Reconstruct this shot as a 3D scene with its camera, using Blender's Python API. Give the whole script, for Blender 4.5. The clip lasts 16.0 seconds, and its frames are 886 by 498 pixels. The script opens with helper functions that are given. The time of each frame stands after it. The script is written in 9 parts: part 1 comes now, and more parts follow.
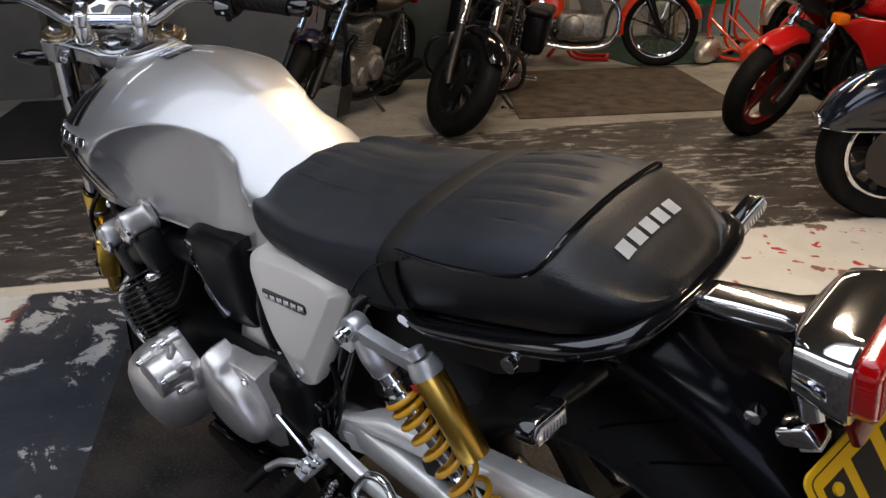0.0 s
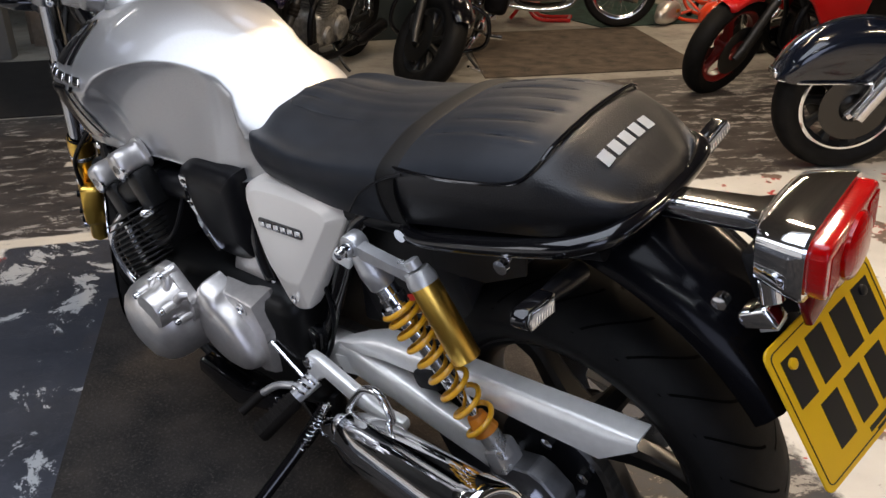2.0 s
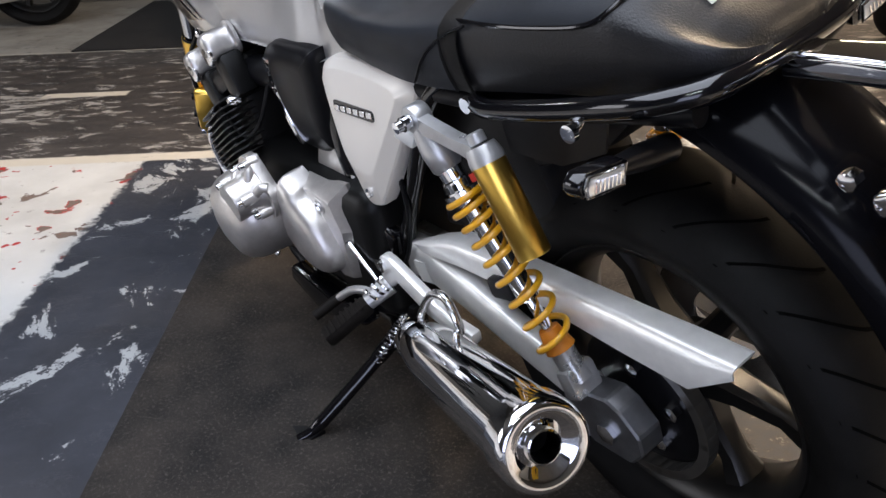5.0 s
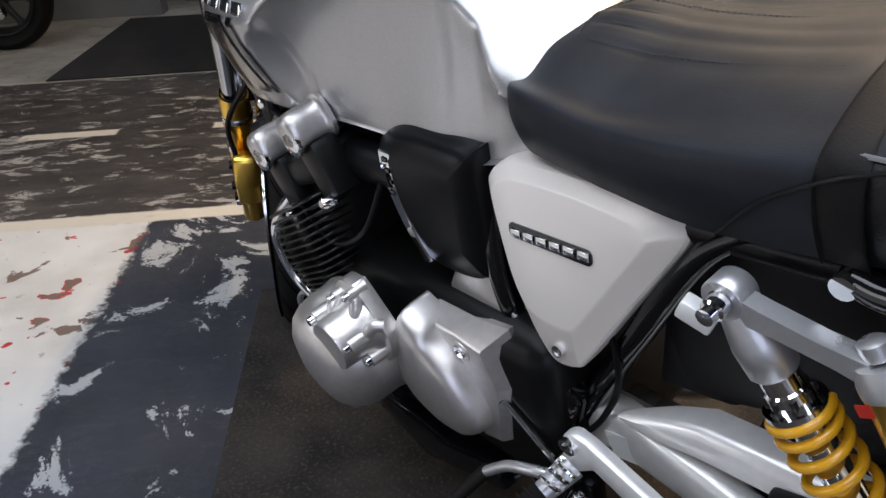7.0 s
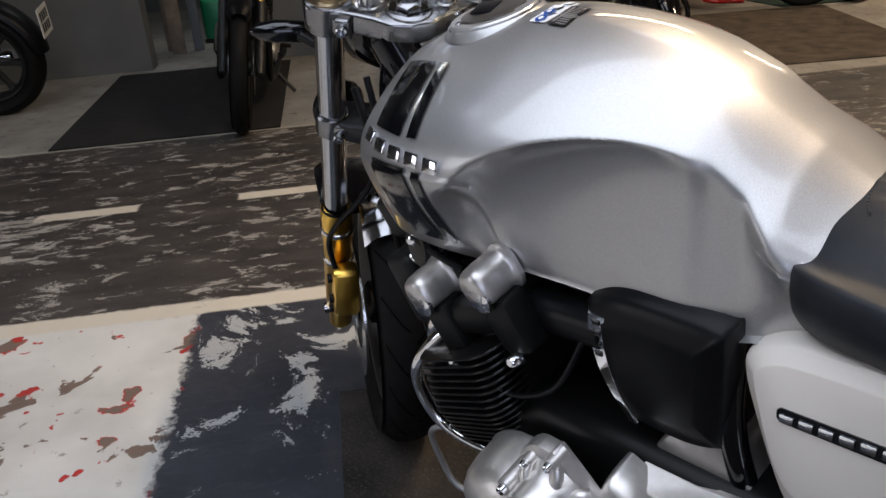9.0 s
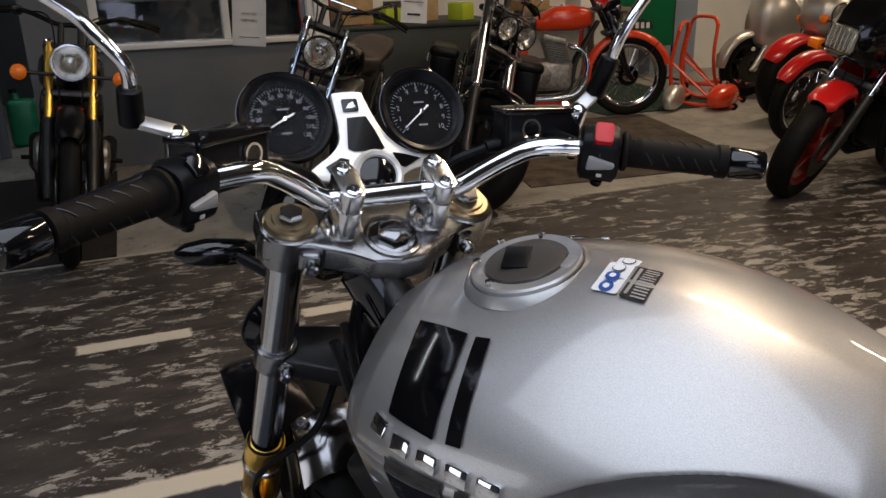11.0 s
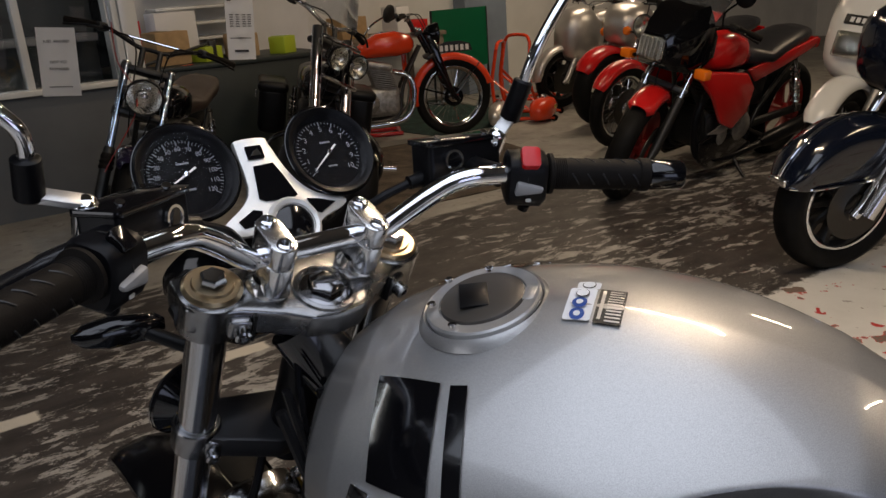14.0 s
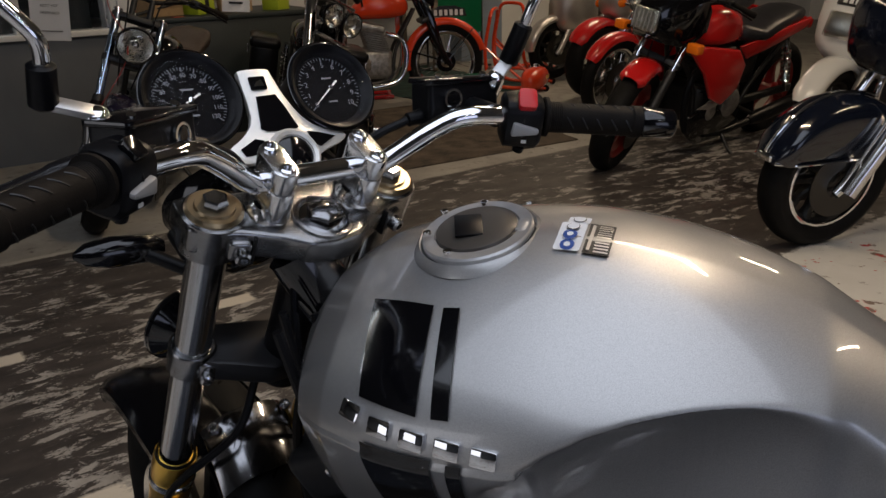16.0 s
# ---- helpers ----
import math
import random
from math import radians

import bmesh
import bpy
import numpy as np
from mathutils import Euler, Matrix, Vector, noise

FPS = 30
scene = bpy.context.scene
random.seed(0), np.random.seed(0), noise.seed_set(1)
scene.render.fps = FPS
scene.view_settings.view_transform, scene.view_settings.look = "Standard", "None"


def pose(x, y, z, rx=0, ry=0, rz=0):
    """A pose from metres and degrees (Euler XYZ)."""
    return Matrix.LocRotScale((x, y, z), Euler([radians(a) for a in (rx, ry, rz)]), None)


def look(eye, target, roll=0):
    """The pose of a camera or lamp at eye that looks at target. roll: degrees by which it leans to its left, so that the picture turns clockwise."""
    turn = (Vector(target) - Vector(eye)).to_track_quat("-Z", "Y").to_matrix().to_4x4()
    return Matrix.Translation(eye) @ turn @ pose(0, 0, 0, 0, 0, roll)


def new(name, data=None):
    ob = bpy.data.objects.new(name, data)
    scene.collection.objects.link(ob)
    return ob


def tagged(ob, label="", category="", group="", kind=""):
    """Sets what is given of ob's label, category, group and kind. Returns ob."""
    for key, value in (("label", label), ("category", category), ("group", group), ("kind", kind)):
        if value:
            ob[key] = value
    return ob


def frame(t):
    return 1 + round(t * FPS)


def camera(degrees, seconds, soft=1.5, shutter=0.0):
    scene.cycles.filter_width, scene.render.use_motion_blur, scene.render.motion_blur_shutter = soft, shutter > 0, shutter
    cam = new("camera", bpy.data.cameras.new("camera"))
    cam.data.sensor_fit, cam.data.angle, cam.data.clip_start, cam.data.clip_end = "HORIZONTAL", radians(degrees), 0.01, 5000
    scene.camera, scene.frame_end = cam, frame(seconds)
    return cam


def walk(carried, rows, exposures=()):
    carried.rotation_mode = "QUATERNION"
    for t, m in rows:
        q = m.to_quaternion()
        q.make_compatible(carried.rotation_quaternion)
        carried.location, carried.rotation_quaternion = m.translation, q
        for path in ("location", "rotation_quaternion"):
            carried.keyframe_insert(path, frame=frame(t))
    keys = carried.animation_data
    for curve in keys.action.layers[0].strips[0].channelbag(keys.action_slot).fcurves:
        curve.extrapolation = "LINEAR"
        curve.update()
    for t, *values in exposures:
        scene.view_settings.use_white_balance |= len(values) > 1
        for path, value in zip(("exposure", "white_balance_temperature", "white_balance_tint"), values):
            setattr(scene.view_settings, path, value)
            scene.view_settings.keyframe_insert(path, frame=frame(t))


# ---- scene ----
import functools
EXPOSURES = [(0.0, 0.05), (2.0, 0.4), (3.5, 0.25), (4.2, 0.22), (5.0, 0.85), (7.5, 0.4), (8.2, 0.25), (9.0, 0.2), (10.0, -0.05), (12.5, -0.38), (16.0, -0.74)]
cam = camera(58.0, 16.0, soft=1.5)
PATH = [
    (0, (-0.53, 0.884, 1.141), (0.821, -0.389, 0.395), -1.0),
    (0.5, (-0.55, 0.958, 1.118), (0.737, -0.349, 0.322), -2.7),
    (1, (-0.567, 0.971, 1.107), (0.668, -0.369, 0.282), -1.7),
    (1.5, (-0.568, 0.982, 1.111), (0.652, -0.371, 0.286), -0.7),
    (2, (-0.573, 0.985, 1.111), (0.689, -0.333, 0.292), -0.6),
    (2.5, (-0.617, 0.927, 1.065), (0.632, -0.405, 0.25), 1.0),
    (3, (-0.661, 0.847, 0.995), (0.63, -0.455, 0.194), 0.4),
    (3.5, (-0.702, 0.793, 0.938), (0.634, -0.442, 0.108), -1.4),
    (4, (-0.736, 0.773, 0.914), (0.625, -0.413, 0.053), -1.2),
    (4.5, (-0.719, 0.793, 0.916), (0.65, -0.366, 0.031), -0.4),
    (5, (-0.578, 0.837, 0.951), (0.91, -0.159, 0.06), -2.1),
    (5.2, (-0.514, 0.863, 0.959), (0.983, -0.138, 0.089), -1.8),
    (7.3, (-0.033, 0.804, 0.973), (1.378, -0.285, 0.066), -3.5),
    (7.5, (-0.019, 0.813, 0.978), (1.359, -0.308, 0.059), -3.5),
    (8, (0.048, 0.853, 0.996), (1.428, -0.269, 0.082), -4.4),
    (8.5, (0.125, 0.891, 1.026), (1.538, -0.205, 0.128), -5.5),
    (9, (0.219, 0.927, 1.095), (1.629, -0.213, 0.25), -4.3),
    (9.5, (0.319, 0.907, 1.137), (1.689, -0.315, 0.344), -2.8),
    (10, (0.421, 0.868, 1.185), (1.695, -0.481, 0.437), -0.4),
    (10.2, (0.447, 0.867, 1.196), (1.708, -0.497, 0.464), 0.1),
    (12.3, (0.687, 0.888, 1.231), (1.488, -0.833, 0.601), -4.6),
    (12.5, (0.685, 0.889, 1.228), (1.471, -0.839, 0.598), -4.3),
    (13, (0.689, 0.894, 1.226), (1.472, -0.834, 0.592), -4.4),
    (13.5, (0.684, 0.889, 1.226), (1.475, -0.837, 0.597), -4.0),
    (14, (0.682, 0.886, 1.226), (1.464, -0.843, 0.592), -4.1),
    (14.5, (0.687, 0.889, 1.222), (1.453, -0.843, 0.577), -4.0),
    (15, (0.69, 0.896, 1.222), (1.453, -0.831, 0.564), -3.6),
    (15.5, (0.688, 0.904, 1.216), (1.45, -0.818, 0.543), -2.2),
    (16, (0.679, 0.926, 1.199), (1.417, -0.794, 0.494), -1.4),
]
walk(cam, [(t, look(eye, target, roll)) for t, eye, target, roll in PATH], EXPOSURES)

# ---- world and light ----
world = bpy.data.worlds.new("world")
scene.world = world
world.use_nodes = True
world.node_tree.nodes["Background"].inputs[0].default_value = (0.55, 0.65, 0.8, 1)
world.node_tree.nodes["Background"].inputs[1].default_value = 0.002
scene.view_settings.exposure = 0.0


# battens: across, along, turned along the walkway, watts, colour
WARM, COOL = (1.0, 0.77, 0.53), (0.82, 0.91, 1.0)
LAMPS = [(1.3, -0.72, False, 60, WARM), (4.2, -1.3, True, 20, WARM), (3.4, 2.9, True, 6, COOL), (2.4, -5.2, True, 46, WARM), (5.6, -4.5, True, 48, WARM), (6.6, 1.5, True, 10, COOL), (-1.0, -3.0, True, 40, WARM), (-3.2, 0.6, True, 14, COOL)]
DAY = 98


def area(name, m, sx, sy, power, colour):
    d = bpy.data.lights.new(name, "AREA")
    d.shape, d.size, d.size_y, d.energy, d.color = "RECTANGLE", sx, sy, power, colour
    ob = new(name, d)
    ob.matrix_world = m
    return ob


# ---- materials ----
def material(name, colour, rough=0.5, metal=0.0, coat=0.0, **more):
    m = bpy.data.materials.new(name)
    m.use_nodes = True
    b = m.node_tree.nodes["Principled BSDF"]
    b.inputs["Base Color"].default_value = (*colour, 1)
    b.inputs["Roughness"].default_value = rough
    b.inputs["Metallic"].default_value = metal
    b.inputs["Coat Weight"].default_value = coat
    b.inputs["Coat Roughness"].default_value = 0.03
    for k, v in more.items():
        b.inputs[k.replace("_", " ")].default_value = v
    return m


def nodes_of(m):
    t = m.node_tree
    return t, t.nodes["Principled BSDF"]


def noise_node(t, scale, detail=4.0, rough=0.55, coords="Object"):
    c = t.nodes.new("ShaderNodeTexCoord")
    n = t.nodes.new("ShaderNodeTexNoise")
    n.inputs["Scale"].default_value = scale
    n.inputs["Detail"].default_value = detail
    n.inputs["Roughness"].default_value = rough
    t.links.new(c.outputs[coords], n.inputs["Vector"])
    return n


def ramp(t, source, stops):
    r = t.nodes.new("ShaderNodeValToRGB")
    while len(r.color_ramp.elements) < len(stops):
        r.color_ramp.elements.new(0.5)
    for e, (p, c) in zip(r.color_ramp.elements, stops):
        e.position = p
        e.color = (*c, 1) if len(c) == 3 else c
    t.links.new(source, r.inputs["Fac"])
    return r


def grained(m, scale, amount, bump=0.0, bump_scale=None, rough_span=None, wear=None):
    """Mottle the base colour, roughen unevenly and add fine relief."""
    t, b = nodes_of(m)
    col = b.inputs["Base Color"].default_value[:3]
    n = noise_node(t, scale)
    lo = [c * (1 - amount) for c in col]
    hi = [min(1, c * (1 + amount)) for c in col]
    r = ramp(t, n.outputs["Fac"], [(0.3, lo), (0.7, hi)])
    t.links.new(r.outputs["Color"], b.inputs["Base Color"])
    if rough_span:
        n2 = noise_node(t, scale * 0.23, 6)
        r2 = ramp(t, n2.outputs["Fac"], [(0.3, (rough_span[0],) * 3), (0.7, (rough_span[1],) * 3)])
        t.links.new(r2.outputs["Color"], b.inputs["Roughness"])
    if bump:
        n3 = noise_node(t, bump_scale or scale * 4, 3)
        bp = t.nodes.new("ShaderNodeBump")
        bp.inputs["Strength"].default_value = bump
        bp.inputs["Distance"].default_value = 0.002
        t.links.new(n3.outputs["Fac"], bp.inputs["Height"])
        t.links.new(bp.outputs["Normal"], b.inputs["Normal"])
    return m


SILVER_PAINT = grained(material("silver_paint", (0.44, 0.436, 0.432), 0.42, 0.8, 1.0), 1500, 0.26)
CHROME = material("chrome", (0.85, 0.86, 0.88), 0.05, 1.0)
ALU = grained(material("satin_aluminium", (0.55, 0.55, 0.55), 0.34, 0.75), 60, 0.08, 0.05, 300, (0.24, 0.42))
ENGINE_SILVER = grained(material("engine_silver", (0.63, 0.605, 0.58), 0.36, 0.85), 90, 0.06, 0.08, 500)
POLISHED = material("polished_aluminium", (0.8, 0.8, 0.8), 0.2, 1.0)
BLACK_GLOSS = material("black_gloss", (0.003, 0.003, 0.004), 0.1, 0.0, 0.3)
BLACK_SATIN = grained(material("black_satin", (0.005, 0.005, 0.006), 0.34, Specular_IOR_Level=0.16), 40, 0.2, 0.05, 300)
BLACK_PLASTIC = grained(material("black_plastic", (0.006, 0.006, 0.007), 0.5, Specular_IOR_Level=0.3), 80, 0.2, 0.12, 700)
RUBBER = grained(material("tyre_rubber", (0.0048, 0.0046, 0.0045), 0.7, Specular_IOR_Level=0.14), 30, 0.3, 0.15, 400, (0.5, 0.75))
GRIP = grained(material("grip_rubber", (0.0085, 0.007, 0.006), 0.62, Specular_IOR_Level=0.1), 60, 0.2, 0.2, 500)
LEATHER = grained(material("black_vinyl", (0.015, 0.017, 0.021), 0.58, Specular_IOR_Level=0.18), 25, 0.15, 0.16, 650, (0.4, 0.55))
LEATHER_SIDE = grained(material("black_vinyl_side", (0.006, 0.006, 0.007), 0.4, Specular_IOR_Level=0.4), 25, 0.15, 0.3, 420, (0.32, 0.48))
STRAP = grained(material("worn_strap_vinyl", (0.008, 0.0075, 0.007), 0.6, Specular_IOR_Level=0.15), 25, 0.2, 0.2, 500)
GOLD = material("gold_anodised", (0.95, 0.60, 0.12), 0.28, 1.0)
GUARD_BLACK = material("black_guard_lacquer", (0.003, 0.003, 0.004), 0.16, 0.0, 0.0, Specular_IOR_Level=0.12)
SPRING = material("yellow_spring", (0.72, 0.36, 0.01), 0.3, 0.0, 0.5)
WHITE_LINE = material("white_print", (0.72, 0.72, 0.7), 0.5)
WHITE_PAINT = grained(material("white_wall_paint", (0.72, 0.72, 0.7), 0.6), 3, 0.06, 0.1, 60)
GREY_WALL = grained(material("grey_wall_paint", (0.13, 0.14, 0.15), 0.6), 3, 0.1, 0.1, 60)
# the counter's own dark paint, and the painted shade of the office panel
DARK_CABINET_AND_SHADE = grained(material("dark_cabinet_paint", (0.02, 0.028, 0.028), 0.5), 4, 0.2, 0.05, 80)
RED_LENS = material("red_lens", (0.5, 0.0015, 0.002), 0.08, 0.0, 0.15, Transmission_Weight=0.3)
# prisms moulded into the lens: fine crossed ridges
rt_, rb_ = nodes_of(RED_LENS)
ridge = None
for axis_ in ("Y", "Z"):
    wv = rt_.nodes.new("ShaderNodeTexWave")
    wv.bands_direction = axis_
    wv.inputs["Scale"].default_value = 55.0
    rt_.links.new(rt_.nodes.new("ShaderNodeTexCoord").outputs["Object"], wv.inputs["Vector"])
    if ridge is None:
        ridge = wv
    else:
        ad = rt_.nodes.new("ShaderNodeMath")
        rt_.links.new(ridge.outputs["Fac"], ad.inputs[0])
        rt_.links.new(wv.outputs["Fac"], ad.inputs[1])
        bp_ = rt_.nodes.new("ShaderNodeBump")
        bp_.inputs["Strength"].default_value = 0.18
        bp_.inputs["Distance"].default_value = 0.001
        rt_.links.new(ad.outputs[0], bp_.inputs["Height"])
        rt_.links.new(bp_.outputs["Normal"], rb_.inputs["Normal"])
AMBER = material("amber_lens", (0.9, 0.2, 0.01), 0.15, 0.0, 0.4)
CLEAR = material("clear_lens", (0.75, 0.77, 0.78), 0.08, 0.0, 0.5, Transmission_Weight=0.6)
GLASS = material("clear_glass", (1, 1, 1), 0.02, 0.0, Transmission_Weight=1.0)
YELLOW = grained(material("yellow_plate", (0.70, 0.41, 0.006), 0.3, 0.0, 0.4), 12, 0.05)
INK = material("black_ink", (0.008, 0.008, 0.008), 0.4)
ORANGE_PAINT = material("orange_red_paint", (0.75, 0.055, 0.012), 0.25, 0.0, 0.6)
RED_PAINT = material("red_paint", (0.6, 0.012, 0.012), 0.25, 0.0, 0.6)
WHITE_GLOSS = material("white_gloss", (0.75, 0.75, 0.72), 0.2, 0.0, 0.5)
PAPER = material("paper", (0.8, 0.8, 0.8), 0.7)


# ---- mesh helpers ----
def part(name, bm, mat, parent=None, label="", smooth=40):
    me = bpy.data.meshes.new(name)
    bmesh.ops.recalc_face_normals(bm, faces=bm.faces)
    bm.to_mesh(me)
    bm.free()
    me.materials.append(mat)
    if smooth:
        me.polygons.foreach_set("use_smooth", [True] * len(me.polygons))
        me.set_sharp_from_angle(angle=radians(smooth))
    ob = new(name, me)
    ob.parent = parent
    if label:
        ob["label"] = label
    return ob


def root(name, label, category, m=None, group="", kind=""):
    e = new(name)
    e.empty_display_size = 0.1
    if m is not None:
        e.matrix_basis = m
    return tagged(e, label, category, group, kind)


def bent(points, steps=6, closed=False):
    """A smooth run through points (Catmull-Rom)."""
    p = [Vector(q) for q in points]
    n = len(p)
    out = []
    for i in range(n if closed else n - 1):
        a = p[(i - 1) % n] if closed or i > 0 else p[0] * 2 - p[1]
        b, c = p[i], p[(i + 1) % n]
        d = p[(i + 2) % n] if closed or i + 2 < n else p[-1] * 2 - p[-2]
        for k in range(steps):
            t = k / steps
            out.append(0.5 * (2 * b + (c - a) * t + (2 * a - 5 * b + 4 * c - d) * t * t + (3 * b - a - 3 * c + d) * t ** 3))
    if not closed:
        out.append(p[-1])
    return out


def tube(points, r, sides=12, closed=False, bm=None, flat=1.0, caps=True):
    """A round bar along points; r is one radius or one for each point; flat squashes it."""
    bm = bm or bmesh.new()
    p = [Vector(q) for q in points]
    n = len(p)
    rr = r if isinstance(r, (list, tuple)) else [r] * n
    rings = []
    side = None
    for i in range(n):
        d = (p[(i + 1) % n] - p[i - 1]) if closed or 0 < i < n - 1 else (p[1] - p[0] if i == 0 else p[-1] - p[-2])
        d.normalize()
        if side is None:
            side = d.cross(Vector((0, 0, 1)))
            if side.length < 0.1:
                side = d.cross(Vector((0, 1, 0)))
        side = (side - d * side.dot(d)).normalized()
        up = side.cross(d)
        rings.append([bm.verts.new(p[i] + rr[i] * (math.cos(a) * side + flat * math.sin(a) * up)) for a in (2 * math.pi * k / sides for k in range(sides))])
    for i in range(n if closed else n - 1):
        a, b = rings[i], rings[(i + 1) % n]
        for k in range(sides):
            bm.faces.new((a[k], a[(k + 1) % sides], b[(k + 1) % sides], b[k]))
    if not closed and caps:
        bm.faces.new(rings[0][::-1])
        bm.faces.new(rings[-1])
    return bm


def lathe(profile, centre, axis, sides=32, bm=None, closed=False):
    """Turn (distance along the axis, radius) pairs round an axis through centre."""
    bm = bm or bmesh.new()
    axis = Vector(axis).normalized()
    u = axis.orthogonal().normalized()
    v = axis.cross(u)
    c = Vector(centre)
    rings = []
    for h, r in profile:
        if r < 1e-5:
            rings.append([bm.verts.new(c + axis * h)])
        else:
            rings.append([bm.verts.new(c + axis * h + r * (math.cos(a) * u + math.sin(a) * v)) for a in (2 * math.pi * k / sides for k in range(sides))])
    pairs = list(zip(rings, rings[1:]))
    if closed:
        pairs.append((rings[-1], rings[0]))
    for a, b in pairs:
        for k in range(sides):
            j = (k + 1) % sides
            if len(a) == 1 and len(b) == 1:
                continue
            if len(a) == 1:
                bm.faces.new((a[0], b[j], b[k]))
            elif len(b) == 1:
                bm.faces.new((a[k], a[j], b[0]))
            else:
                bm.faces.new((a[k], a[j], b[j], b[k]))
    return bm


def loft(rings, bm=None, closed=True, caps=True):
    """Skin over rings of equally many points."""
    bm = bm or bmesh.new()
    vs = [[bm.verts.new(q) for q in ring] for ring in rings]
    n = len(vs[0])
    for a, b in zip(vs, vs[1:]):
        for k in range(n if closed else n - 1):
            bm.faces.new((a[k], a[(k + 1) % n], b[(k + 1) % n], b[k]))
    if caps and closed:
        bm.faces.new(vs[0][::-1])
        bm.faces.new(vs[-1])
    return bm


def box(centre, size, m=None, bevel=0.0, bm=None, segments=2):
    """A box with rounded edges, turned by the matrix m about its centre."""
    own = bmesh.new()
    bmesh.ops.create_cube(own, size=1.0)
    for v in own.verts:
        v.co = Vector(size) * v.co
    if bevel:
        bmesh.ops.bevel(own, geom=own.edges[:], offset=bevel, segments=segments, affect="EDGES", profile=0.5)
    for v in own.verts:
        v.co = (m.to_3x3() @ v.co if m is not None else v.co) + Vector(centre)
    if bm is None:
        return own
    me = bpy.data.meshes.new("t")
    own.to_mesh(me)
    own.free()
    bm.from_mesh(me)
    bpy.data.meshes.remove(me)
    return bm


def plate(outline, lift, m=None, bevel=0.0, segments=2):
    """An outline in x, y raised by lift along z, edges rounded, laid by the matrix m."""
    bm = bmesh.new()
    f = bm.faces.new([bm.verts.new((x, y, 0)) for x, y in outline])
    top = bmesh.ops.extrude_face_region(bm, geom=[f])
    for v in top["geom"]:
        if isinstance(v, bmesh.types.BMVert):
            v.co.z += lift
    bmesh.ops.recalc_face_normals(bm, faces=bm.faces)
    if bevel:
        bmesh.ops.bevel(bm, geom=bm.edges[:], offset=bevel, segments=segments, affect="EDGES", profile=0.5, clamp_overlap=True)
    if m is not None:
        bm.transform(m)
    return bm


def rounded(w, h, r, n=5):
    out = []
    for cx, cy, a0 in ((w / 2 - r, h / 2 - r, 0), (-w / 2 + r, h / 2 - r, 90), (-w / 2 + r, -h / 2 + r, 180), (w / 2 - r, -h / 2 + r, 270)):
        out += [(cx + r * math.cos(radians(a0 + 90 * i / n)), cy + r * math.sin(radians(a0 + 90 * i / n))) for i in range(n + 1)]
    return out


def smooth_outline(points, steps=5):
    return [(q.x, q.y) for q in bent([(x, y, 0) for x, y in points], steps, True)]


def interp(table, x):
    """Smooth reading of a table of rows whose first column is the place."""
    xs = [r[0] for r in table]
    if x <= xs[0]:
        return table[0][1:]
    if x >= xs[-1]:
        return table[-1][1:]
    i = max(k for k in range(len(xs) - 1) if xs[k] <= x)
    t = (x - xs[i]) / (xs[i + 1] - xs[i])
    out = []
    for c in range(1, len(table[0])):
        p0 = table[max(i - 1, 0)][c]
        p1, p2 = table[i][c], table[i + 1][c]
        p3 = table[min(i + 2, len(xs) - 1)][c]
        out.append(0.5 * (2 * p1 + (p2 - p0) * t + (2 * p0 - 5 * p1 + 4 * p2 - p3) * t * t + (3 * p1 - p0 - 3 * p2 + p3) * t ** 3))
    return out


def step(a, b, x):
    t = min(max((x - a) / (b - a), 0), 1)
    return t * t * (3 - 2 * t)


def frame_of(x_axis, z_hint, origin):
    """A matrix whose x runs along x_axis and whose z lies near z_hint."""
    x = Vector(x_axis).normalized()
    y = Vector(z_hint).cross(x).normalized()
    z = x.cross(y)
    m = Matrix((x, y, z)).transposed().to_4x4()
    m.translation = Vector(origin)
    return m

# ---- the room: s runs across the painted walkway, r along it ----
ROOM = pose(0, 0, 0, 0, 0, -32.6)


def room(s, r, z=0.0):
    return ROOM @ Vector((s, r, z))


def room_box(s0, s1, r0, r1, z0, z1, bevel=0.0):
    return box(room((s0 + s1) / 2, (r0 + r1) / 2, (z0 + z1) / 2), (s1 - s0, r1 - r0, z1 - z0), ROOM, bevel)


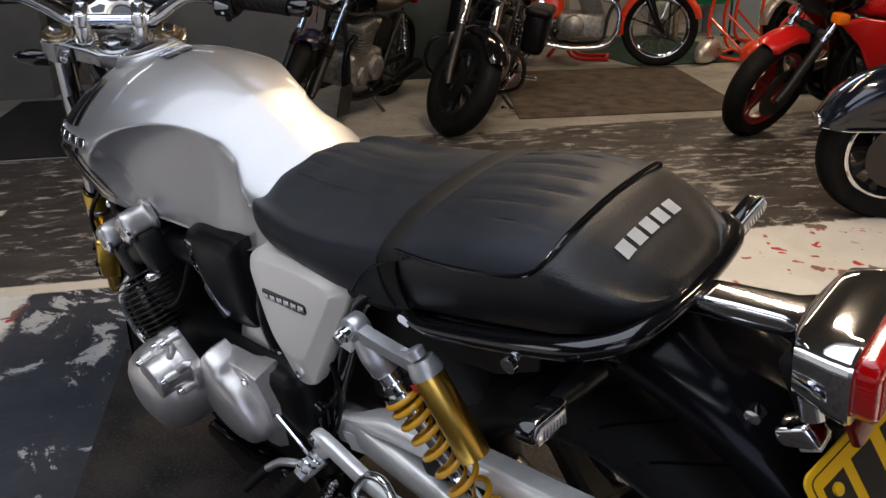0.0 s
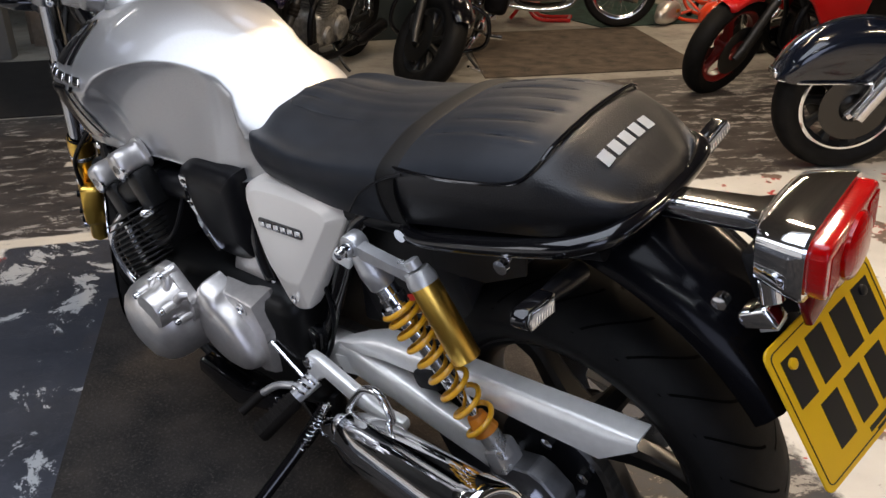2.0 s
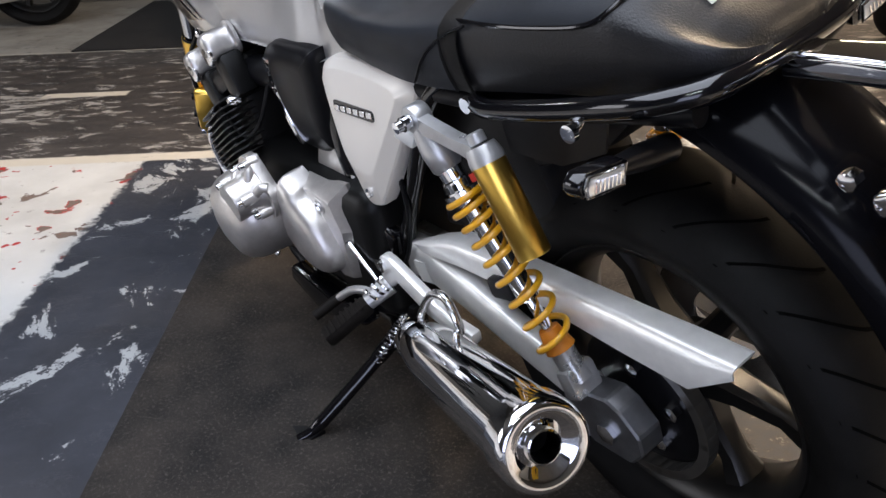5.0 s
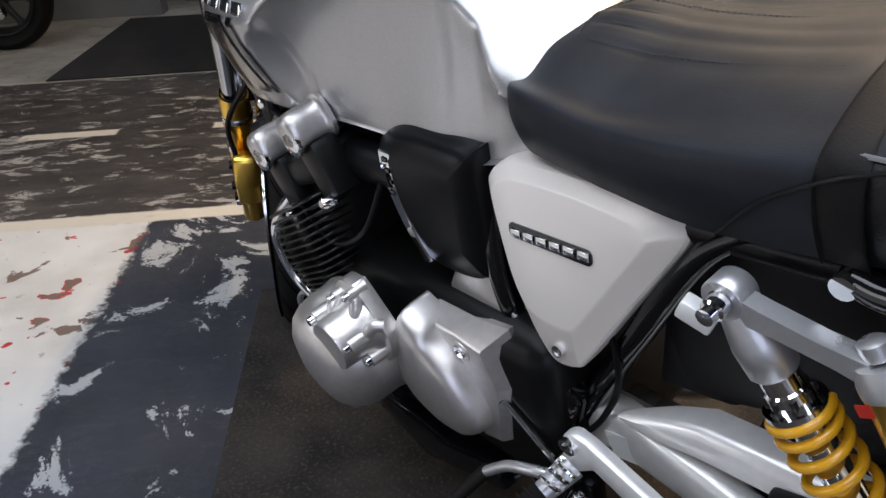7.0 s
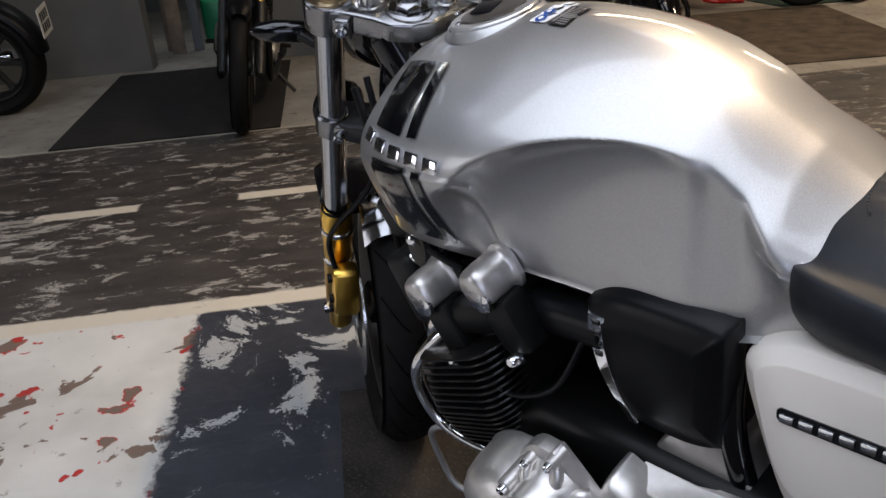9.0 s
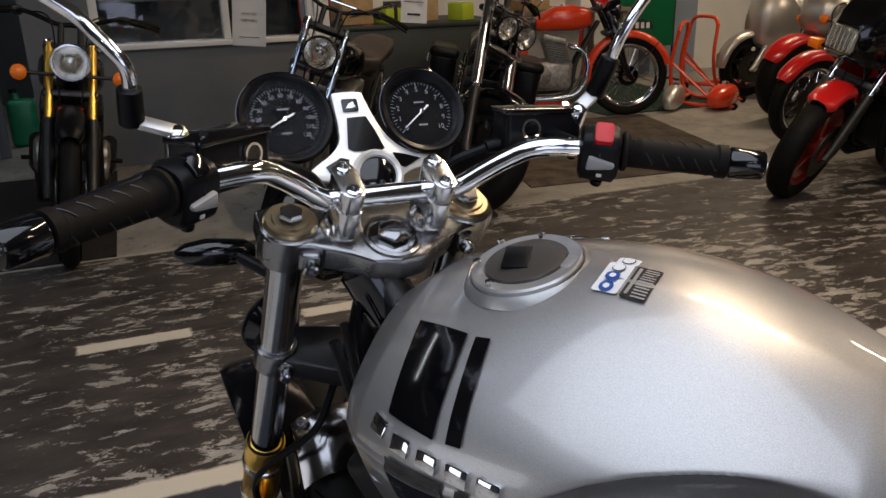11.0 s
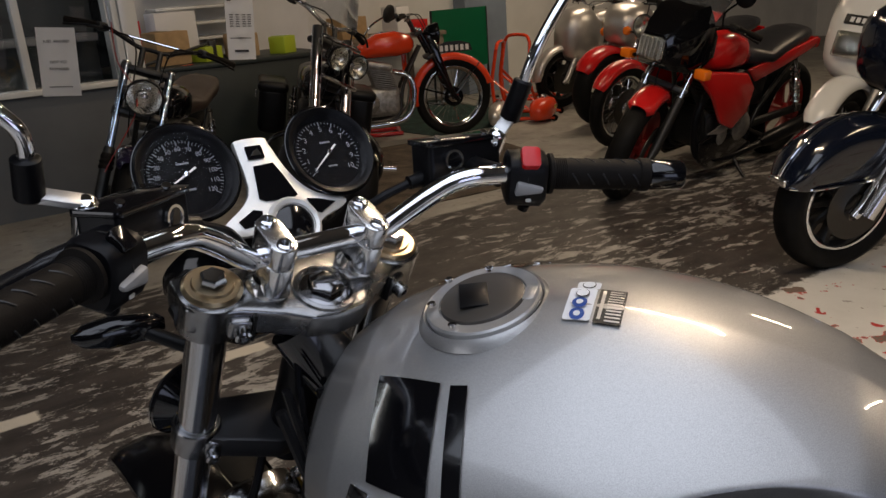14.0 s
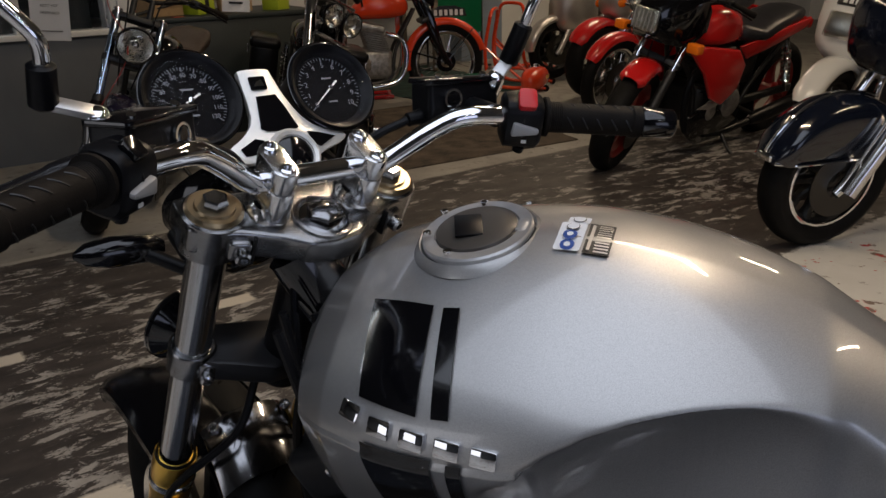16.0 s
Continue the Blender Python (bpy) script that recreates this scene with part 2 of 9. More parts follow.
def floor_paint():
    """Worn floor: concrete, a dark walkway, blue-grey bays and white hatched bays, all flaking."""
    m = material("worn_painted_concrete", (0.2, 0.2, 0.2), 0.5)
    t, b = nodes_of(m)
    co = t.nodes.new("ShaderNodeTexCoord")
    turn = t.nodes.new("ShaderNodeVectorRotate")
    turn.rotation_type = "Z_AXIS"
    turn.inputs["Angle"].default_value = radians(32.6)
    t.links.new(co.outputs["Object"], turn.inputs["Vector"])
    sep = t.nodes.new("ShaderNodeSeparateXYZ")
    t.links.new(turn.outputs["Vector"], sep.inputs["Vector"])

    def calc(op, a, c=0.0, clamp=False):
        n = t.nodes.new("ShaderNodeMath")
        n.operation, n.use_clamp = op, clamp
        for i, v in enumerate((a, c)):
            if isinstance(v, (int, float)):
                n.inputs[i].default_value = v
            else:
                t.links.new(v, n.inputs[i])
        return n.outputs[0]

    def mix(f, a, c):
        n = t.nodes.new("ShaderNodeMix")
        n.data_type = "RGBA"
        for i, v in ((0, f), (6, a), (7, c)):
            if isinstance(v, tuple):
                n.inputs[i].default_value = (*v, 1)
            else:
                t.links.new(v, n.inputs[i])
        return n.outputs[2]

    def noise(scale, detail=5.0, rough=0.6, sx=1.0, sy=1.0, shift=0.0, warp=0.0):
        mp = t.nodes.new("ShaderNodeMapping")
        mp.inputs["Scale"].default_value = (sx, sy, 1)
        mp.inputs["Location"].default_value = (shift, shift * 0.7, 0)
        t.links.new(turn.outputs["Vector"], mp.inputs["Vector"])
        n = t.nodes.new("ShaderNodeTexNoise")
        n.inputs["Scale"].default_value = scale
        n.inputs["Detail"].default_value = detail
        n.inputs["Roughness"].default_value = rough
        n.inputs["Distortion"].default_value = warp
        t.links.new(mp.outputs["Vector"], n.inputs["Vector"])
        return n.outputs["Fac"]

    def cut(v, at, width):
        return calc("ADD", calc("MULTIPLY", calc("SUBTRACT", v, at), 1.0 / width), 0.5, True)

    s, r = sep.outputs[0], sep.outputs[1]
    edge = noise(26, 6, 0.7)
    wob = calc("MULTIPLY", calc("SUBTRACT", edge, 0.5), 0.10)
    sw, rw = calc("ADD", s, wob), calc("ADD", r, wob)
    fine = noise(140, 4, 0.7)
    big = noise(1.3, 4, 0.6, shift=3)
    # bare concrete
    conc = mix(cut(noise(3.2, 7, 0.65), 0.5, 0.3), (0.24, 0.225, 0.2), (0.36, 0.345, 0.31))
    conc = mix(cut(noise(11, 6, 0.7, shift=7), 0.62, 0.1), conc, (0.12, 0.11, 0.1))
    # walkway: dark brown paint worn in streaks along it
    lost = calc("ADD", calc("MULTIPLY", noise(10.5, 9, 0.74, 1.5, 0.62, 1.0, 0.4), 0.66), calc("ADD", calc("MULTIPLY", noise(1.1, 3, 0.5, 1.6, 0.8, 9), 0.22), calc("MULTIPLY", fine, 0.12)))
    dark = mix(cut(noise(5, 6, 0.6, 2.2, 0.6, 4), 0.5, 0.3), (0.027, 0.0235, 0.0225), (0.066, 0.056, 0.051))
    pale = mix(cut(noise(9, 6, 0.6, shift=2), 0.5, 0.4), (0.24, 0.225, 0.2), (0.42, 0.4, 0.37))
    way = mix(cut(lost, 0.54, 0.022), dark, pale)
    # blue-grey bay: few flakes
    slate = mix(cut(noise(4, 7, 0.6, shift=11), 0.5, 0.4), (0.018, 0.02, 0.028), (0.042, 0.045, 0.058))
    flake = calc("ADD", calc("MULTIPLY", noise(4.2, 8, 0.68, 1, 1.3, 21, 0.6), 0.85), calc("MULTIPLY", fine, 0.12))
    bay = mix(cut(flake, 0.553, 0.012), slate, (0.4, 0.41, 0.41))
    # white bay with brown and red chips
    white = mix(cut(noise(2.2, 6, 0.6, shift=15), 0.5, 0.5), (0.52, 0.51, 0.48), (0.66, 0.65, 0.62))
    white = mix(cut(noise(17, 5, 0.65, shift=31), 0.66, 0.05), white, (0.3, 0.28, 0.26))
    chip = noise(7.5, 4, 0.55, shift=17, warp=0.3)
    chips = calc("ADD", chip, calc("MULTIPLY", calc("SUBTRACT", big, 0.5), 0.3))
    white = mix(calc("MULTIPLY", cut(chips, 0.610, 0.012), cut(noise(4.5, 3, 0.5, shift=52), 0.52, 0.04)), white, (0.45, 0.03, 0.02))
    white = mix(cut(chips, 0.628, 0.012), white, (0.17, 0.12, 0.095))
    white = mix(cut(noise(10.5, 3, 0.5, shift=40), 0.665, 0.012), white, (0.42, 0.025, 0.02))
    # laying them out
    in_white = calc("MAXIMUM", cut(rw, 1.385, 0.02), cut(calc("MULTIPLY", rw, -1), 0.535, 0.03))
    near = mix(in_white, bay, white)
    # dark worn ground at the bay's corner, seen behind the rear wheel
    worn = calc("MULTIPLY", cut(calc("MULTIPLY", rw, -1), 0.12, 0.15), cut(lost, 0.5, 0.06))
    near = mix(calc("MULTIPLY", worn, calc("SUBTRACT", 1.0, in_white)), near, way)
    line = (0.6, 0.55, 0.46)
    flaked = cut(lost, 0.60, 0.03)
    held = calc("SUBTRACT", 1.0, flaked)

    def band(v, a, c):
        return calc("MULTIPLY", cut(v, a, 0.012), calc("SUBTRACT", 1.0, cut(v, c, 0.012)))

    sl = calc("ADD", s, calc("MULTIPLY", wob, 0.25))
    rl = calc("ADD", r, calc("MULTIPLY", wob, 0.4))
    in_way = calc("MULTIPLY", cut(sw, 1.80, 0.02), calc("SUBTRACT", 1.0, cut(calc("ADD", s, calc("MULTIPLY", wob, 0.6)), 3.675, 0.03)))
    out = mix(cut(s, 2.5, 0.02), near, conc)
    out = mix(in_way, out, way)
    out = mix(calc("MULTIPLY", calc("MULTIPLY", band(sl, 1.785, 1.865), cut(r, 0.35, 0.1)), held), out, line)
    out = mix(calc("MULTIPLY", calc("MULTIPLY", band(sl, 3.67, 3.705), cut(r, -0.6, 0.3)), held), out, (0.4, 0.38, 0.33))
    for a, c in ((1.743, 2.13), (0.978, 1.355), (0.2, 0.58), (2.51, 2.9)):
        out = mix(calc("MULTIPLY", calc("MULTIPLY", band(sl, 2.70, 2.775), band(rl, a, c)), held), out, line)
    out = mix(calc("MULTIPLY", cut(big, 0.62, 0.25), 0.35), out, (0.05, 0.045, 0.04))
    t.links.new(out, b.inputs["Base Color"])
    rough = calc("ADD", 0.34, calc("MULTIPLY", noise(8, 6, 0.65, shift=5), 0.42))
    t.links.new(rough, b.inputs["Roughness"])
    bp = t.nodes.new("ShaderNodeBump")
    bp.inputs["Strength"].default_value = 0.45
    bp.inputs["Distance"].default_value = 0.003
    t.links.new(calc("ADD", calc("MULTIPLY", fine, 0.3), calc("SUBTRACT", 0.0, calc("MULTIPLY", cut(lost, 0.545, 0.05), 0.7))), bp.inputs["Height"])
    t.links.new(bp.outputs["Normal"], b.inputs["Normal"])
    return m


bm = bmesh.new()
bm.faces.new([bm.verts.new(p) for p in ((-12, -16, 0), (14, -16, 0), (14, 10, 0), (-12, 10, 0))])
tagged(part("floor", bm, floor_paint(), smooth=0), "concrete floor with worn black, slate and white paint", "floor", kind="structure")

LIGHT_GREY = grained(material("pale_grey_wall_paint", (0.12, 0.12, 0.117), 0.6), 2.5, 0.14, 0.12, 70)
BLUE_GREY = grained(material("blue_grey_paint", (0.22, 0.27, 0.34), 0.55), 3, 0.12, 0.1, 60)
EAST = 5.53
for nm, s0, s1, r0, r1, z0, z1, mt, lb in (
    ("wall_east", EAST, EAST + 0.18, 2.186, 7.418, 0, 3.0, LIGHT_GREY, "pale grey painted wall"),
    ("wall_east_2", EAST, EAST + 0.18, 1.636, 2.186, 2.05, 3.0, LIGHT_GREY, "pale grey wall over a doorway"),
    ("wall_east_3", EAST, EAST + 0.18, 1.253, 1.636, 0, 3.0, GREY_WALL, "grey painted wall beside a doorway"),
    ("wall_east_4", EAST, EAST + 0.18, -0.135, 1.253, 0, 0.74, GREY_WALL, "grey painted wall under a window"),
    ("wall_east_5", EAST, EAST + 0.18, -0.135, 1.253, 1.85, 3.0, LIGHT_GREY, "pale grey wall over a window"),
    ("wall_east_6", 6.352, 6.502, -1.804, -0.239, 0, 3.0, WHITE_PAINT, "white wall behind the counter"),
    ("wall_east_7", 7.679, 7.879, -11.2, -1.804, 0, 3.0, WHITE_PAINT, "white painted back wall"),
    ("wall_inner", 6.407, 7.843, -1.804, -1.704, 0, 3.0, WHITE_PAINT, "white painted return wall"),
    ("wall_back_room", 8.754, 8.904, -0.249, 4.31, 0, 3.0, GREY_WALL, "grey wall of the room beyond the doorway"),
    ("wall_south", -6.0, 8.15, -11.4, -11.2, 0, 3.0, WHITE_PAINT, "white painted end wall"),
    ("wall_west", -6.2, -6.0, -11.4, -0.7, 0, 3.0, GREY_WALL, "grey wall beside the entrance"),
    ("wall_west_2", -6.2, -6.0, 2.7, 7.2, 0, 3.0, GREY_WALL, "grey wall beside the entrance"),
    ("wall_west_3", -6.2, -6.0, -0.7, 2.7, 2.5, 3.0, GREY_WALL, "grey wall over the entrance"),
    # the side opening is unseen, added to let fill light in
    ("wall_north", -6.0, -1.2, 7.0, 7.2, 0, 3.0, GREY_WALL, "grey wall beside an added side opening"),
    ("wall_north_2", 1.6, 9.1, 7.0, 7.2, 0, 3.0, GREY_WALL, "grey wall beside an added side opening"),
    ("wall_north_3", -1.2, 1.6, 7.0, 7.2, 2.55, 3.0, GREY_WALL, "grey wall over an added side opening"),
    ("pillar", 7.461, 7.761, -4.757, -4.187, 0, 3.0, BLUE_GREY, "blue-grey painted pillar"),
):
    tagged(part(nm, room_box(s0, s1, r0, r1, z0, z1), mt, smooth=0), lb, "pillar" if nm == "pillar" else "wall", kind="structure")
CEIL = grained(material("ceiling_paint", (0.1, 0.095, 0.085), 0.8), 2, 0.15)
# the ceiling stands round a square rooflight, unseen and added for cool overhead light
LS, LR, LW = -0.5, 1.35, 1.65
bm = bmesh.new()
for s0, s1, r0, r1 in ((-6.2, LS - LW, -11.4, 7.2), (LS + LW, 9.1, -11.4, 7.2), (LS - LW, LS + LW, -11.4, LR - LW), (LS - LW, LS + LW, LR + LW, 7.2)):
    box(room((s0 + s1) / 2, (r0 + r1) / 2, 3.08), (s1 - s0, r1 - r0, 0.15), ROOM, 0.0, bm)
tagged(part("ceiling", bm, CEIL, smooth=0), "dull painted ceiling left open round an added rooflight", "ceiling", kind="structure")
roof = root("window_2", "unseen square rooflight with a white frame, added for light from above", "window", ROOM @ Matrix.Translation((LS, LR, 3.0)), kind="structure")
for x, y, w_, d_ in ((-LW, 0, 0.06, 2 * LW), (LW, 0, 0.06, 2 * LW), (0, -LW, 2 * LW - 0.07, 0.06), (0, LW, 2 * LW - 0.07, 0.06)):
    part("window_frame", box((x, y, -0.02), (w_, d_, 0.05), None, 0.006), WHITE_GLOSS, roof)

# window with a white frame, a dark room behind it
win = root("window_1", "white-framed window into a dark office", "window", kind="structure")
for nm, r0, r1, z0, z1, ds in (("window_sill", -0.156, 1.253, 0.74, 0.775, -0.05), ("window_frame", -0.239, -0.135, 0.0, 2.2, -0.03), ("window_frame", 0.414, 0.46, 0.775, 1.85, -0.01), ("window_frame", 1.201, 1.253, 0.775, 1.85, -0.01), ("window_frame", -0.135, 1.201, 1.8, 1.85, -0.01), ("window_frame", -0.135, -0.094, 0.775, 1.8, -0.01)):
    part(nm, room_box(EAST + ds, EAST + 0.12, r0 + 0.001, r1 - 0.001, z0, z1, 0.006), WHITE_GLOSS, win)
for r0, r1 in ((-0.094, 0.414), (0.46, 1.201)):
    pane = part("pane", room_box(EAST + 0.05, EAST + 0.056, r0, r1, 0.775, 1.8), GLASS, win, smooth=0)
    pane.visible_shadow = False
# backdrop behind the panes, the unlit office's shade put into its dark colour
tagged(part("office_wall", room_box(6.75, 6.85, -0.22, 1.5, 0, 3.0), DARK_CABINET_AND_SHADE, smooth=0), "dark panel standing in for the unlit office", "wall", kind="structure")
tagged(part("office_shelf", room_box(6.25, 6.65, -0.14, 1.2, 1.0, 1.05, 0.005), GREY_WALL), "grey shelf inside the dark office", "shelf")

# mats
def mat(name, corners, colour, label):
    bmx = bmesh.new()
    f = bmx.faces.new([bmx.verts.new((x, y, 0.001)) for x, y in corners])
    bmesh.ops.recalc_face_normals(bmx, faces=bmx.faces)
    top = bmesh.ops.extrude_face_region(bmx, geom=[f])
    for v in top["geom"]:
        if isinstance(v, bmesh.types.BMVert):
            v.co.z += 0.007
    mm = grained(material(name + "_pile", colour, 0.95), 8, 0.75, 0.8, 420)
    t_, b_ = nodes_of(mm)
    # flecks of dust and lighter fibres in the pile
    fleck = ramp(t_, noise_node(t_, 130, 6.0, 0.8).outputs["Fac"], [(0.53, (0, 0, 0)), (0.68, (1, 1, 1))])
    mx = t_.nodes.new("ShaderNodeMix")
    mx.data_type = "RGBA"
    old = b_.inputs["Base Color"].links[0].from_socket
    t_.links.new(fleck.outputs["Color"], mx.inputs[0])
    t_.links.new(old, mx.inputs[6])
    mx.inputs[7].default_value = (*[c * 3.4 + 0.02 for c in colour], 1)
    t_.links.new(mx.outputs[2], b_.inputs["Base Color"])
    return tagged(part(name, bmx, mm, smooth=0), label, "mat")


def flat_room(*pts):
    return [tuple(room(s, r))[:2] for s, r in pts]


mat("floor_mat", flat_room((-1.6, -0.15), (1.285, -0.15), (1.285, 0.992), (-1.6, 0.992)), (0.02, 0.016, 0.013), "dark brown carpet mat under the silver motorcycle")
mat("floor_mat", [(2.783, -2.928), (1.88, -4.16), (3.163, -5.347), (4.07, -4.12)], (0.06, 0.045, 0.032), "brown carpet mat between parked motorcycles")
mat("floor_mat", flat_room((3.69, 1.23), (5.40, 1.23), (5.40, 2.38), (3.69, 2.36)), (0.007, 0.006, 0.006), "black rubber-backed mat by the doorway")
mat("floor_mat", flat_room((5.602, -3.721), (7.48, -3.721), (7.505, -2.218), (5.621, -2.529)), (0.012, 0.035, 0.03), "dark green carpet mat under the stands")

# ---- light: fluorescent battens, daylight through the entrance, fill from added rooflight and side opening ----
TUBE_ON = material("lit_tube", (0.9, 0.9, 0.9), 0.4, 0.0, 0.0, Emission_Color=(1, 0.85, 0.65, 1), Emission_Strength=6.0)


def batten(s, r, along, power, colour, length=1.5):
    """A ceiling batten with one fluorescent tube; along: turned to lie across or along the walkway."""
    m = ROOM @ Matrix.Translation((s, r, 2.8)) @ Matrix.Rotation(radians(90 if along else 0), 4, "Z")
    e = root("ceiling_light", "white fluorescent batten on the ceiling", "ceiling light", m, "ceiling lights")
    part("batten", box((0, 0, 0.09), (length, 0.07, 0.06), None, 0.008), WHITE_GLOSS, e)
    part("tube", tube([(-length / 2 + 0.03, 0, 0.035), (length / 2 - 0.03, 0, 0.035)], 0.013, 12), TUBE_ON, e)
    for x in (-length / 2 + 0.015, length / 2 - 0.015):
        part("tube_holder", box((x, 0, 0.045), (0.03, 0.035, 0.06), None, 0.004), WHITE_GLOSS, e)
    part("hanger", box((0, 0, 0.16), (0.03, 0.03, 0.1)), WHITE_GLOSS, e)
    area("tube_light", m @ Matrix.Translation((0, 0, 0.0)), length, 0.05, power, colour)


for s, r, along, power, colour in LAMPS:
    batten(s, r, along, power, colour)
# cool fill lamp in the added rooflight
area("rooflight_daylight", ROOM @ Matrix.Translation((LS, LR, 3.14)), 2 * LW, 2 * LW, DAY, (0.78, 0.84, 0.98))
area("entrance_daylight", ROOM @ look((-5.85, 1.0, 1.3), (0, 1.0, 1.1)), 3.2, 2.3, 44, (0.68, 0.735, 1.0))
# fill lamp in the added side opening, for the engine and tank's left side
area("side_daylight", ROOM @ look((0.2, 6.9, 1.4), (0.2, 0, 1.0)), 2.6, 2.2, 40, (0.93, 0.93, 1.0))
# unseen panel added beyond the entrance, daylight haze put into its colour
tagged(part("backdrop", room_box(-8.1, -8.0, -4, 6, 0, 4), material("daylight_haze", (0.5, 0.6, 0.7), 0.9), smooth=0), "pale panel standing in for daylight outside the entrance", "backdrop", kind="structure")

# ---- the silver motorcycle: x forward, y left, z up from under its rear axle, then leant over ----
bike = root("motorcycle", "silver retro roadster motorcycle leaning on its side stand", "motorcycle", Matrix(((0.99876, -0.04973, 0.00002, 0.00000), (0.04844, 0.97309, 0.22530, -0.01910), (-0.01122, -0.22502, 0.97429, 0.00443), (0, 0, 0, 1))))
SIDES = (1, -1)

# tank: x, half width, top, height of the widest line, bottom, half width at the bottom
TANK = [
    (0.455, 0.095, 0.815, 0.775, 0.735, 0.085), (0.48, 0.106, 0.834, 0.785, 0.730, 0.10), (0.54, 0.139, 0.872, 0.806, 0.718, 0.126),
    (0.62, 0.168, 0.925, 0.842, 0.706, 0.14), (0.72, 0.182, 0.963, 0.864, 0.712, 0.134), (0.82, 0.197, 0.979, 0.868, 0.716, 0.14),
    (0.90, 0.200, 0.977, 0.864, 0.714, 0.145), (0.98, 0.194, 0.963, 0.858, 0.714, 0.15), (1.05, 0.170, 0.936, 0.848, 0.718, 0.145),
    (1.095, 0.135, 0.905, 0.83, 0.725, 0.115), (1.12, 0.09, 0.875, 0.815, 0.745, 0.075), (1.132, 0.04, 0.845, 0.80, 0.77, 0.035),
]
# the crease over the knee hollow: x, height
CREASE = [(0.455, 0.735), (0.49, 0.768), (0.526, 0.80), (0.545, 0.828), (0.57, 0.857), (0.605, 0.884), (0.66, 0.904), (0.71, 0.912), (0.76, 0.910), (0.80, 0.901), (0.83, 0.887), (0.85, 0.871), (0.862, 0.855)]


def tank_shell(x, k):
    """The left half's full outline at x: k from 0 (top centre) to 1 (bottom)."""
    w, zt, zm, zb, wb = interp(TANK, x)
    if k < 0.55:
        # a flat top, a sloping shoulder and an upright flank, run softly together
        th = k / 0.55 * math.pi / 2
        sn_, cs_ = math.sin(th), math.cos(th)
        rad = (cs_ ** 8 + ((0.7 * sn_ + 0.714 * cs_) / (0.86 + 0.04 * step(0.58, 0.78, x))) ** 8 + sn_ ** 8) ** (-1 / 8)
        return w * rad * sn_, zm + (zt - zm) * rad * cs_
    if k < 0.94:
        u = (k - 0.55) / 0.39
        return w - (w - wb) * u ** 1.6, zm - (zm - zb) * u
    u = (k - 0.94) / 0.06
    return wb - 0.02 * u, zb - 0.004 * math.sin(u * math.pi / 2)


@functools.lru_cache(None)
def crease_at(x):
    """Height and half width of the tank on the crease."""
    zc = interp(CREASE, x)[0]
    return zc, min((abs(z - zc), y) for y, z in (tank_shell(x, q / 400) for q in range(376)))[1]


def tank_side(x, k):
    """The left half's outline at x, with the knee hollow cut in under its crease."""
    y, z = tank_shell(x, k)
    if k > 0.94 or x > 0.93:
        return y, z
    xh = min(x, 0.862)
    zc, yc = crease_at(xh)
    zb, wb = interp(TANK, xh)[3:]
    v = min(max((zc - z) / max(zc - zb, 0.01), 0.0), 1.0)
    hollow = yc + (wb - 0.002 - yc) * v - (0.010 + 0.012 * step(0.6, 0.78, x)) * math.sin(math.pi * v ** 0.62) + 0.8 * max(x - 0.862, 0) + 0.3 * max(z - zc, 0) + 0.03 * step(0.53, 0.47, x)
    soft = 0.0022 + 0.013 * step(0.70, 0.55, x)
    low = min(y, hollow)
    if abs(y - hollow) < 12 * soft:
        low -= soft * math.log(1 + math.exp(-abs(y - hollow) / soft))
    return max(low, 0.0) if k > 0 else 0.0, z


def tank_at(x, k, off=0.0):
    """A place on the tank's left side, off metres outside it."""
    y, z = tank_side(x, k)
    y1, z1 = tank_side(x, min(k + 0.01, 1))
    y0, z0 = tank_side(x, max(k - 0.01, 0))
    n = Vector((0, -(z1 - z0), y1 - y0)).normalized()
    y2, z2 = tank_side(x + 0.01, k)
    t = Vector((0.01, y2 - y, z2 - z)).normalized()
    n = (n - t * n.dot(t)).normalized()
    return Vector((x, y, z)) + n * off


rings = []
for i in range(180):
    x = 0.455 + 0.677 * (1 - (1 - i / 179) ** 1.25)
    half = [tank_side(x, k / 120) for k in range(121)]
    rings.append([(x, y, z) for y, z in half] + [(x, -y, z) for y, z in half[:0:-1]])
tank = part("fuel_tank", loft(rings), SILVER_PAINT, bike, "metallic silver fuel tank with black stripes", smooth=60)


def k_at(x, z):
    """How far down the side the tank reaches the height z."""
    return min((abs(tank_side(x, k / 200)[1] - z), k / 200) for k in range(201))[1]


def decal(name, corners, mat, parent, off=0.0026, nx=10, nz=30, side=1):
    """A sticker on the tank between two edges, each given by (x, k) at its top and bottom."""
    (xa, ka), (xb, kb), (xc, kc), (xd, kd) = corners
    bm = bmesh.new()
    grid = []
    for j in range(nz + 1):
        v = j / nz
        row = []
        for i in range(nx + 1):
            u = i / nx
            x = (xa * (1 - u) + xb * u) * (1 - v) + (xd * (1 - u) + xc * u) * v
            k = (ka * (1 - u) + kb * u) * (1 - v) + (kd * (1 - u) + kc * u) * v
            p = tank_at(x, k, off)
            row.append(bm.verts.new((p.x, p.y * side, p.z)))
        grid.append(row)
    for a, b in zip(grid, grid[1:]):
        for i in range(nx):
            bm.faces.new((a[i], a[i + 1], b[i + 1], b[i]))
    return part(name, bm, mat, parent, smooth=60)


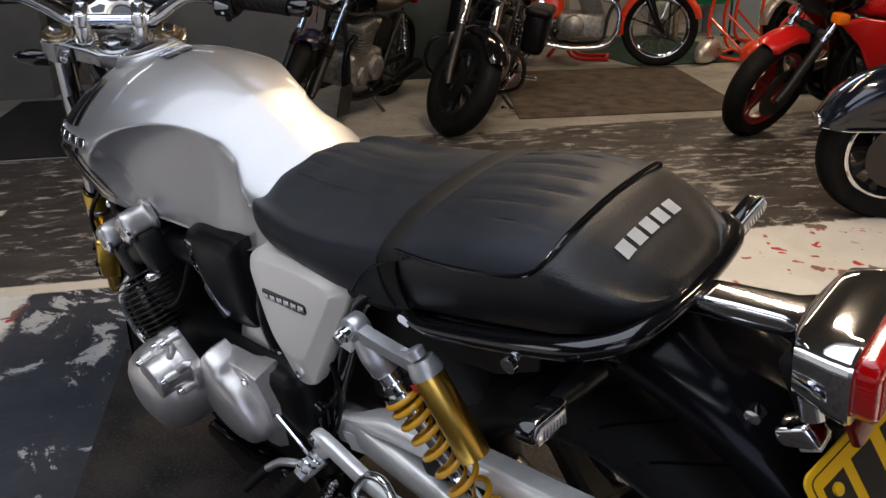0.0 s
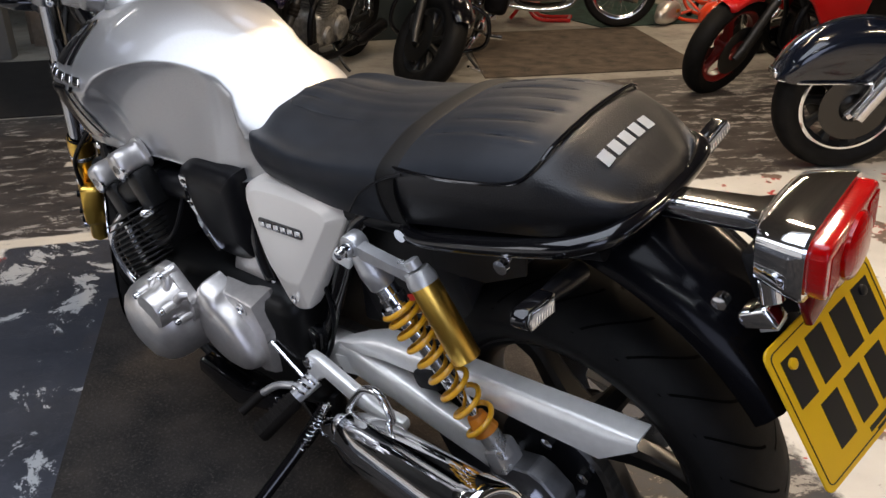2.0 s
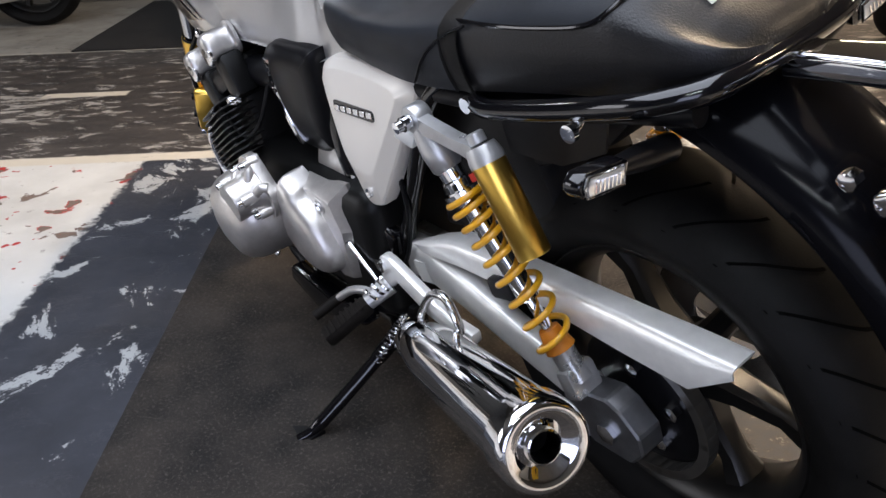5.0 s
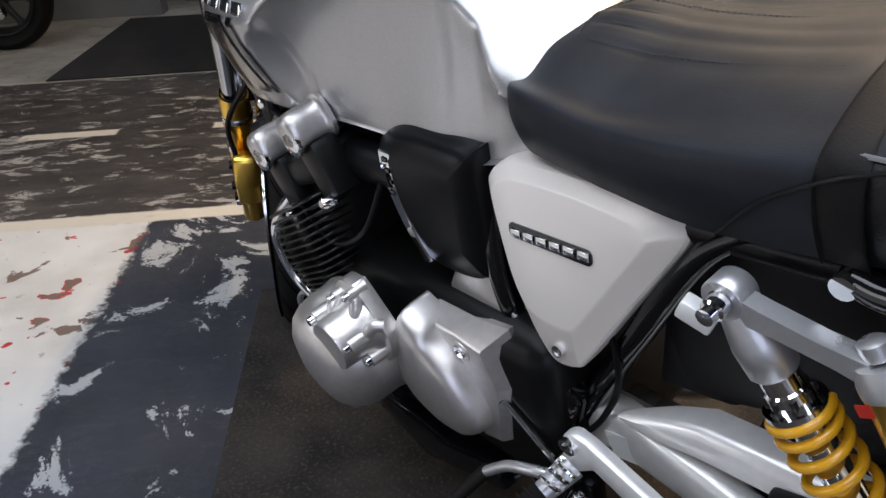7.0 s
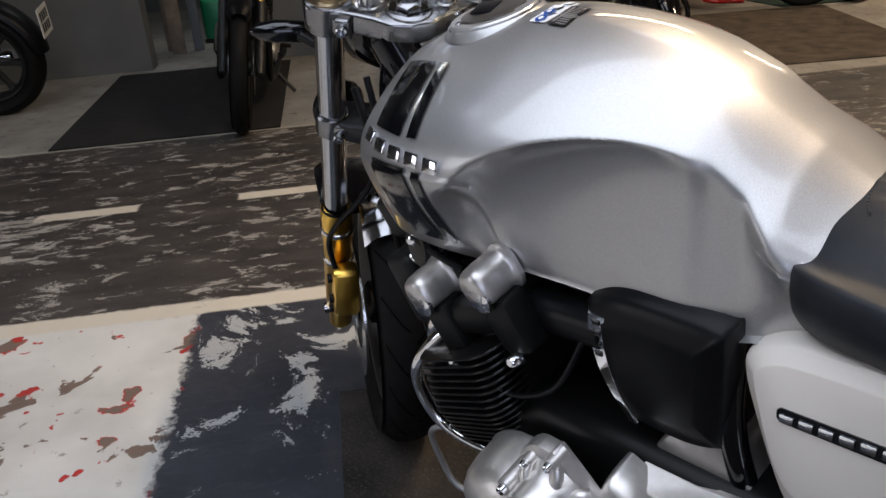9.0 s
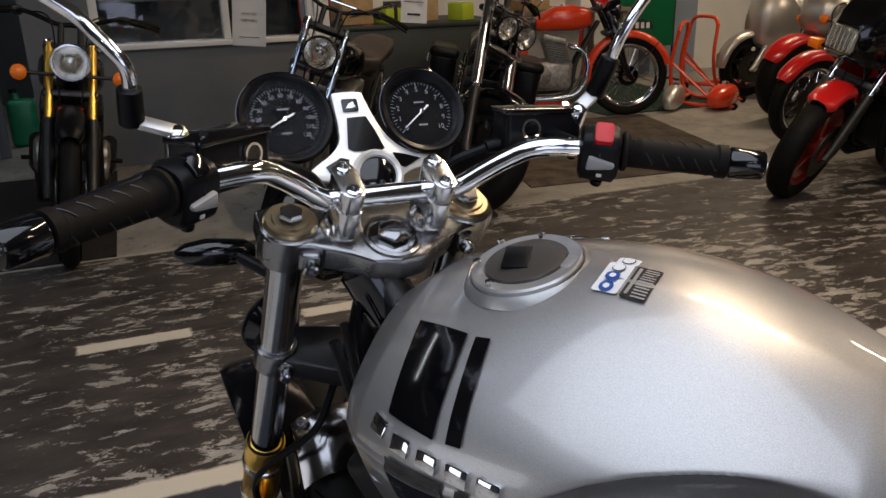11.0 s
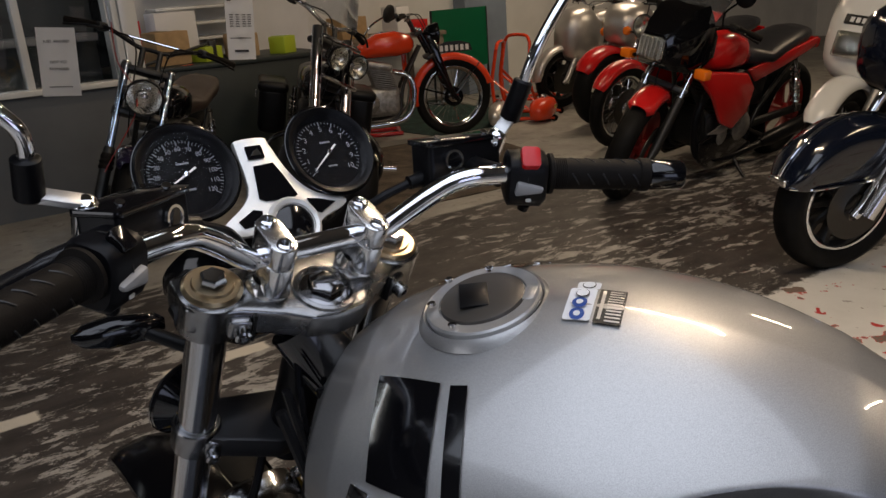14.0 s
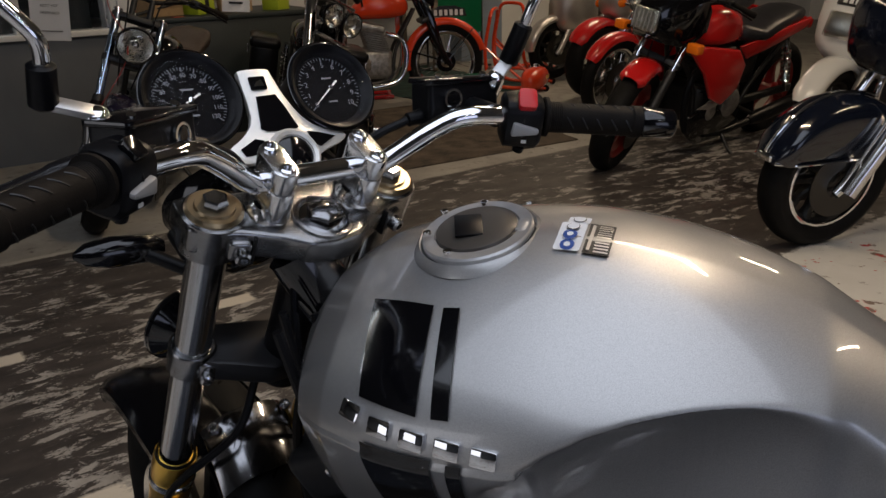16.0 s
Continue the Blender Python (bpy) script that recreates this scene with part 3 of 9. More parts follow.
for side in SIDES:
    for upper, lower in ((((1.018, 0.933), (0.951, 0.947), (0.943, 0.896), (1.003, 0.893)), ((0.997, 0.864), (0.927, 0.868), (0.925, 0.752), (0.985, 0.747))), (((0.941, 0.948), (0.925, 0.950), (0.913, 0.899), (0.929, 0.897)), ((0.913, 0.868), (0.899, 0.869), (0.899, 0.757), (0.912, 0.754)))):
        for corners in (upper, lower):
            decal("stripe", [(x, k_at(x, z)) for x, z in corners], BLACK_GLOSS, tank, side=side)
    # raised chrome emblem: five plain blocks
    for j in range(5):
        x = 1.023 - 0.0325 * j
        z = 0.8815 - 0.0005 * j
        p = tank_at(x, k_at(x, z), 0.002)
        q = tank_at(x - 0.027, k_at(x - 0.027, z), 0.002)
        top = tank_at(x - 0.0135, k_at(x - 0.0135, z + 0.01), 0.002)
        bot = tank_at(x - 0.0135, k_at(x - 0.0135, z - 0.01), 0.002)
        m = frame_of(q - p, (top - bot).cross(q - p), (p + q) / 2)
        b = box((0, 0, 0), (0.0235, 0.017, 0.006), None, 0.002)
        b.transform(m)
        if side == -1:
            b.transform(Matrix.Diagonal((1, -1, 1, 1)))
        part("emblem_block", b, CHROME, tank)

# filler cap: ring, lid, bolts, key flap
CAPN = Vector((0.12, 0, 1)).normalized()
CAP = Vector((0.937, -0.004, 0.9705))
cap = part("filler_ring", lathe([(-0.02, 0.0555), (0.002, 0.0555), (0.004, 0.0538), (0.004, 0.0425), (0.002, 0.0416), (0.002, 0.0)], CAP, CAPN, 48), ALU, tank)
part("filler_lid", lathe([(0.002, 0.0412), (0.006, 0.0402), (0.0072, 0.036), (0.0082, 0.018), (0.0085, 0)], CAP, CAPN, 48), material("dark_bronze_cap", (0.11, 0.1, 0.09), 0.36, 0.6), tank)
part("tank_collar", lathe([(-0.010, 0.066), (-0.003, 0.0615), (0.0, 0.0585), (-0.002, 0.0562)], CAP, CAPN, 56), SILVER_PAINT, tank, smooth=60)
part("key_flap", box(CAP + CAPN * 0.0095 + Vector((0.006, 0.004, 0)), (0.027, 0.038, 0.003), pose(0, 0, 0, 0, -2, 20), 0.001), BLACK_SATIN, tank)
part("hinge", box(CAP + CAPN * 0.008 + Vector((-0.0455, -0.006, 0)), (0.012, 0.022, 0.004), None, 0.001), ALU, tank)
for j in range(7):
    a = 2 * math.pi * (j + 0.4) / 7
    part("bolt", lathe([(0.004, 0.0042), (0.0065, 0.004), (0.0065, 0.0022), (0.005, 0)], CAP + Vector((0.048 * math.cos(a), 0.048 * math.sin(a), 0)), CAPN, 10), CHROME, cap)
# the shaded gap round the filler ring, drawn as a thin black tube
gap = []
for j in range(48):
    a = 2 * math.pi * j / 48
    x, y = CAP.x + 0.0568 * math.cos(a), CAP.y + 0.0568 * math.sin(a)
    k = min((abs(tank_side(x, q / 300)[0] - abs(y)), q / 300) for q in range(140))[1]
    gap.append((x, y, tank_side(x, k)[1] + 0.0004))
part("seal_ring", tube(gap, 0.001, 6, True), INK, tank)
# labels stuck behind the cap
STICKER = material("white_sticker", (0.75, 0.77, 0.8), 0.35)
BLUE_INK = material("blue_ink", (0.02, 0.07, 0.3), 0.4)
def on_top(x, y, off):
    """On the tank's top at x, y, off metres above it."""
    k = min((abs(tank_side(x, q / 300)[0] - abs(y)), q / 300) for q in range(120))[1]
    p = tank_at(x, max(k, 0.002), off)
    return Vector((p.x, y, p.z))


def top_patch(name, outline, mt, off, label=""):
    bm = bmesh.new()
    bm.faces.new([bm.verts.new(on_top(x, y, off)) for x, y in outline])
    return part(name, bm, mt, tank, label, smooth=60)


def disc(cx, cy, r, n=18):
    return [(cx + r * math.cos(2 * math.pi * k / n), cy + r * 1.15 * math.sin(2 * math.pi * k / n)) for k in range(n)]


top_patch("fuel_sticker", [(x + 0.845, y + 0.0) for x, y in rounded(0.024, 0.048, 0.003)], STICKER, 0.0024, "white fuel sticker with round marks")
top_patch("fuel_sticker", [(x + 0.842, y - 0.031) for x, y in rounded(0.021, 0.014, 0.003)], STICKER, 0.0022)
for cy, filled in ((0.0165, True), (0.001, True), (-0.0145, False), (-0.031, False)):
    top_patch("print_disc", disc(0.845 if cy > -0.02 else 0.842, cy, 0.0066 if filled else 0.0062), BLUE_INK if filled else INK, 0.0029)
    top_patch("print_disc", disc(0.845 if cy > -0.02 else 0.842, cy, 0.003 if filled else 0.0054), STICKER, 0.0034)
top_patch("warning_sticker", [(x + 0.8185, y + 0.0) for x, y in rounded(0.024, 0.05, 0.002)], INK, 0.0024, "black and silver barcode plate")
for k in range(11):
    top_patch("print_bar", [(0.8145 + dx, -0.021 + 0.0042 * k + dy) for dx, dy in ((-0.0065, 0), (0.0065, 0), (0.0065, 0.0019), (-0.0065, 0.0019))], ALU, 0.0031)
top_patch("print_bar", [(0.8245, -0.021), (0.8275, -0.021), (0.8275, 0.021), (0.8245, 0.021)], ALU, 0.0031)

# seat: x, half width, top, widest height, bottom
SEAT = [
    (-0.155, 0.05, 0.820, 0.813, 0.802), (-0.146, 0.083, 0.831, 0.817, 0.797), (-0.122, 0.106, 0.846, 0.82, 0.79), (-0.09, 0.122, 0.864, 0.823, 0.784),
    (-0.05, 0.134, 0.884, 0.825, 0.777), (0.04, 0.146, 0.883, 0.822, 0.768), (0.12, 0.152, 0.87, 0.812, 0.757), (0.2, 0.155, 0.85, 0.802, 0.744),
    (0.3, 0.155, 0.836, 0.793, 0.737), (0.39, 0.150, 0.834, 0.787, 0.742), (0.43, 0.146, 0.838, 0.791, 0.746), (0.46, 0.142, 0.840, 0.793, 0.747), (0.487, 0.136, 0.840, 0.793, 0.748), (0.505, 0.128, 0.838, 0.791, 0.75), (0.517, 0.118, 0.834, 0.788, 0.753), (0.523, 0.106, 0.828, 0.784, 0.757),
]


def seat_side(x, k):
    w, zt, zm, zb = interp(SEAT, x)
    crown = step(0.25, 0.42, x)
    pts = [(0, zt), (0.45 * w, zt - 0.003 - 0.006 * crown), (0.76 * w, zt - 0.014 - 0.012 * crown), (0.95 * w, 0.45 * zt + 0.55 * zm), (w, zm), (0.985 * w, 0.5 * (zm + zb)), (0.93 * w, zb)]
    y, z = interp([(i / 6, *q) for i, q in enumerate(pts)], k)
    # sewn channels along the top
    pad = max(step(0.488, 0.47, x) * step(0.2, 0.22, x), step(0.15, 0.13, x) * step(-0.03, -0.01, x))
    rim = 0.056 if x > 0.17 else 0.098
    if pad > 0 and y < rim:
        c = (y + 0.0165) / 0.033
        f = abs(c - math.floor(c) - 0.5) * 2
        z += pad * step(rim, rim - 0.006, y) * (0.0018 * (1 - f ** 4) - 0.0026 * step(0.88, 1.0, f))
    return y, z


def piping_height(x):
    return interp([(-0.06, 0.9), (-0.05, 0.868), (-0.02, 0.848), (0.04, 0.842), (0.16, 0.834)], x)[0]


top_bm, tail_bm = bmesh.new(), bmesh.new()
rows_xy = []
for i in range(101):
    x = -0.155 + 0.678 * i / 100
    half = [seat_side(x, k / 72) for k in range(73)]
    rows_xy.append([(x, y, z) for y, z in half] + [(x, -y, z) for y, z in half[:0:-1]])
rows_xy[0] = [(x, y * 0.9, z) for x, y, z in rows_xy[0]]
cache = ({}, {})


def seat_face(which, keys):
    bmx, made = (top_bm, tail_bm)[which], cache[which]
    vs = []
    for key in keys:
        if key not in made:
            made[key] = bmx.verts.new(rows_xy[key[0]][key[1]])
        vs.append(made[key])
    bmx.faces.new(vs)


n = len(rows_xy[0])
for i in range(100):
    for k in range(n):
        j = (k + 1) % n
        x, y, z = rows_xy[i][k]
        seat_face(1 if x < -0.05 or (x < 0.165 and z < piping_height(x)) else 0, ((i, k), (i, j), (i + 1, j), (i + 1, k)))
seat = part("seat", top_bm, LEATHER, bike, "black vinyl seat with sewn channels", smooth=70)
tail_bm.faces.new([cache[1][(0, k)] if (0, k) in cache[1] else tail_bm.verts.new(rows_xy[0][k]) for k in range(n)])
part("tail_cover", tail_bm, LEATHER_SIDE, seat, "grained black vinyl tail", smooth=70)


def seat_point(x, z, off):
    """On the seat's left side at a height."""
    k = min((abs(seat_side(x, q / 200)[1] - z), q / 200) for q in range(40, 201))[1]
    y, zz = seat_side(x, k)
    return Vector((x, y + off, zz + off * 0.3))


run = [seat_point(0.165, 0.834, 0.001), seat_point(0.1, 0.838, 0.001), seat_point(0.04, 0.842, 0.001), seat_point(-0.02, 0.848, 0.001), seat_point(-0.043, 0.862, 0.001), (-0.052, 0.085, 0.881), (-0.052, 0, 0.8865)]
run = run + [(q[0], -q[1], q[2]) for q in [tuple(v) for v in run[-2::-1]]]
part("piping", tube(bent(run, 6), 0.0026, 8), BLACK_GLOSS, seat)
for side in SIDES:
    part("seam", tube(bent([(0.14, 0.153 * side, 0.835), (0.175, 0.1565 * side, 0.822), (0.225, 0.157 * side, 0.79), (0.262, 0.155 * side, 0.748)], 6), 0.0018, 6), BLACK_SATIN, seat)
# sewing along the channels: rows of short stitches
bm = bmesh.new()
for x0, x1, lines in ((0.222, 0.472, (0.0165, 0.0495)), (-0.008, 0.128, (0.0165, 0.0495, 0.0825))):
    for yl in lines:
        for sy in SIDES:
            n_ = int((x1 - x0) / 0.006)
            for j in range(n_):
                q = []
                for xx in (x0 + 0.006 * j, x0 + 0.006 * j + 0.004):
                    k = min((abs(seat_side(xx, t_ / 60)[0] - yl), t_ / 60) for t_ in range(34))[1]
                    q.append((xx, yl * sy, seat_side(xx, k)[1] + 0.0008))
                tube(q, 0.0007, 4, bm=bm)
# the rounded front end of the sewn panel
for j in range(26):
    q = []
    for a in (math.pi * (j / 26 - 0.5), math.pi * ((j + 0.65) / 26 - 0.5)):
        xx, yy = 0.472 + 0.02 * math.cos(a), 0.0495 * math.sin(a)
        k = min((abs(seat_side(xx, t_ / 60)[0] - abs(yy)), t_ / 60) for t_ in range(34))[1]
        q.append((xx, yy, seat_side(xx, k)[1] + 0.0008))
    tube(q, 0.0007, 4, bm=bm)
tagged(part("stitching", bm, material("grey_thread", (0.03, 0.032, 0.036), 0.7), seat), kind="stuff")
# the strap across
bm = bmesh.new()
ring_a = []
for s_, ks in ((1, range(60, -1, -1)), (-1, range(1, 61))):
    for k in ks:
        kk = k / 60
        xs = 0.178 - 0.012 * kk
        y, z = seat_side(xs, kk)
        z = max(z, seat_side(xs, kk)[1])
        lift = 0.004
        ring_a.append((xs, (y + lift * kk) * s_, z + lift * (1 - kk)))
rows4 = []
for dx, dh in ((-0.017, -0.003), (-0.016, 0.0), (-0.012, 0.0012), (0.012, 0.0012), (0.016, 0.0), (0.017, -0.003)):
    rows4.append([bm.verts.new((x + dx, y + math.copysign(dh, y), z + dh)) for x, y, z in ring_a])
for a, b in zip(rows4, rows4[1:]):
    for i in range(len(a) - 1):
        bm.faces.new((a[i], a[i + 1], b[i + 1], b[i]))
part("strap", bm, STRAP, seat, "black vinyl grab strap", smooth=70)
# plain white blocks where the maker's name is printed on the tail
for j in range(5):
    y = 0.052 - 0.0235 * j
    bm = bmesh.new()
    corners = []
    for x, yy in ((-0.107, y + 0.0085), (-0.107, y - 0.0085), (-0.091, y - 0.0085), (-0.091, y + 0.0085)):
        k = min((abs(seat_side(x, q / 300)[0] - abs(yy)), q / 300) for q in range(150))[1]
        corners.append(bm.verts.new((x, yy, seat_side(x, k)[1] + 0.0022)))
    bm.faces.new(corners)
    bmesh.ops.solidify(bm, geom=bm.faces[:], thickness=0.0006)
    part("print_block", bm, WHITE_LINE, seat)

# rear rail
rail = [(0.16, 0.145, 0.737), (0.125, 0.15, 0.738), (0.03, 0.152, 0.758), (-0.06, 0.152, 0.781), (-0.108, 0.140, 0.791), (-0.142, 0.100, 0.797), (-0.152, 0, 0.80)]
rail = rail + [(x, -y, z) for x, y, z in rail[-2::-1]]
grab = part("grab_rail", tube(bent(rail, 8), 0.0125, 16), BLACK_GLOSS, bike, "black tubular grab rail")
for side in SIDES:
    part("bolt", tube([(0.164, 0.138 * side, 0.737), (0.164, 0.158 * side, 0.737)], [0.011, 0.01], 12), CHROME, grab)
    part("hook", tube(bent([(-0.018, 0.148 * side, 0.772), (-0.018, 0.155 * side, 0.757), (-0.018, 0.168 * side, 0.752)], 4), 0.006, 10), CHROME, grab)
    part("hook_end", lathe([(0, 0.0), (0.001, 0.01), (0.008, 0.01), (0.009, 0)], (-0.018, 0.164 * side, 0.752), (0, side, 0), 14), CHROME, grab)
    # inner frame rail and side plate under the seat
    part("subframe_rail", tube(bent([(0.55, 0.1 * side, 0.70), (0.3, 0.118 * side, 0.715), (0.1, 0.12 * side, 0.735), (-0.12, 0.1 * side, 0.765)], 6), 0.014, 12), BLACK_SATIN, bike)
    part("subframe_plate", plate([(0.16, 0.73), (0.05, 0.745), (-0.02, 0.755), (-0.01, 0.70), (0.06, 0.665), (0.15, 0.66)], 0.004, Matrix(((1, 0, 0, 0), (0, 0, side, 0.112 * side), (0, 1, 0, 0), (0, 0, 0, 1)))), BLACK_PLASTIC, bike)

part("battery_box", box((0.27, 0, 0.60), (0.26, 0.17, 0.24), pose(0, 0, 0, 0, 18, 0), 0.02), BLACK_PLASTIC, bike)
part("inner_mudguard", plate([(0.36, 0.70), (0.10, 0.745), (-0.05, 0.755), (0.02, 0.68), (0.18, 0.60), (0.30, 0.46), (0.40, 0.44)], 0.16, Matrix(((1, 0, 0, 0), (0, 0, 1, -0.08), (0, 1, 0, 0), (0, 0, 0, 1))), 0.01), BLACK_PLASTIC, bike)
# rear mudguard: an arched shell over the wheel
RA = Vector((0.0, 0.0, 0.312))
rings = []
for i in range(37):
    a = radians(97 + 44 * i / 36)
    r0 = 0.472 - 0.052 * i / 36
    hw = 0.098 - 0.014 * i / 36
    ring = []
    prof = [(-hw, -0.034), (-hw * 0.97, -0.02), (-hw * 0.8, -0.002), (-hw * 0.4, 0.008), (0, 0.011), (hw * 0.4, 0.008), (hw * 0.8, -0.002), (hw * 0.97, -0.02), (hw, -0.034)]
    prof = prof + [(y * 0.965, h - 0.004) for y, h in prof[::-1]]
    for y, h in prof:
        r = r0 + h
        ring.append((RA.x + r * math.cos(a), y, RA.z + r * math.sin(a)))
    rings.append(ring)
part("rear_mudguard", loft(rings), GUARD_BLACK, bike, "glossy black rear mudguard", smooth=50)

# tail lamp on its chrome arm
tail = part("tail_lamp", box((-0.31, 0, 0.787), (0.05, 0.15, 0.06), pose(0, 0, 0, 0, 8, 0), 0.014, segments=3), CHROME, bike, "chrome tail lamp with red lens")
rings = []
for x, hy, z0, z1 in ((-0.15, 0.02, 0.77, 0.797), (-0.2, 0.021, 0.774, 0.801), (-0.25, 0.023, 0.777, 0.805), (-0.266, 0.03, 0.773, 0.808), (-0.274, 0.058, 0.762, 0.818), (-0.282, 0.074, 0.752, 0.823), (-0.315, 0.084, 0.746, 0.828), (-0.333, 0.0875, 0.744, 0.830), (-0.336, 0.086, 0.746, 0.828)):
    zc, hz = (z0 + z1) / 2, (z1 - z0) / 2
    rings.append([(x, hy * math.copysign(abs(math.cos(a)) ** 0.35, math.cos(a)), zc + hz * math.copysign(abs(math.sin(a)) ** 0.35, math.sin(a))) for a in (2 * math.pi * k / 40 for k in range(40))])
part("lamp_arm", loft(rings), CHROME, tail)
lens_out = [(-0.080, 0.768), (-0.080, 0.810), (-0.072, 0.822), (0.072, 0.822), (0.080, 0.810), (0.080, 0.768), (0.072, 0.754), (0.046, 0.751), (0.036, 0.744), (0.016, 0.738), (-0.016, 0.738), (-0.036, 0.744), (-0.046, 0.751), (-0.072, 0.754)]
lens_bm = plate([(-y, z) for y, z in lens_out][::-1], 0.024, Matrix(((0, 0, -1, -0.333), (1, 0, 0, 0), (0, 1, 0, 0), (0, 0, 0, 1))), 0.007, 3)
lens = part("red_lens", lens_bm, RED_LENS, tail, "moulded red lens")
part("lens_bump", lathe([(0, 0.038), (0.005, 0.0375), (0.009, 0.033), (0.012, 0.02), (0.0125, 0)], (-0.356, 0, 0.781), (-1, 0, 0), 36), RED_LENS, lens)
for j in range(9):
    for s_ in SIDES:
        part("lens_rib", box((-0.3575, s_ * (0.043 + 0.0036 * j), 0.787), (0.0016, 0.0014, 0.046), None), RED_LENS, lens)
part("lamp_glow_plate", box((-0.3345, 0, 0.787), (0.002, 0.145, 0.06), None), material("red_reflector_plate", (0.45, 0.02, 0.02), 0.25, 0.6), tail)
for s_ in SIDES:
    part("bulb_bowl", lathe([(0.0, 0.0), (0.002, 0.012), (0.010, 0.022), (0.012, 0.023)], (-0.336, 0.04 * s_, 0.787), (-1, 0, 0), 24), CHROME, tail)
part("reflector", box((-0.332, 0.005, 0.719), (0.010, 0.10, 0.034), pose(0, 0, 0, 0, 20, 0), 0.003), material("dark_red_reflector", (0.12, 0.004, 0.005), 0.12, 0.0, 0.4), tail, "dark red rectangular reflector")
lamp_m = Matrix.Translation((-0.288, 0.062, 0.708)) @ pose(0, 0, 0, 0, 28, 0) @ Matrix.Scale(0.74, 4)
shell = plate([(-0.03, -0.021), (0.022, -0.014), (0.028, 0.0), (0.022, 0.016), (-0.024, 0.018)], 0.044, lamp_m @ Matrix(((1, 0, 0, 0), (0, 0, 1, -0.022), (0, 1, 0, 0), (0, 0, 0, 1))), 0.006, 3)
plate_lamp = part("plate_lamp", shell, CHROME, tail, "chrome number plate lamp")
part("lamp_lens", box(lamp_m @ Vector((-0.012, 0, -0.021)), (0.022, 0.025, 0.0045), lamp_m.normalized(), 0.001), CLEAR, plate_lamp)
part("lamp_bracket", box((-0.285, 0.0, 0.725), (0.05, 0.06, 0.08), pose(0, 0, 0, 0, 20, 0), 0.006), BLACK_PLASTIC, tail)
part("lamp_stay", tube([(-0.29, 0.055, 0.765), (-0.298, 0.058, 0.728)], 0.014, 12), CHROME, tail)
part("lamp_nut", lathe([(0, 0.009), (0.014, 0.009), (0.016, 0.005), (0.016, 0)], (-0.25, 0.07, 0.722), (0, 1, 0), 8), CHROME, tail)

# yellow rear plate; its characters stand as plain bars
PA, PB, PD = Vector((-0.307, 0.107, 0.686)), Vector((-0.343, -0.107, 0.70)), Vector((-0.396, 0.103, 0.516))
PX, PY = (PB - PA).normalized(), (PA - PD).normalized()
PN = PX.cross(PY).normalized()
PY = PN.cross(PX)
plate_m = Matrix((PX, PY, PN)).transposed().to_4x4()
plate_m.translation = (PB + PD) / 2


PW, PH = 0.218, 0.192
number_plate = part("number_plate", plate(rounded(PW, PH, 0.012), 0.003, plate_m @ Matrix.Translation((0, 0, -0.003)), 0.0008, 1), YELLOW, bike, "yellow rear number plate")
edge = [plate_m @ Vector((x, y, 0.0004)) for x, y in rounded(PW - 0.016, PH - 0.016, 0.008)]
part("border_line", tube(edge, 0.0008, 6, True), INK, number_plate)
for yy, xs in ((0.042, (-0.073, -0.025, 0.027, 0.074)), (-0.034, (-0.045, 0.004, 0.05))):
    for xx in xs:
        part("print_bar", box((0, 0, 0), (0.034, 0.062, 0.0012), None), INK, number_plate).matrix_basis = plate_m @ Matrix.Translation((xx, yy, 0.0002))
part("print_bar", box((0, 0, 0), (0.075, 0.006, 0.001), None), INK, number_plate).matrix_basis = plate_m @ Matrix.Translation((0.03, -0.079, 0.0002))
part("print_bar", box((0, 0, 0), (0.03, 0.002, 0.001), None), INK, number_plate).matrix_basis = plate_m @ Matrix.Translation((0.02, -0.086, 0.0002))
for xx, mt in ((-0.075, YELLOW), (0.075, INK)):
    b = lathe([(0, 0.007), (0.004, 0.0065), (0.005, 0.004), (0.005, 0)], (0, 0, 0), (0, 0, 1), 14)
    b.transform(plate_m @ Matrix.Translation((xx, 0.062, 0)))
    part("plate_screw", b, mt, number_plate)
part("plate_bracket", box((0, 0, 0), (0.16, 0.12, 0.006), None, 0.002), BLACK_PLASTIC, number_plate).matrix_basis = plate_m @ Matrix.Translation((0, 0.02, -0.008))

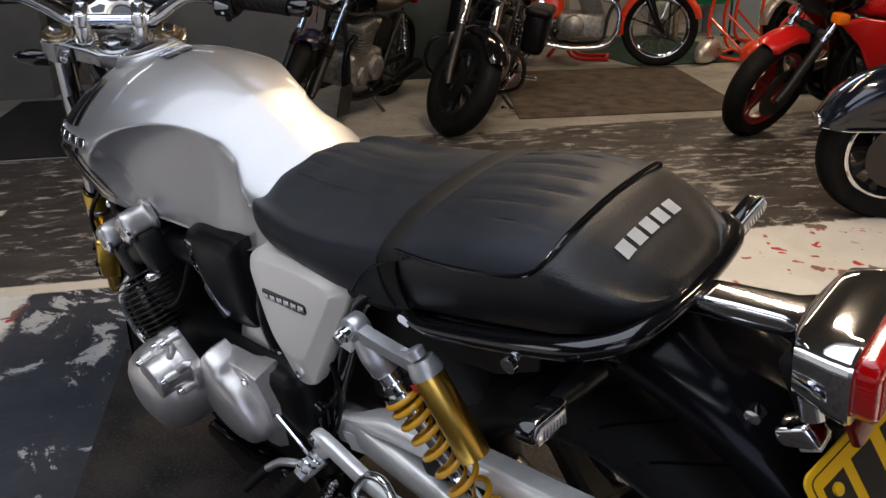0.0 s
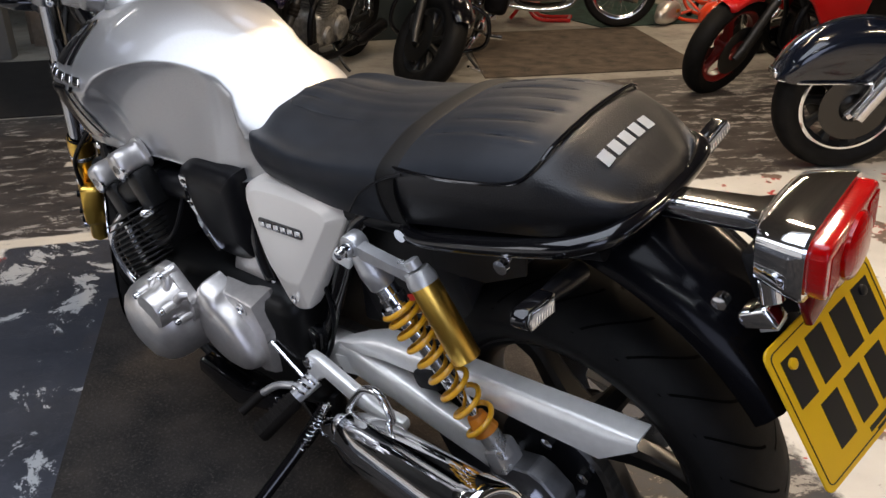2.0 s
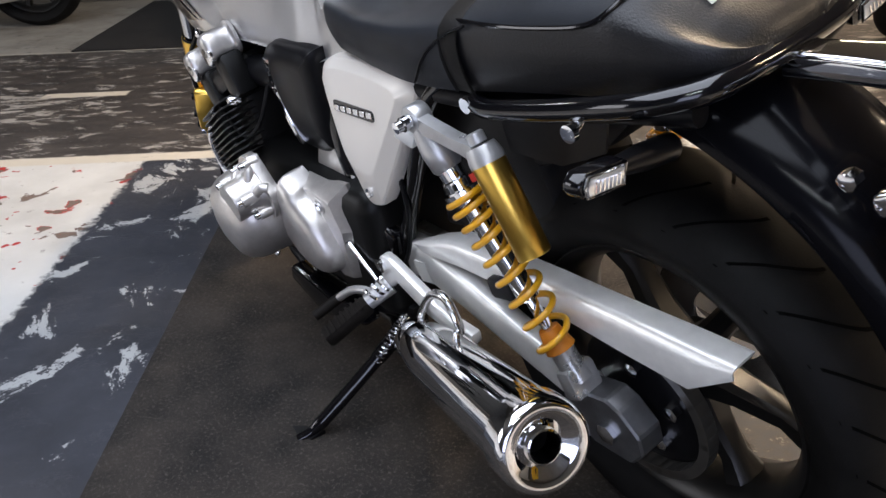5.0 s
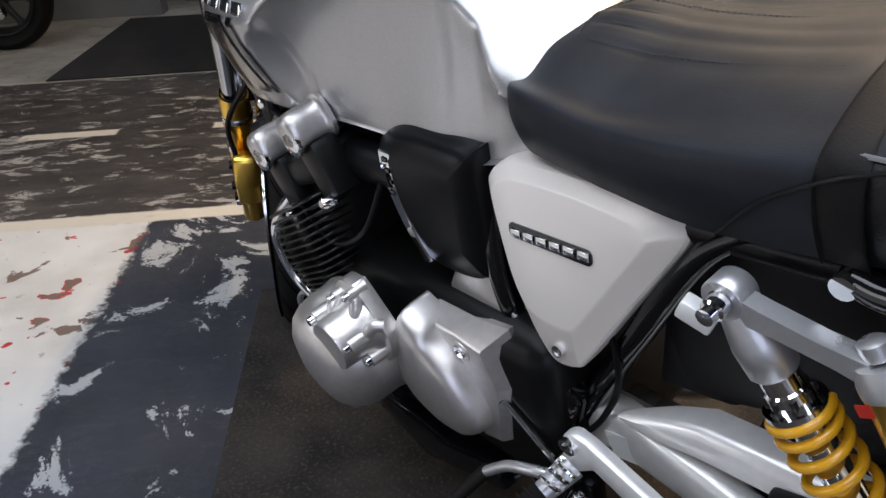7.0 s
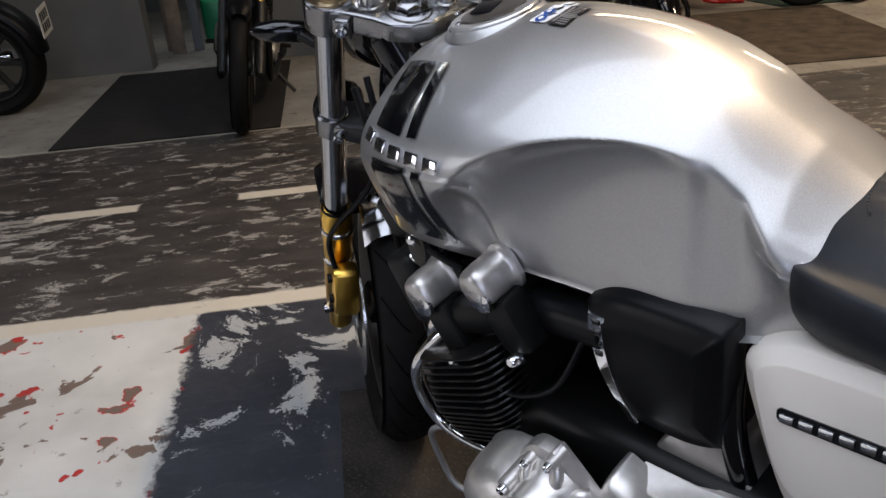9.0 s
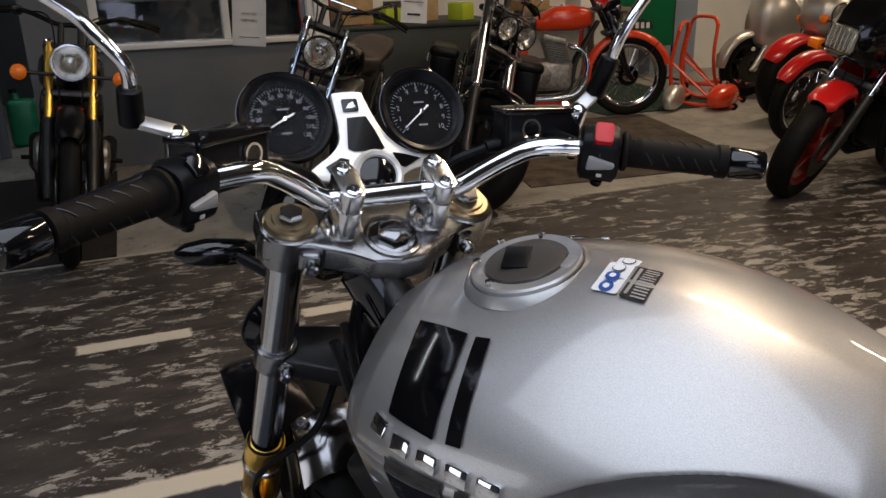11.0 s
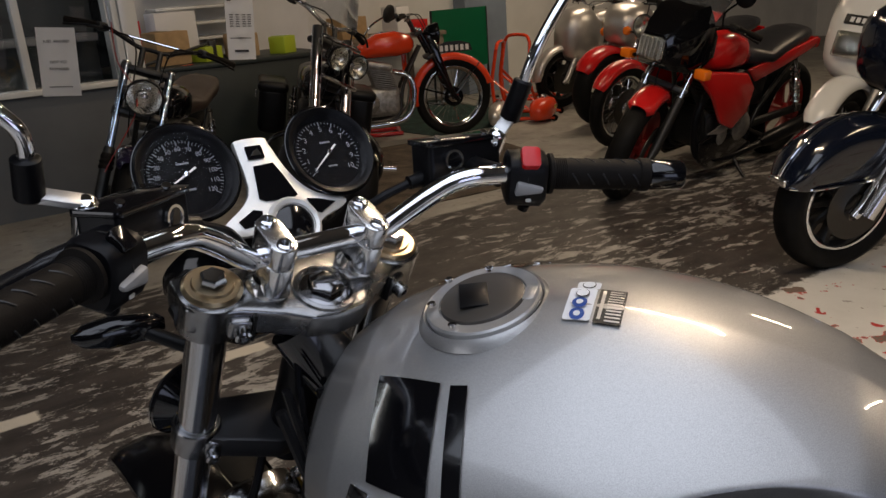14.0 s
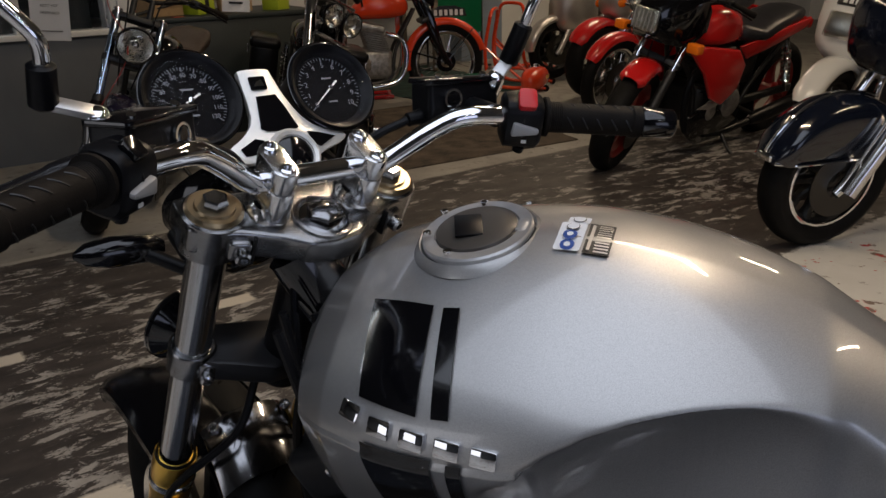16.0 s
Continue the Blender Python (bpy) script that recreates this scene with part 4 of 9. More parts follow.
# rear indicators
for side in SIDES:
    a, b = Vector((-0.082, 0.126, 0.726)), Vector((-0.097, 0.254, 0.762))
    d = (b - a).normalized()
    m = frame_of(d, (0, 0, 1), a)
    flip = Matrix.Diagonal((1, side, 1, 1))
    ind = part("indicator_stem", tube([a - d * 0.03, a + d * 0.02, a + d * 0.068], [0.015, 0.014, 0.009], 14), BLACK_SATIN, bike, "black rear indicator with clear lens")
    ind.data.transform(flip)
    body = plate([(0.05, -0.017), (0.065, -0.021), (0.145, -0.019), (0.158, -0.006), (0.158, 0.006), (0.145, 0.018), (0.06, 0.018), (0.05, 0.012)], 0.03, flip @ m @ pose(0, 0, 0, -90, 0, 0) @ Matrix.Translation((0.029, 0, 0)) @ Matrix.Diagonal((0.67, 0.66, 0.66, 1)) @ Matrix.Translation((0, 0, -0.006)), 0.005)
    part("indicator_body", body, BLACK_GLOSS, ind)
    lensb = plate([(0.072, -0.014), (0.145, -0.013), (0.15, 0), (0.145, 0.012), (0.068, 0.012)], 0.012, flip @ m @ pose(0, 0, 0, -90, 0, 0) @ Matrix.Translation((0.029, 0, 0)) @ Matrix.Diagonal((0.67, 0.66, 0.66, 1)) @ Matrix.Translation((0, 0, 0.02)), 0.003)
    part("indicator_lens", lensb, CLEAR, ind)
    for j in range(7):
        lb = box((0, 0, 0), (0.0025, 0.016, 0.002))
        lb.transform(flip @ m @ pose(0, 0, 0, -90, 0, 0) @ Matrix.Translation((0.029, 0, 0)) @ Matrix.Diagonal((0.67, 0.66, 0.66, 1)) @ Matrix.Translation((0.082 + 0.009 * j, 0, 0.033)))
        part("lens_rib", lb, CHROME, ind)
    rim_ = tube([flip @ m @ pose(0, 0, 0, -90, 0, 0) @ Matrix.Translation((0.029, 0, 0)) @ Matrix.Diagonal((0.67, 0.66, 0.66, 1)) @ Vector((x, y, 0.029)) for x, y in ((0.07, -0.015), (0.146, -0.0145), (0.152, 0), (0.146, 0.0135), (0.066, 0.0135))], 0.0016, 6, True)
    part("lens_rim", rim_, CHROME, ind)

# ---- rear wheel, swingarm, shocks ----
def tyre_profile(radius, width, rim_r):
    h = width / 2
    return [(-h * 0.60, rim_r - 0.004), (-h * 0.78, rim_r + 0.008), (-h * 0.95, rim_r + 0.03), (-h, rim_r + 0.048), (-h * 0.97, radius - 0.042), (-h * 0.84, radius - 0.024), (-h * 0.6, radius - 0.010), (-h * 0.3, radius - 0.0025), (0, radius), (h * 0.3, radius - 0.0025), (h * 0.6, radius - 0.010), (h * 0.84, radius - 0.024), (h * 0.97, radius - 0.042), (h, rim_r + 0.048), (h * 0.95, rim_r + 0.03), (h * 0.78, rim_r + 0.008), (h * 0.60, rim_r - 0.004)]


def strip(points, width_dir, half, depth, bm):
    """A shallow dark band laid on a surface, for tread cuts."""
    vs = [(bm.verts.new(p + w * half), bm.verts.new(p - w * half)) for p, w in zip(points, width_dir)]
    for a, b in zip(vs, vs[1:]):
        bm.faces.new((a[0], a[1], b[1], b[0]))


CUT = material("tread_cut", (0.0015, 0.0015, 0.0015), 0.95, Specular_IOR_Level=0.05)


def road_wheel(parent, centre, axis, radius, width, rim_r, spokes, rim_mat, name="wheel", treads=0, wire=False, twist=0.0, sides=72):
    c, ax = Vector(centre), Vector(axis).normalized()
    w = part(name, lathe([(-0.06, 0.0), (-0.06, 0.022), (-0.045, 0.045), (0.045, 0.045), (0.06, 0.022), (0.06, 0)], c, ax, 24), rim_mat, parent)
    tyre = part("tyre", lathe(tyre_profile(radius, width, rim_r), c, ax, sides, closed=True), RUBBER, w)
    h = width / 2
    rim = [(-h * 0.62, rim_r), (-h * 0.66, rim_r - 0.004), (-h * 0.62, rim_r - 0.012), (-h * 0.3, rim_r - 0.03), (h * 0.3, rim_r - 0.03), (h * 0.62, rim_r - 0.012), (h * 0.66, rim_r - 0.004), (h * 0.62, rim_r)]
    part("rim", lathe(rim, c, ax, sides, closed=True), rim_mat, w)
    u = ax.orthogonal().normalized() if abs(ax.z) > 0.9 else Vector((0, 0, 1)) - ax * ax.z
    u.normalize()
    v = ax.cross(u)
    for k in range(spokes):
        a = 2 * math.pi * k / spokes + twist
        if wire:
            s_ = 1 if k % 2 else -1
            a2 = a + (0.32 if (k // 2) % 2 else -0.32)
            p0 = c + ax * (0.03 * s_) + 0.045 * (math.cos(a) * u + math.sin(a) * v)
            p1 = c + (rim_r - 0.025) * (math.cos(a2) * u + math.sin(a2) * v)
            part("spoke", tube([p0, p1], 0.0017, 5), CHROME, w)
        else:
            dirv = math.cos(a) * u + math.sin(a) * v
            tang = -math.sin(a) * u + math.cos(a) * v
            rings = []
            for rr, hw, ht in ((0.035, 0.03, 0.03), (0.09, 0.019, 0.022), (rim_r * 0.7, 0.016, 0.018), (rim_r - 0.022, 0.024, 0.03)):
                q = c + dirv * rr
                rings.append([q + tang * (hw * x) + ax * (ht * y) for x, y in ((-1, -0.6), (-0.6, -1), (0.6, -1), (1, -0.6), (1, 0.6), (0.6, 1), (-0.6, 1), (-1, 0.6))])
            part("spoke", loft(rings), rim_mat, w)
    for k in range(treads):
        a0 = 2 * math.pi * k / treads
        for s_ in (1, -1):
            bm = bmesh.new()
            pts, wd = [], []
            for i in range(9):
                f = i / 8
                yy = s_ * h * (0.08 + 0.8 * f)
                af = a0 + (0.5 * math.pi / treads if s_ > 0 else 0) + 0.26 * f ** 1.4
                prof = tyre_profile(radius, width, rim_r)[4:13]
                rr = interp([(p[0], p[1]) for p in prof], yy)[0] + 0.0006
                pts.append(c + ax * yy + rr * (math.cos(af) * u + math.sin(af) * v))
                wd.append((-math.sin(af) * u + math.cos(af) * v))
            strip(pts, wd, 0.0026, 0.002, bm)
            part("tread_cut", bm, CUT, tyre, smooth=0)
    return w


DARK_RIM = grained(material("grey_cast_wheel", (0.026, 0.025, 0.024), 0.34, 0.6), 30, 0.1)
rear_wheel = road_wheel(bike, RA, (0, 1, 0), 0.315, 0.182, 0.219, 6, DARK_RIM, "rear_wheel", 26, False, 0.5)
part("sprocket", lathe([(0.0, 0.05), (0.0, 0.098), (0.004, 0.104), (0.008, 0.098), (0.008, 0.05)], RA + Vector((0, 0.085, 0)), (0, 1, 0), 40, closed=True), BLACK_SATIN, rear_wheel)
part("sprocket_hub", lathe([(-0.02, 0.08), (0.012, 0.075), (0.018, 0.05), (0.018, 0)], RA + Vector((0, 0.08, 0)), (0, 1, 0), 32), BLACK_SATIN, rear_wheel)
for j in range(5):
    a = 2 * math.pi * j / 5 + 0.3
    part("sprocket_nut", lathe([(0, 0.011), (0.012, 0.011), (0.014, 0.007), (0.014, 0)], RA + Vector((0.062 * math.cos(a), 0.096, 0.062 * math.sin(a))), (0, 1, 0), 6), CHROME, rear_wheel)
part("brake_disc", lathe([(0, 0.06), (0, 0.125), (0.005, 0.125), (0.005, 0.06)], RA + Vector((0, -0.1, 0)), (0, 1, 0), 40, closed=True), POLISHED, rear_wheel)
# chain: each link a small plate round the sprocket and forward to the engine
links = []
for i in range(26):
    a = radians(80 + 200 * i / 25)
    links.append((RA + Vector((0.110 * math.cos(a), 0.100, 0.110 * math.sin(a))), a + math.pi / 2))
for i in range(1, 24):
    f = i / 24
    links.append((Vector((0.02 + 0.46 * f, 0.089, 0.416 + 0.0 * f)), 0.0))
    links.append((Vector((0.02 + 0.46 * f, 0.089, 0.208 + 0.14 * f)), 0.3))
chain = part("chain", box((0.5, 0.089, 0.37), (0.02, 0.01, 0.02), None, 0.003), BLACK_SATIN, bike, "black drive chain")
CHAIN_MAT = material("oily_chain", (0.34, 0.33, 0.31), 0.28, 0.95)
me_ = None
for p, a in links:
    if me_ is None:
        lk = part("chain_link", plate([(0.0085 * math.cos(t_) + (0.005 if math.cos(t_) > 0 else -0.005), 0.0075 * math.sin(t_)) for t_ in (2 * math.pi * k / 10 for k in range(10))], 0.02, pose(0, 0.010, 0, 90, 0, 0)), CHAIN_MAT, chain)
        me_ = lk.data
    else:
        lk = new("chain_link", me_)
        lk.parent = chain
    lk.matrix_basis = Matrix.Translation(p) @ Matrix.Rotation(-a, 4, "Y")

SWING = grained(material("swingarm_silver", (0.84, 0.83, 0.80), 0.3, 0.4), 50, 0.05)
ADJUSTER = grained(material("grey_cast_adjuster", (0.27, 0.275, 0.29), 0.3, 0.9), 40, 0.15)
for side in SIDES:
    rings = []
    for x, z, hz, yc, hy in ((0.50, 0.365, 0.042, 0.105, 0.022), (0.42, 0.385, 0.036, 0.115, 0.02), (0.30, 0.375, 0.034, 0.125, 0.018), (0.18, 0.35, 0.032, 0.13, 0.017), (0.08, 0.325, 0.032, 0.13, 0.016), (0.0, 0.312, 0.032, 0.13, 0.015)):
        rings.append([(x, side * (yc + hy * math.copysign(abs(math.cos(a)) ** 0.45, math.cos(a))), z + hz * math.copysign(abs(math.sin(a)) ** 0.45, math.sin(a))) for a in (2 * math.pi * k / 20 for k in range(20))])
    arm = part("swingarm", loft(rings), SWING, bike)
    part("chain_adjuster", plate([(0.075, 0.288), (0.082, 0.340), (0.0, 0.362), (-0.022, 0.354), (-0.052, 0.325), (-0.056, 0.296), (-0.034, 0.266), (0.03, 0.262)], 0.042, Matrix(((1, 0, 0, 0), (0, 0, side, 0.118 * side), (0, 1, 0, 0), (0, 0, 0, 1))), 0.003, 1), ADJUSTER, arm, smooth=12)
    part("axle_nut", lathe([(0, 0.016), (0.012, 0.016), (0.015, 0.01), (0.015, 0)], (0, 0.156 * side, 0.305), (0, side, 0), 6), CHROME, arm)
# silver chain guard
rings = []
for t_, zt, zb, ya, yb in ((0.408, 0.437, 0.430, 0.140, 0.134), (0.39, 0.445, 0.423, 0.140, 0.124), (0.35, 0.459, 0.424, 0.137, 0.106), (0.31, 0.469, 0.426, 0.133, 0.094), (0.20, 0.472, 0.428, 0.128, 0.090), (0.12, 0.474, 0.428, 0.125, 0.087), (0.0, 0.476, 0.418, 0.122, 0.084), (-0.10, 0.478, 0.414, 0.120, 0.080), (-0.16, 0.478, 0.462, 0.118, 0.078)):
    h_ = zt - zb
    rings.append([(t_, ya, zb), (t_, ya + 0.002, zt - 0.3 * h_), (t_, ya - 0.1 * (ya - yb), zt - 0.08 * h_), (t_, ya - 0.3 * (ya - yb), zt), (t_, yb, zt - 0.001), (t_, yb, zt - 0.004), (t_, ya - 0.3 * (ya - yb), zt - 0.004), (t_, ya - 0.12 * (ya - yb), zt - 0.08 * h_ - 0.003), (t_, ya - 0.001, zt - 0.32 * h_), (t_, ya - 0.003, zb)])
part("chain_guard", loft(rings), SWING, bike, "silver chain guard")
part("guard_clip", box((0.20, 0.134, 0.436), (0.055, 0.022, 0.034), pose(0, 0, 0, 0, 15, 0), 0.008), BLACK_PLASTIC, bike)
part("warning_label", box((0.40, 0.135, 0.375), (0.07, 0.002, 0.04), pose(0, 0, 0, 0, 15, 0)), WHITE_LINE, bike)


def spring_run(a, b, r, turns, steps=20):
    a, b = Vector(a), Vector(b)
    d = (b - a).normalized()
    u = d.orthogonal().normalized()
    v = d.cross(u)
    n_ = int(turns * steps)
    out = []
    for i in range(n_ + 1):
        f = i / n_
        g = f ** 1.4
        out.append(a + (b - a) * g + r * (math.cos(2 * math.pi * turns * f) * u + math.sin(2 * math.pi * turns * f) * v))
    return out


for side in SIDES:
    T, Bt = Vector((0.236, 0.180, 0.717)), Vector((0.05, 0.152, 0.365))
    fl = Matrix.Diagonal((1, side, 1, 1))
    d = (Bt - T).normalized()
    L_ = (Bt - T).length

    def put(name, bm_, mat, parent, label=""):
        bm_.transform(fl)
        return part(name, bm_, mat, parent, label)

    shock = put("rear_shock", tube([T + d * 0.07, T + d * 0.27], 0.0145, 20), CHROME, bike, "rear shock absorber with yellow spring and gold reservoir")
    put("shock_eye", lathe([(-0.012, 0.0), (-0.012, 0.017), (-0.010, 0.0185), (0.010, 0.0185), (0.012, 0.017), (0.0125, 0.011), (0.008, 0.010), (0.008, 0)], T, (0, 1, 0), 24), ALU, shock)
    put("shock_bolt", lathe([(0.0, 0.010), (0.012, 0.010), (0.014, 0.0075), (0.022, 0.0075), (0.024, 0)], T + Vector((0, 0.012, 0)), (0, 1, 0), 16), CHROME, shock)
    put("shock_head", tube([T + d * 0.014, T + d * 0.03, T + d * 0.042, T + d * 0.046, T + d * 0.07, T + d * 0.074], [0.016, 0.019, 0.021, 0.0215, 0.0205, 0.0175], 28), ALU, shock)
    put("adjuster_ring", tube([T + d * 0.074, T + d * 0.088, T + d * 0.09, T + d * 0.104, T + d * 0.106, T + d * 0.116], [0.0165, 0.0165, 0.0185, 0.0185, 0.0165, 0.0165], 24), CHROME, shock)
    ou = d.orthogonal().normalized()
    for j in range(8):
        put("adjuster_notch", box(T + d * 0.097 + Matrix.Rotation(j * math.pi / 4, 3, d) @ ou * 0.0182, (0.005, 0.005, 0.009), pose(0, 0, 0, 0, 25, 0), 0.001), DARK_RIM, shock)
    put("spring_seat", tube([T + d * 0.104, T + d * 0.110], 0.026, 28), CHROME, shock)
    put("coil_spring", tube(spring_run(T + d * 0.112, T + d * 0.345, 0.0255, 8.6), 0.0045, 10), SPRING, shock)
    put("damper_rod", tube([T + d * 0.25, T + d * 0.36], 0.008, 12), CHROME, shock)
    put("bump_stop", tube([T + d * 0.318, T + d * 0.35], [0.014, 0.021], 20), material("orange_stop", (0.6, 0.2, 0.01), 0.5), shock)
    put("shock_foot", tube([T + d * 0.35, T + d * 0.372, Bt], [0.017, 0.017, 0.02], 16), ALU, shock)
    put("shock_yoke", box(Bt + Vector((0, 0, 0)), (0.03, 0.05, 0.045), pose(0, 0, 0, 0, 25, 0), 0.008), ALU, shock)
    # reservoir on its arm behind the damper
    RT, RB = Vector((0.123, 0.174, 0.694)), Vector((0.060, 0.178, 0.577))
    rd = (RB - RT).normalized()
    put("reservoir_arm", loft([[T + Vector((0, 0.004, 0.0)) + (RT - T) * f + Vector((w_ * 0.6 * cx, 0.0085 * cy, w_ * cx)) for cx, cy in ((-1, -1), (1, -1), (1, 1), (-1, 1))] for f, w_ in ((0.0, 0.014), (0.3, 0.010), (0.7, 0.009), (1.0, 0.012))]), ALU, shock)
    put("reservoir_head", tube([RT - rd * 0.010, RT + rd * 0.004, RT + rd * 0.012], [0.018, 0.022, 0.022], 28), ALU, shock)
    put("reservoir_knob", lathe([(0, 0.011), (0.012, 0.011), (0.014, 0.008), (0.014, 0)], RT - rd * 0.013, -rd, 16), ALU, shock)
    put("reservoir", tube([RT + rd * 0.012, RB - rd * 0.002, RB], [0.0212, 0.0212, 0.0198], 32), GOLD, shock)
    put("reservoir_label", box(RT + rd * 0.028 + Vector((0.012, 0.0188, 0.004)), (0.022, 0.0015, 0.01), pose(0, 0, 0, 0, 28, 0)), material("red_print", (0.45, 0.02, 0.01), 0.5), shock)
    put("cable_plug", box(Vector((0.262, 0.185, 0.688)), (0.032, 0.016, 0.02), pose(0, 0, 0, 0, -25, 10), 0.003), WHITE_GLOSS, shock)

# ---- frame, side covers, airbox ----
for side in SIDES:
    fl = Matrix.Diagonal((1, side, 1, 1))
    part("frame_tube", tube(bent([(0.555, 0.085 * side, 0.735), (0.575, 0.112 * side, 0.675), (0.572, 0.132 * side, 0.57), (0.545, 0.13 * side, 0.44), (0.51, 0.125 * side, 0.32)], 6), 0.0155, 14), BLACK_GLOSS, bike)
    part("frame_tube", tube(bent([(0.25, 0.118 * side, 0.735), (0.30, 0.122 * side, 0.69), (0.37, 0.122 * side, 0.575), (0.47, 0.122 * side, 0.40), (0.51, 0.122 * side, 0.32)], 6), 0.0145, 14), BLACK_GLOSS, bike)
    part("frame_tube", tube(bent([(1.09, 0.03 * side, 0.80), (1.06, 0.10 * side, 0.60), (1.03, 0.13 * side, 0.38), (0.95, 0.14 * side, 0.2), (0.75, 0.14 * side, 0.17), (0.55, 0.13 * side, 0.22)], 6), 0.016, 12), BLACK_SATIN, bike)
    part("frame_gusset", plate([(0.555, 0.46), (0.50, 0.47), (0.455, 0.43), (0.49, 0.33), (0.54, 0.3), (0.575, 0.36)], 0.03, fl @ Matrix(((1, 0, 0, 0), (0, 0, 1, 0.125), (0, 1, 0, 0), (0, 0, 0, 1))), 0.008), BLACK_GLOSS, bike)
    part("pivot_cap", lathe([(-0.02, 0.026), (0.008, 0.026), (0.012, 0.021), (0.010, 0.014), (0.010, 0)], (0.539, 0.162 * side, 0.389), (0, side, 0), 24), CHROME, bike)
    # side cover: a raised field inside sloping borders
    outer = [(0.552, 0.708), (0.535, 0.724), (0.50, 0.734), (0.42, 0.738), (0.33, 0.735), (0.308, 0.722), (0.308, 0.70), (0.36, 0.622), (0.424, 0.522), (0.440, 0.506), (0.462, 0.500), (0.478, 0.506), (0.504, 0.544), (0.525, 0.596), (0.547, 0.662), (0.553, 0.69)]
    inner = [(0.538, 0.700), (0.526, 0.712), (0.498, 0.720), (0.42, 0.722), (0.358, 0.716), (0.342, 0.706), (0.342, 0.698), (0.378, 0.644), (0.426, 0.574), (0.440, 0.563), (0.458, 0.560), (0.474, 0.562), (0.498, 0.572), (0.516, 0.604), (0.533, 0.664), (0.538, 0.688)]
    bm = bmesh.new()
    lay = []
    for share, yy in ((0.0, 0.112), (0.0, 0.1325), (0.05, 0.1375), (0.14, 0.1405), (0.93, 0.1495), (1.0, 0.1505), (1.1, 0.151)):
        pts_ = [(a[0] + (b[0] - a[0]) * share, a[1] + (b[1] - a[1]) * share) for a, b in zip(outer, inner)]
        lay.append([(x, (yy + (0.665 - z) * 0.15) * side, z) for x, z in smooth_outline(pts_, 4)])
    loft(lay, bm)
    cover = part("side_cover", bm, material("silver_side_cover", (0.8, 0.755, 0.69), 0.4, 0.2, 0.2) if side == 1 else bpy.data.materials["silver_side_cover"], bike, "satin silver side cover", smooth=24)
    part("badge", plate(rounded(0.112, 0.017, 0.006), 0.0025, fl @ Matrix(((-0.998, 0.06, 0, 0.457), (0, -0.15, 1, 0.1505), (0.02, 0.989, 0.15, 0.6635), (0, 0, 0, 1)))), BLACK_GLOSS, cover)
    for j in range(6):
        part("badge_block", box((0.503 - 0.0185 * j, 0.1538 * side, 0.6605 + 0.0012 * j), (0.0135, 0.003, 0.0095), pose(0, 0, 0, 8.5 * side, 0, 0), 0.001), CHROME, cover)
    part("cover_screw", lathe([(0, 0.008), (0.006, 0.0075), (0.006, 0.004), (0.003, 0)], (0.457, 0.164 * side, 0.528), (0, side, 0.15), 14), CHROME, cover)
    # airbox cover
    ob_ = [(0.74, 0.695), (0.734, 0.716), (0.69, 0.735), (0.62, 0.738), (0.57, 0.735), (0.56, 0.72), (0.572, 0.575), (0.58, 0.553), (0.62, 0.54), (0.687, 0.542), (0.715, 0.575), (0.735, 0.63)]
    cx, cz = 0.65, 0.65
    lay = []
    for sc, yy in ((1.0, 0.06), (1.0, 0.125), (0.97, 0.14), (0.88, 0.15), (0.6, 0.156)):
        lay.append([(cx + (x - cx) * sc, yy * side, cz + (z - cz) * sc) for x, z in smooth_outline(ob_, 4)])
    airbox = part("airbox_cover", loft(lay), BLACK_SATIN, bike, "satin black airbox cover with chrome trim", smooth=50)
    trim = [(0.716, 0.703), (0.722, 0.672), (0.718, 0.625), (0.706, 0.585), (0.688, 0.55)]
    part("chrome_trim", loft([[Vector((x, 0.150 * side, z)) + Vector((wx * w_, 0.004 * side * h_, 0)) for wx, h_ in ((-1, 0), (-0.8, 1), (0.8, 1), (1, 0))] for (x, z), w_ in zip([(q.x, q.y) for q in bent([(a, b, 0) for a, b in trim], 4)], [0.0135 - 0.0075 * i / 16 for i in range(17)])]), CHROME, airbox)
    for j in range(4):
        part("trim_slot", box((0.718 + 0.001 * j, 0.155 * side, 0.693 - 0.016 * j), (0.01, 0.002, 0.007), None, 0.001), BLACK_GLOSS, airbox)

# ---- engine ----
ENGINE_BLACK = grained(material("engine_black", (0.005, 0.005, 0.005), 0.36, 0.0, Specular_IOR_Level=0.18), 60, 0.15, 0.06, 400)
engine = part("engine", box((0.70, 0, 0.38), (0.46, 0.36, 0.27), None, 0.04, segments=3), ENGINE_BLACK, bike, "black air-cooled four-cylinder engine with silver covers")
part("oil_pan", box((0.75, 0, 0.235), (0.3, 0.22, 0.09), None, 0.03), ENGINE_BLACK, engine)
TILTC = pose(0, 0, 0, 0, 24, 0)
cyl_up = (TILTC.to_3x3() @ Vector((0, 0, 1))).normalized()
cyl_fw = (TILTC.to_3x3() @ Vector((1, 0, 0))).normalized()
HEAD = Vector((0.925, 0, 0.668))
part("cylinder_block", box((0.92, 0, 0.50), (0.14, 0.33, 0.24), None, 0.02), ENGINE_BLACK, engine)
FIN = grained(material("fin_black", (0.009, 0.009, 0.009), 0.28, 0.2), 60, 0.15)
fin_outline = [(x + 0.012, y) for x, y in rounded(0.172, 0.385, 0.035, 4)]
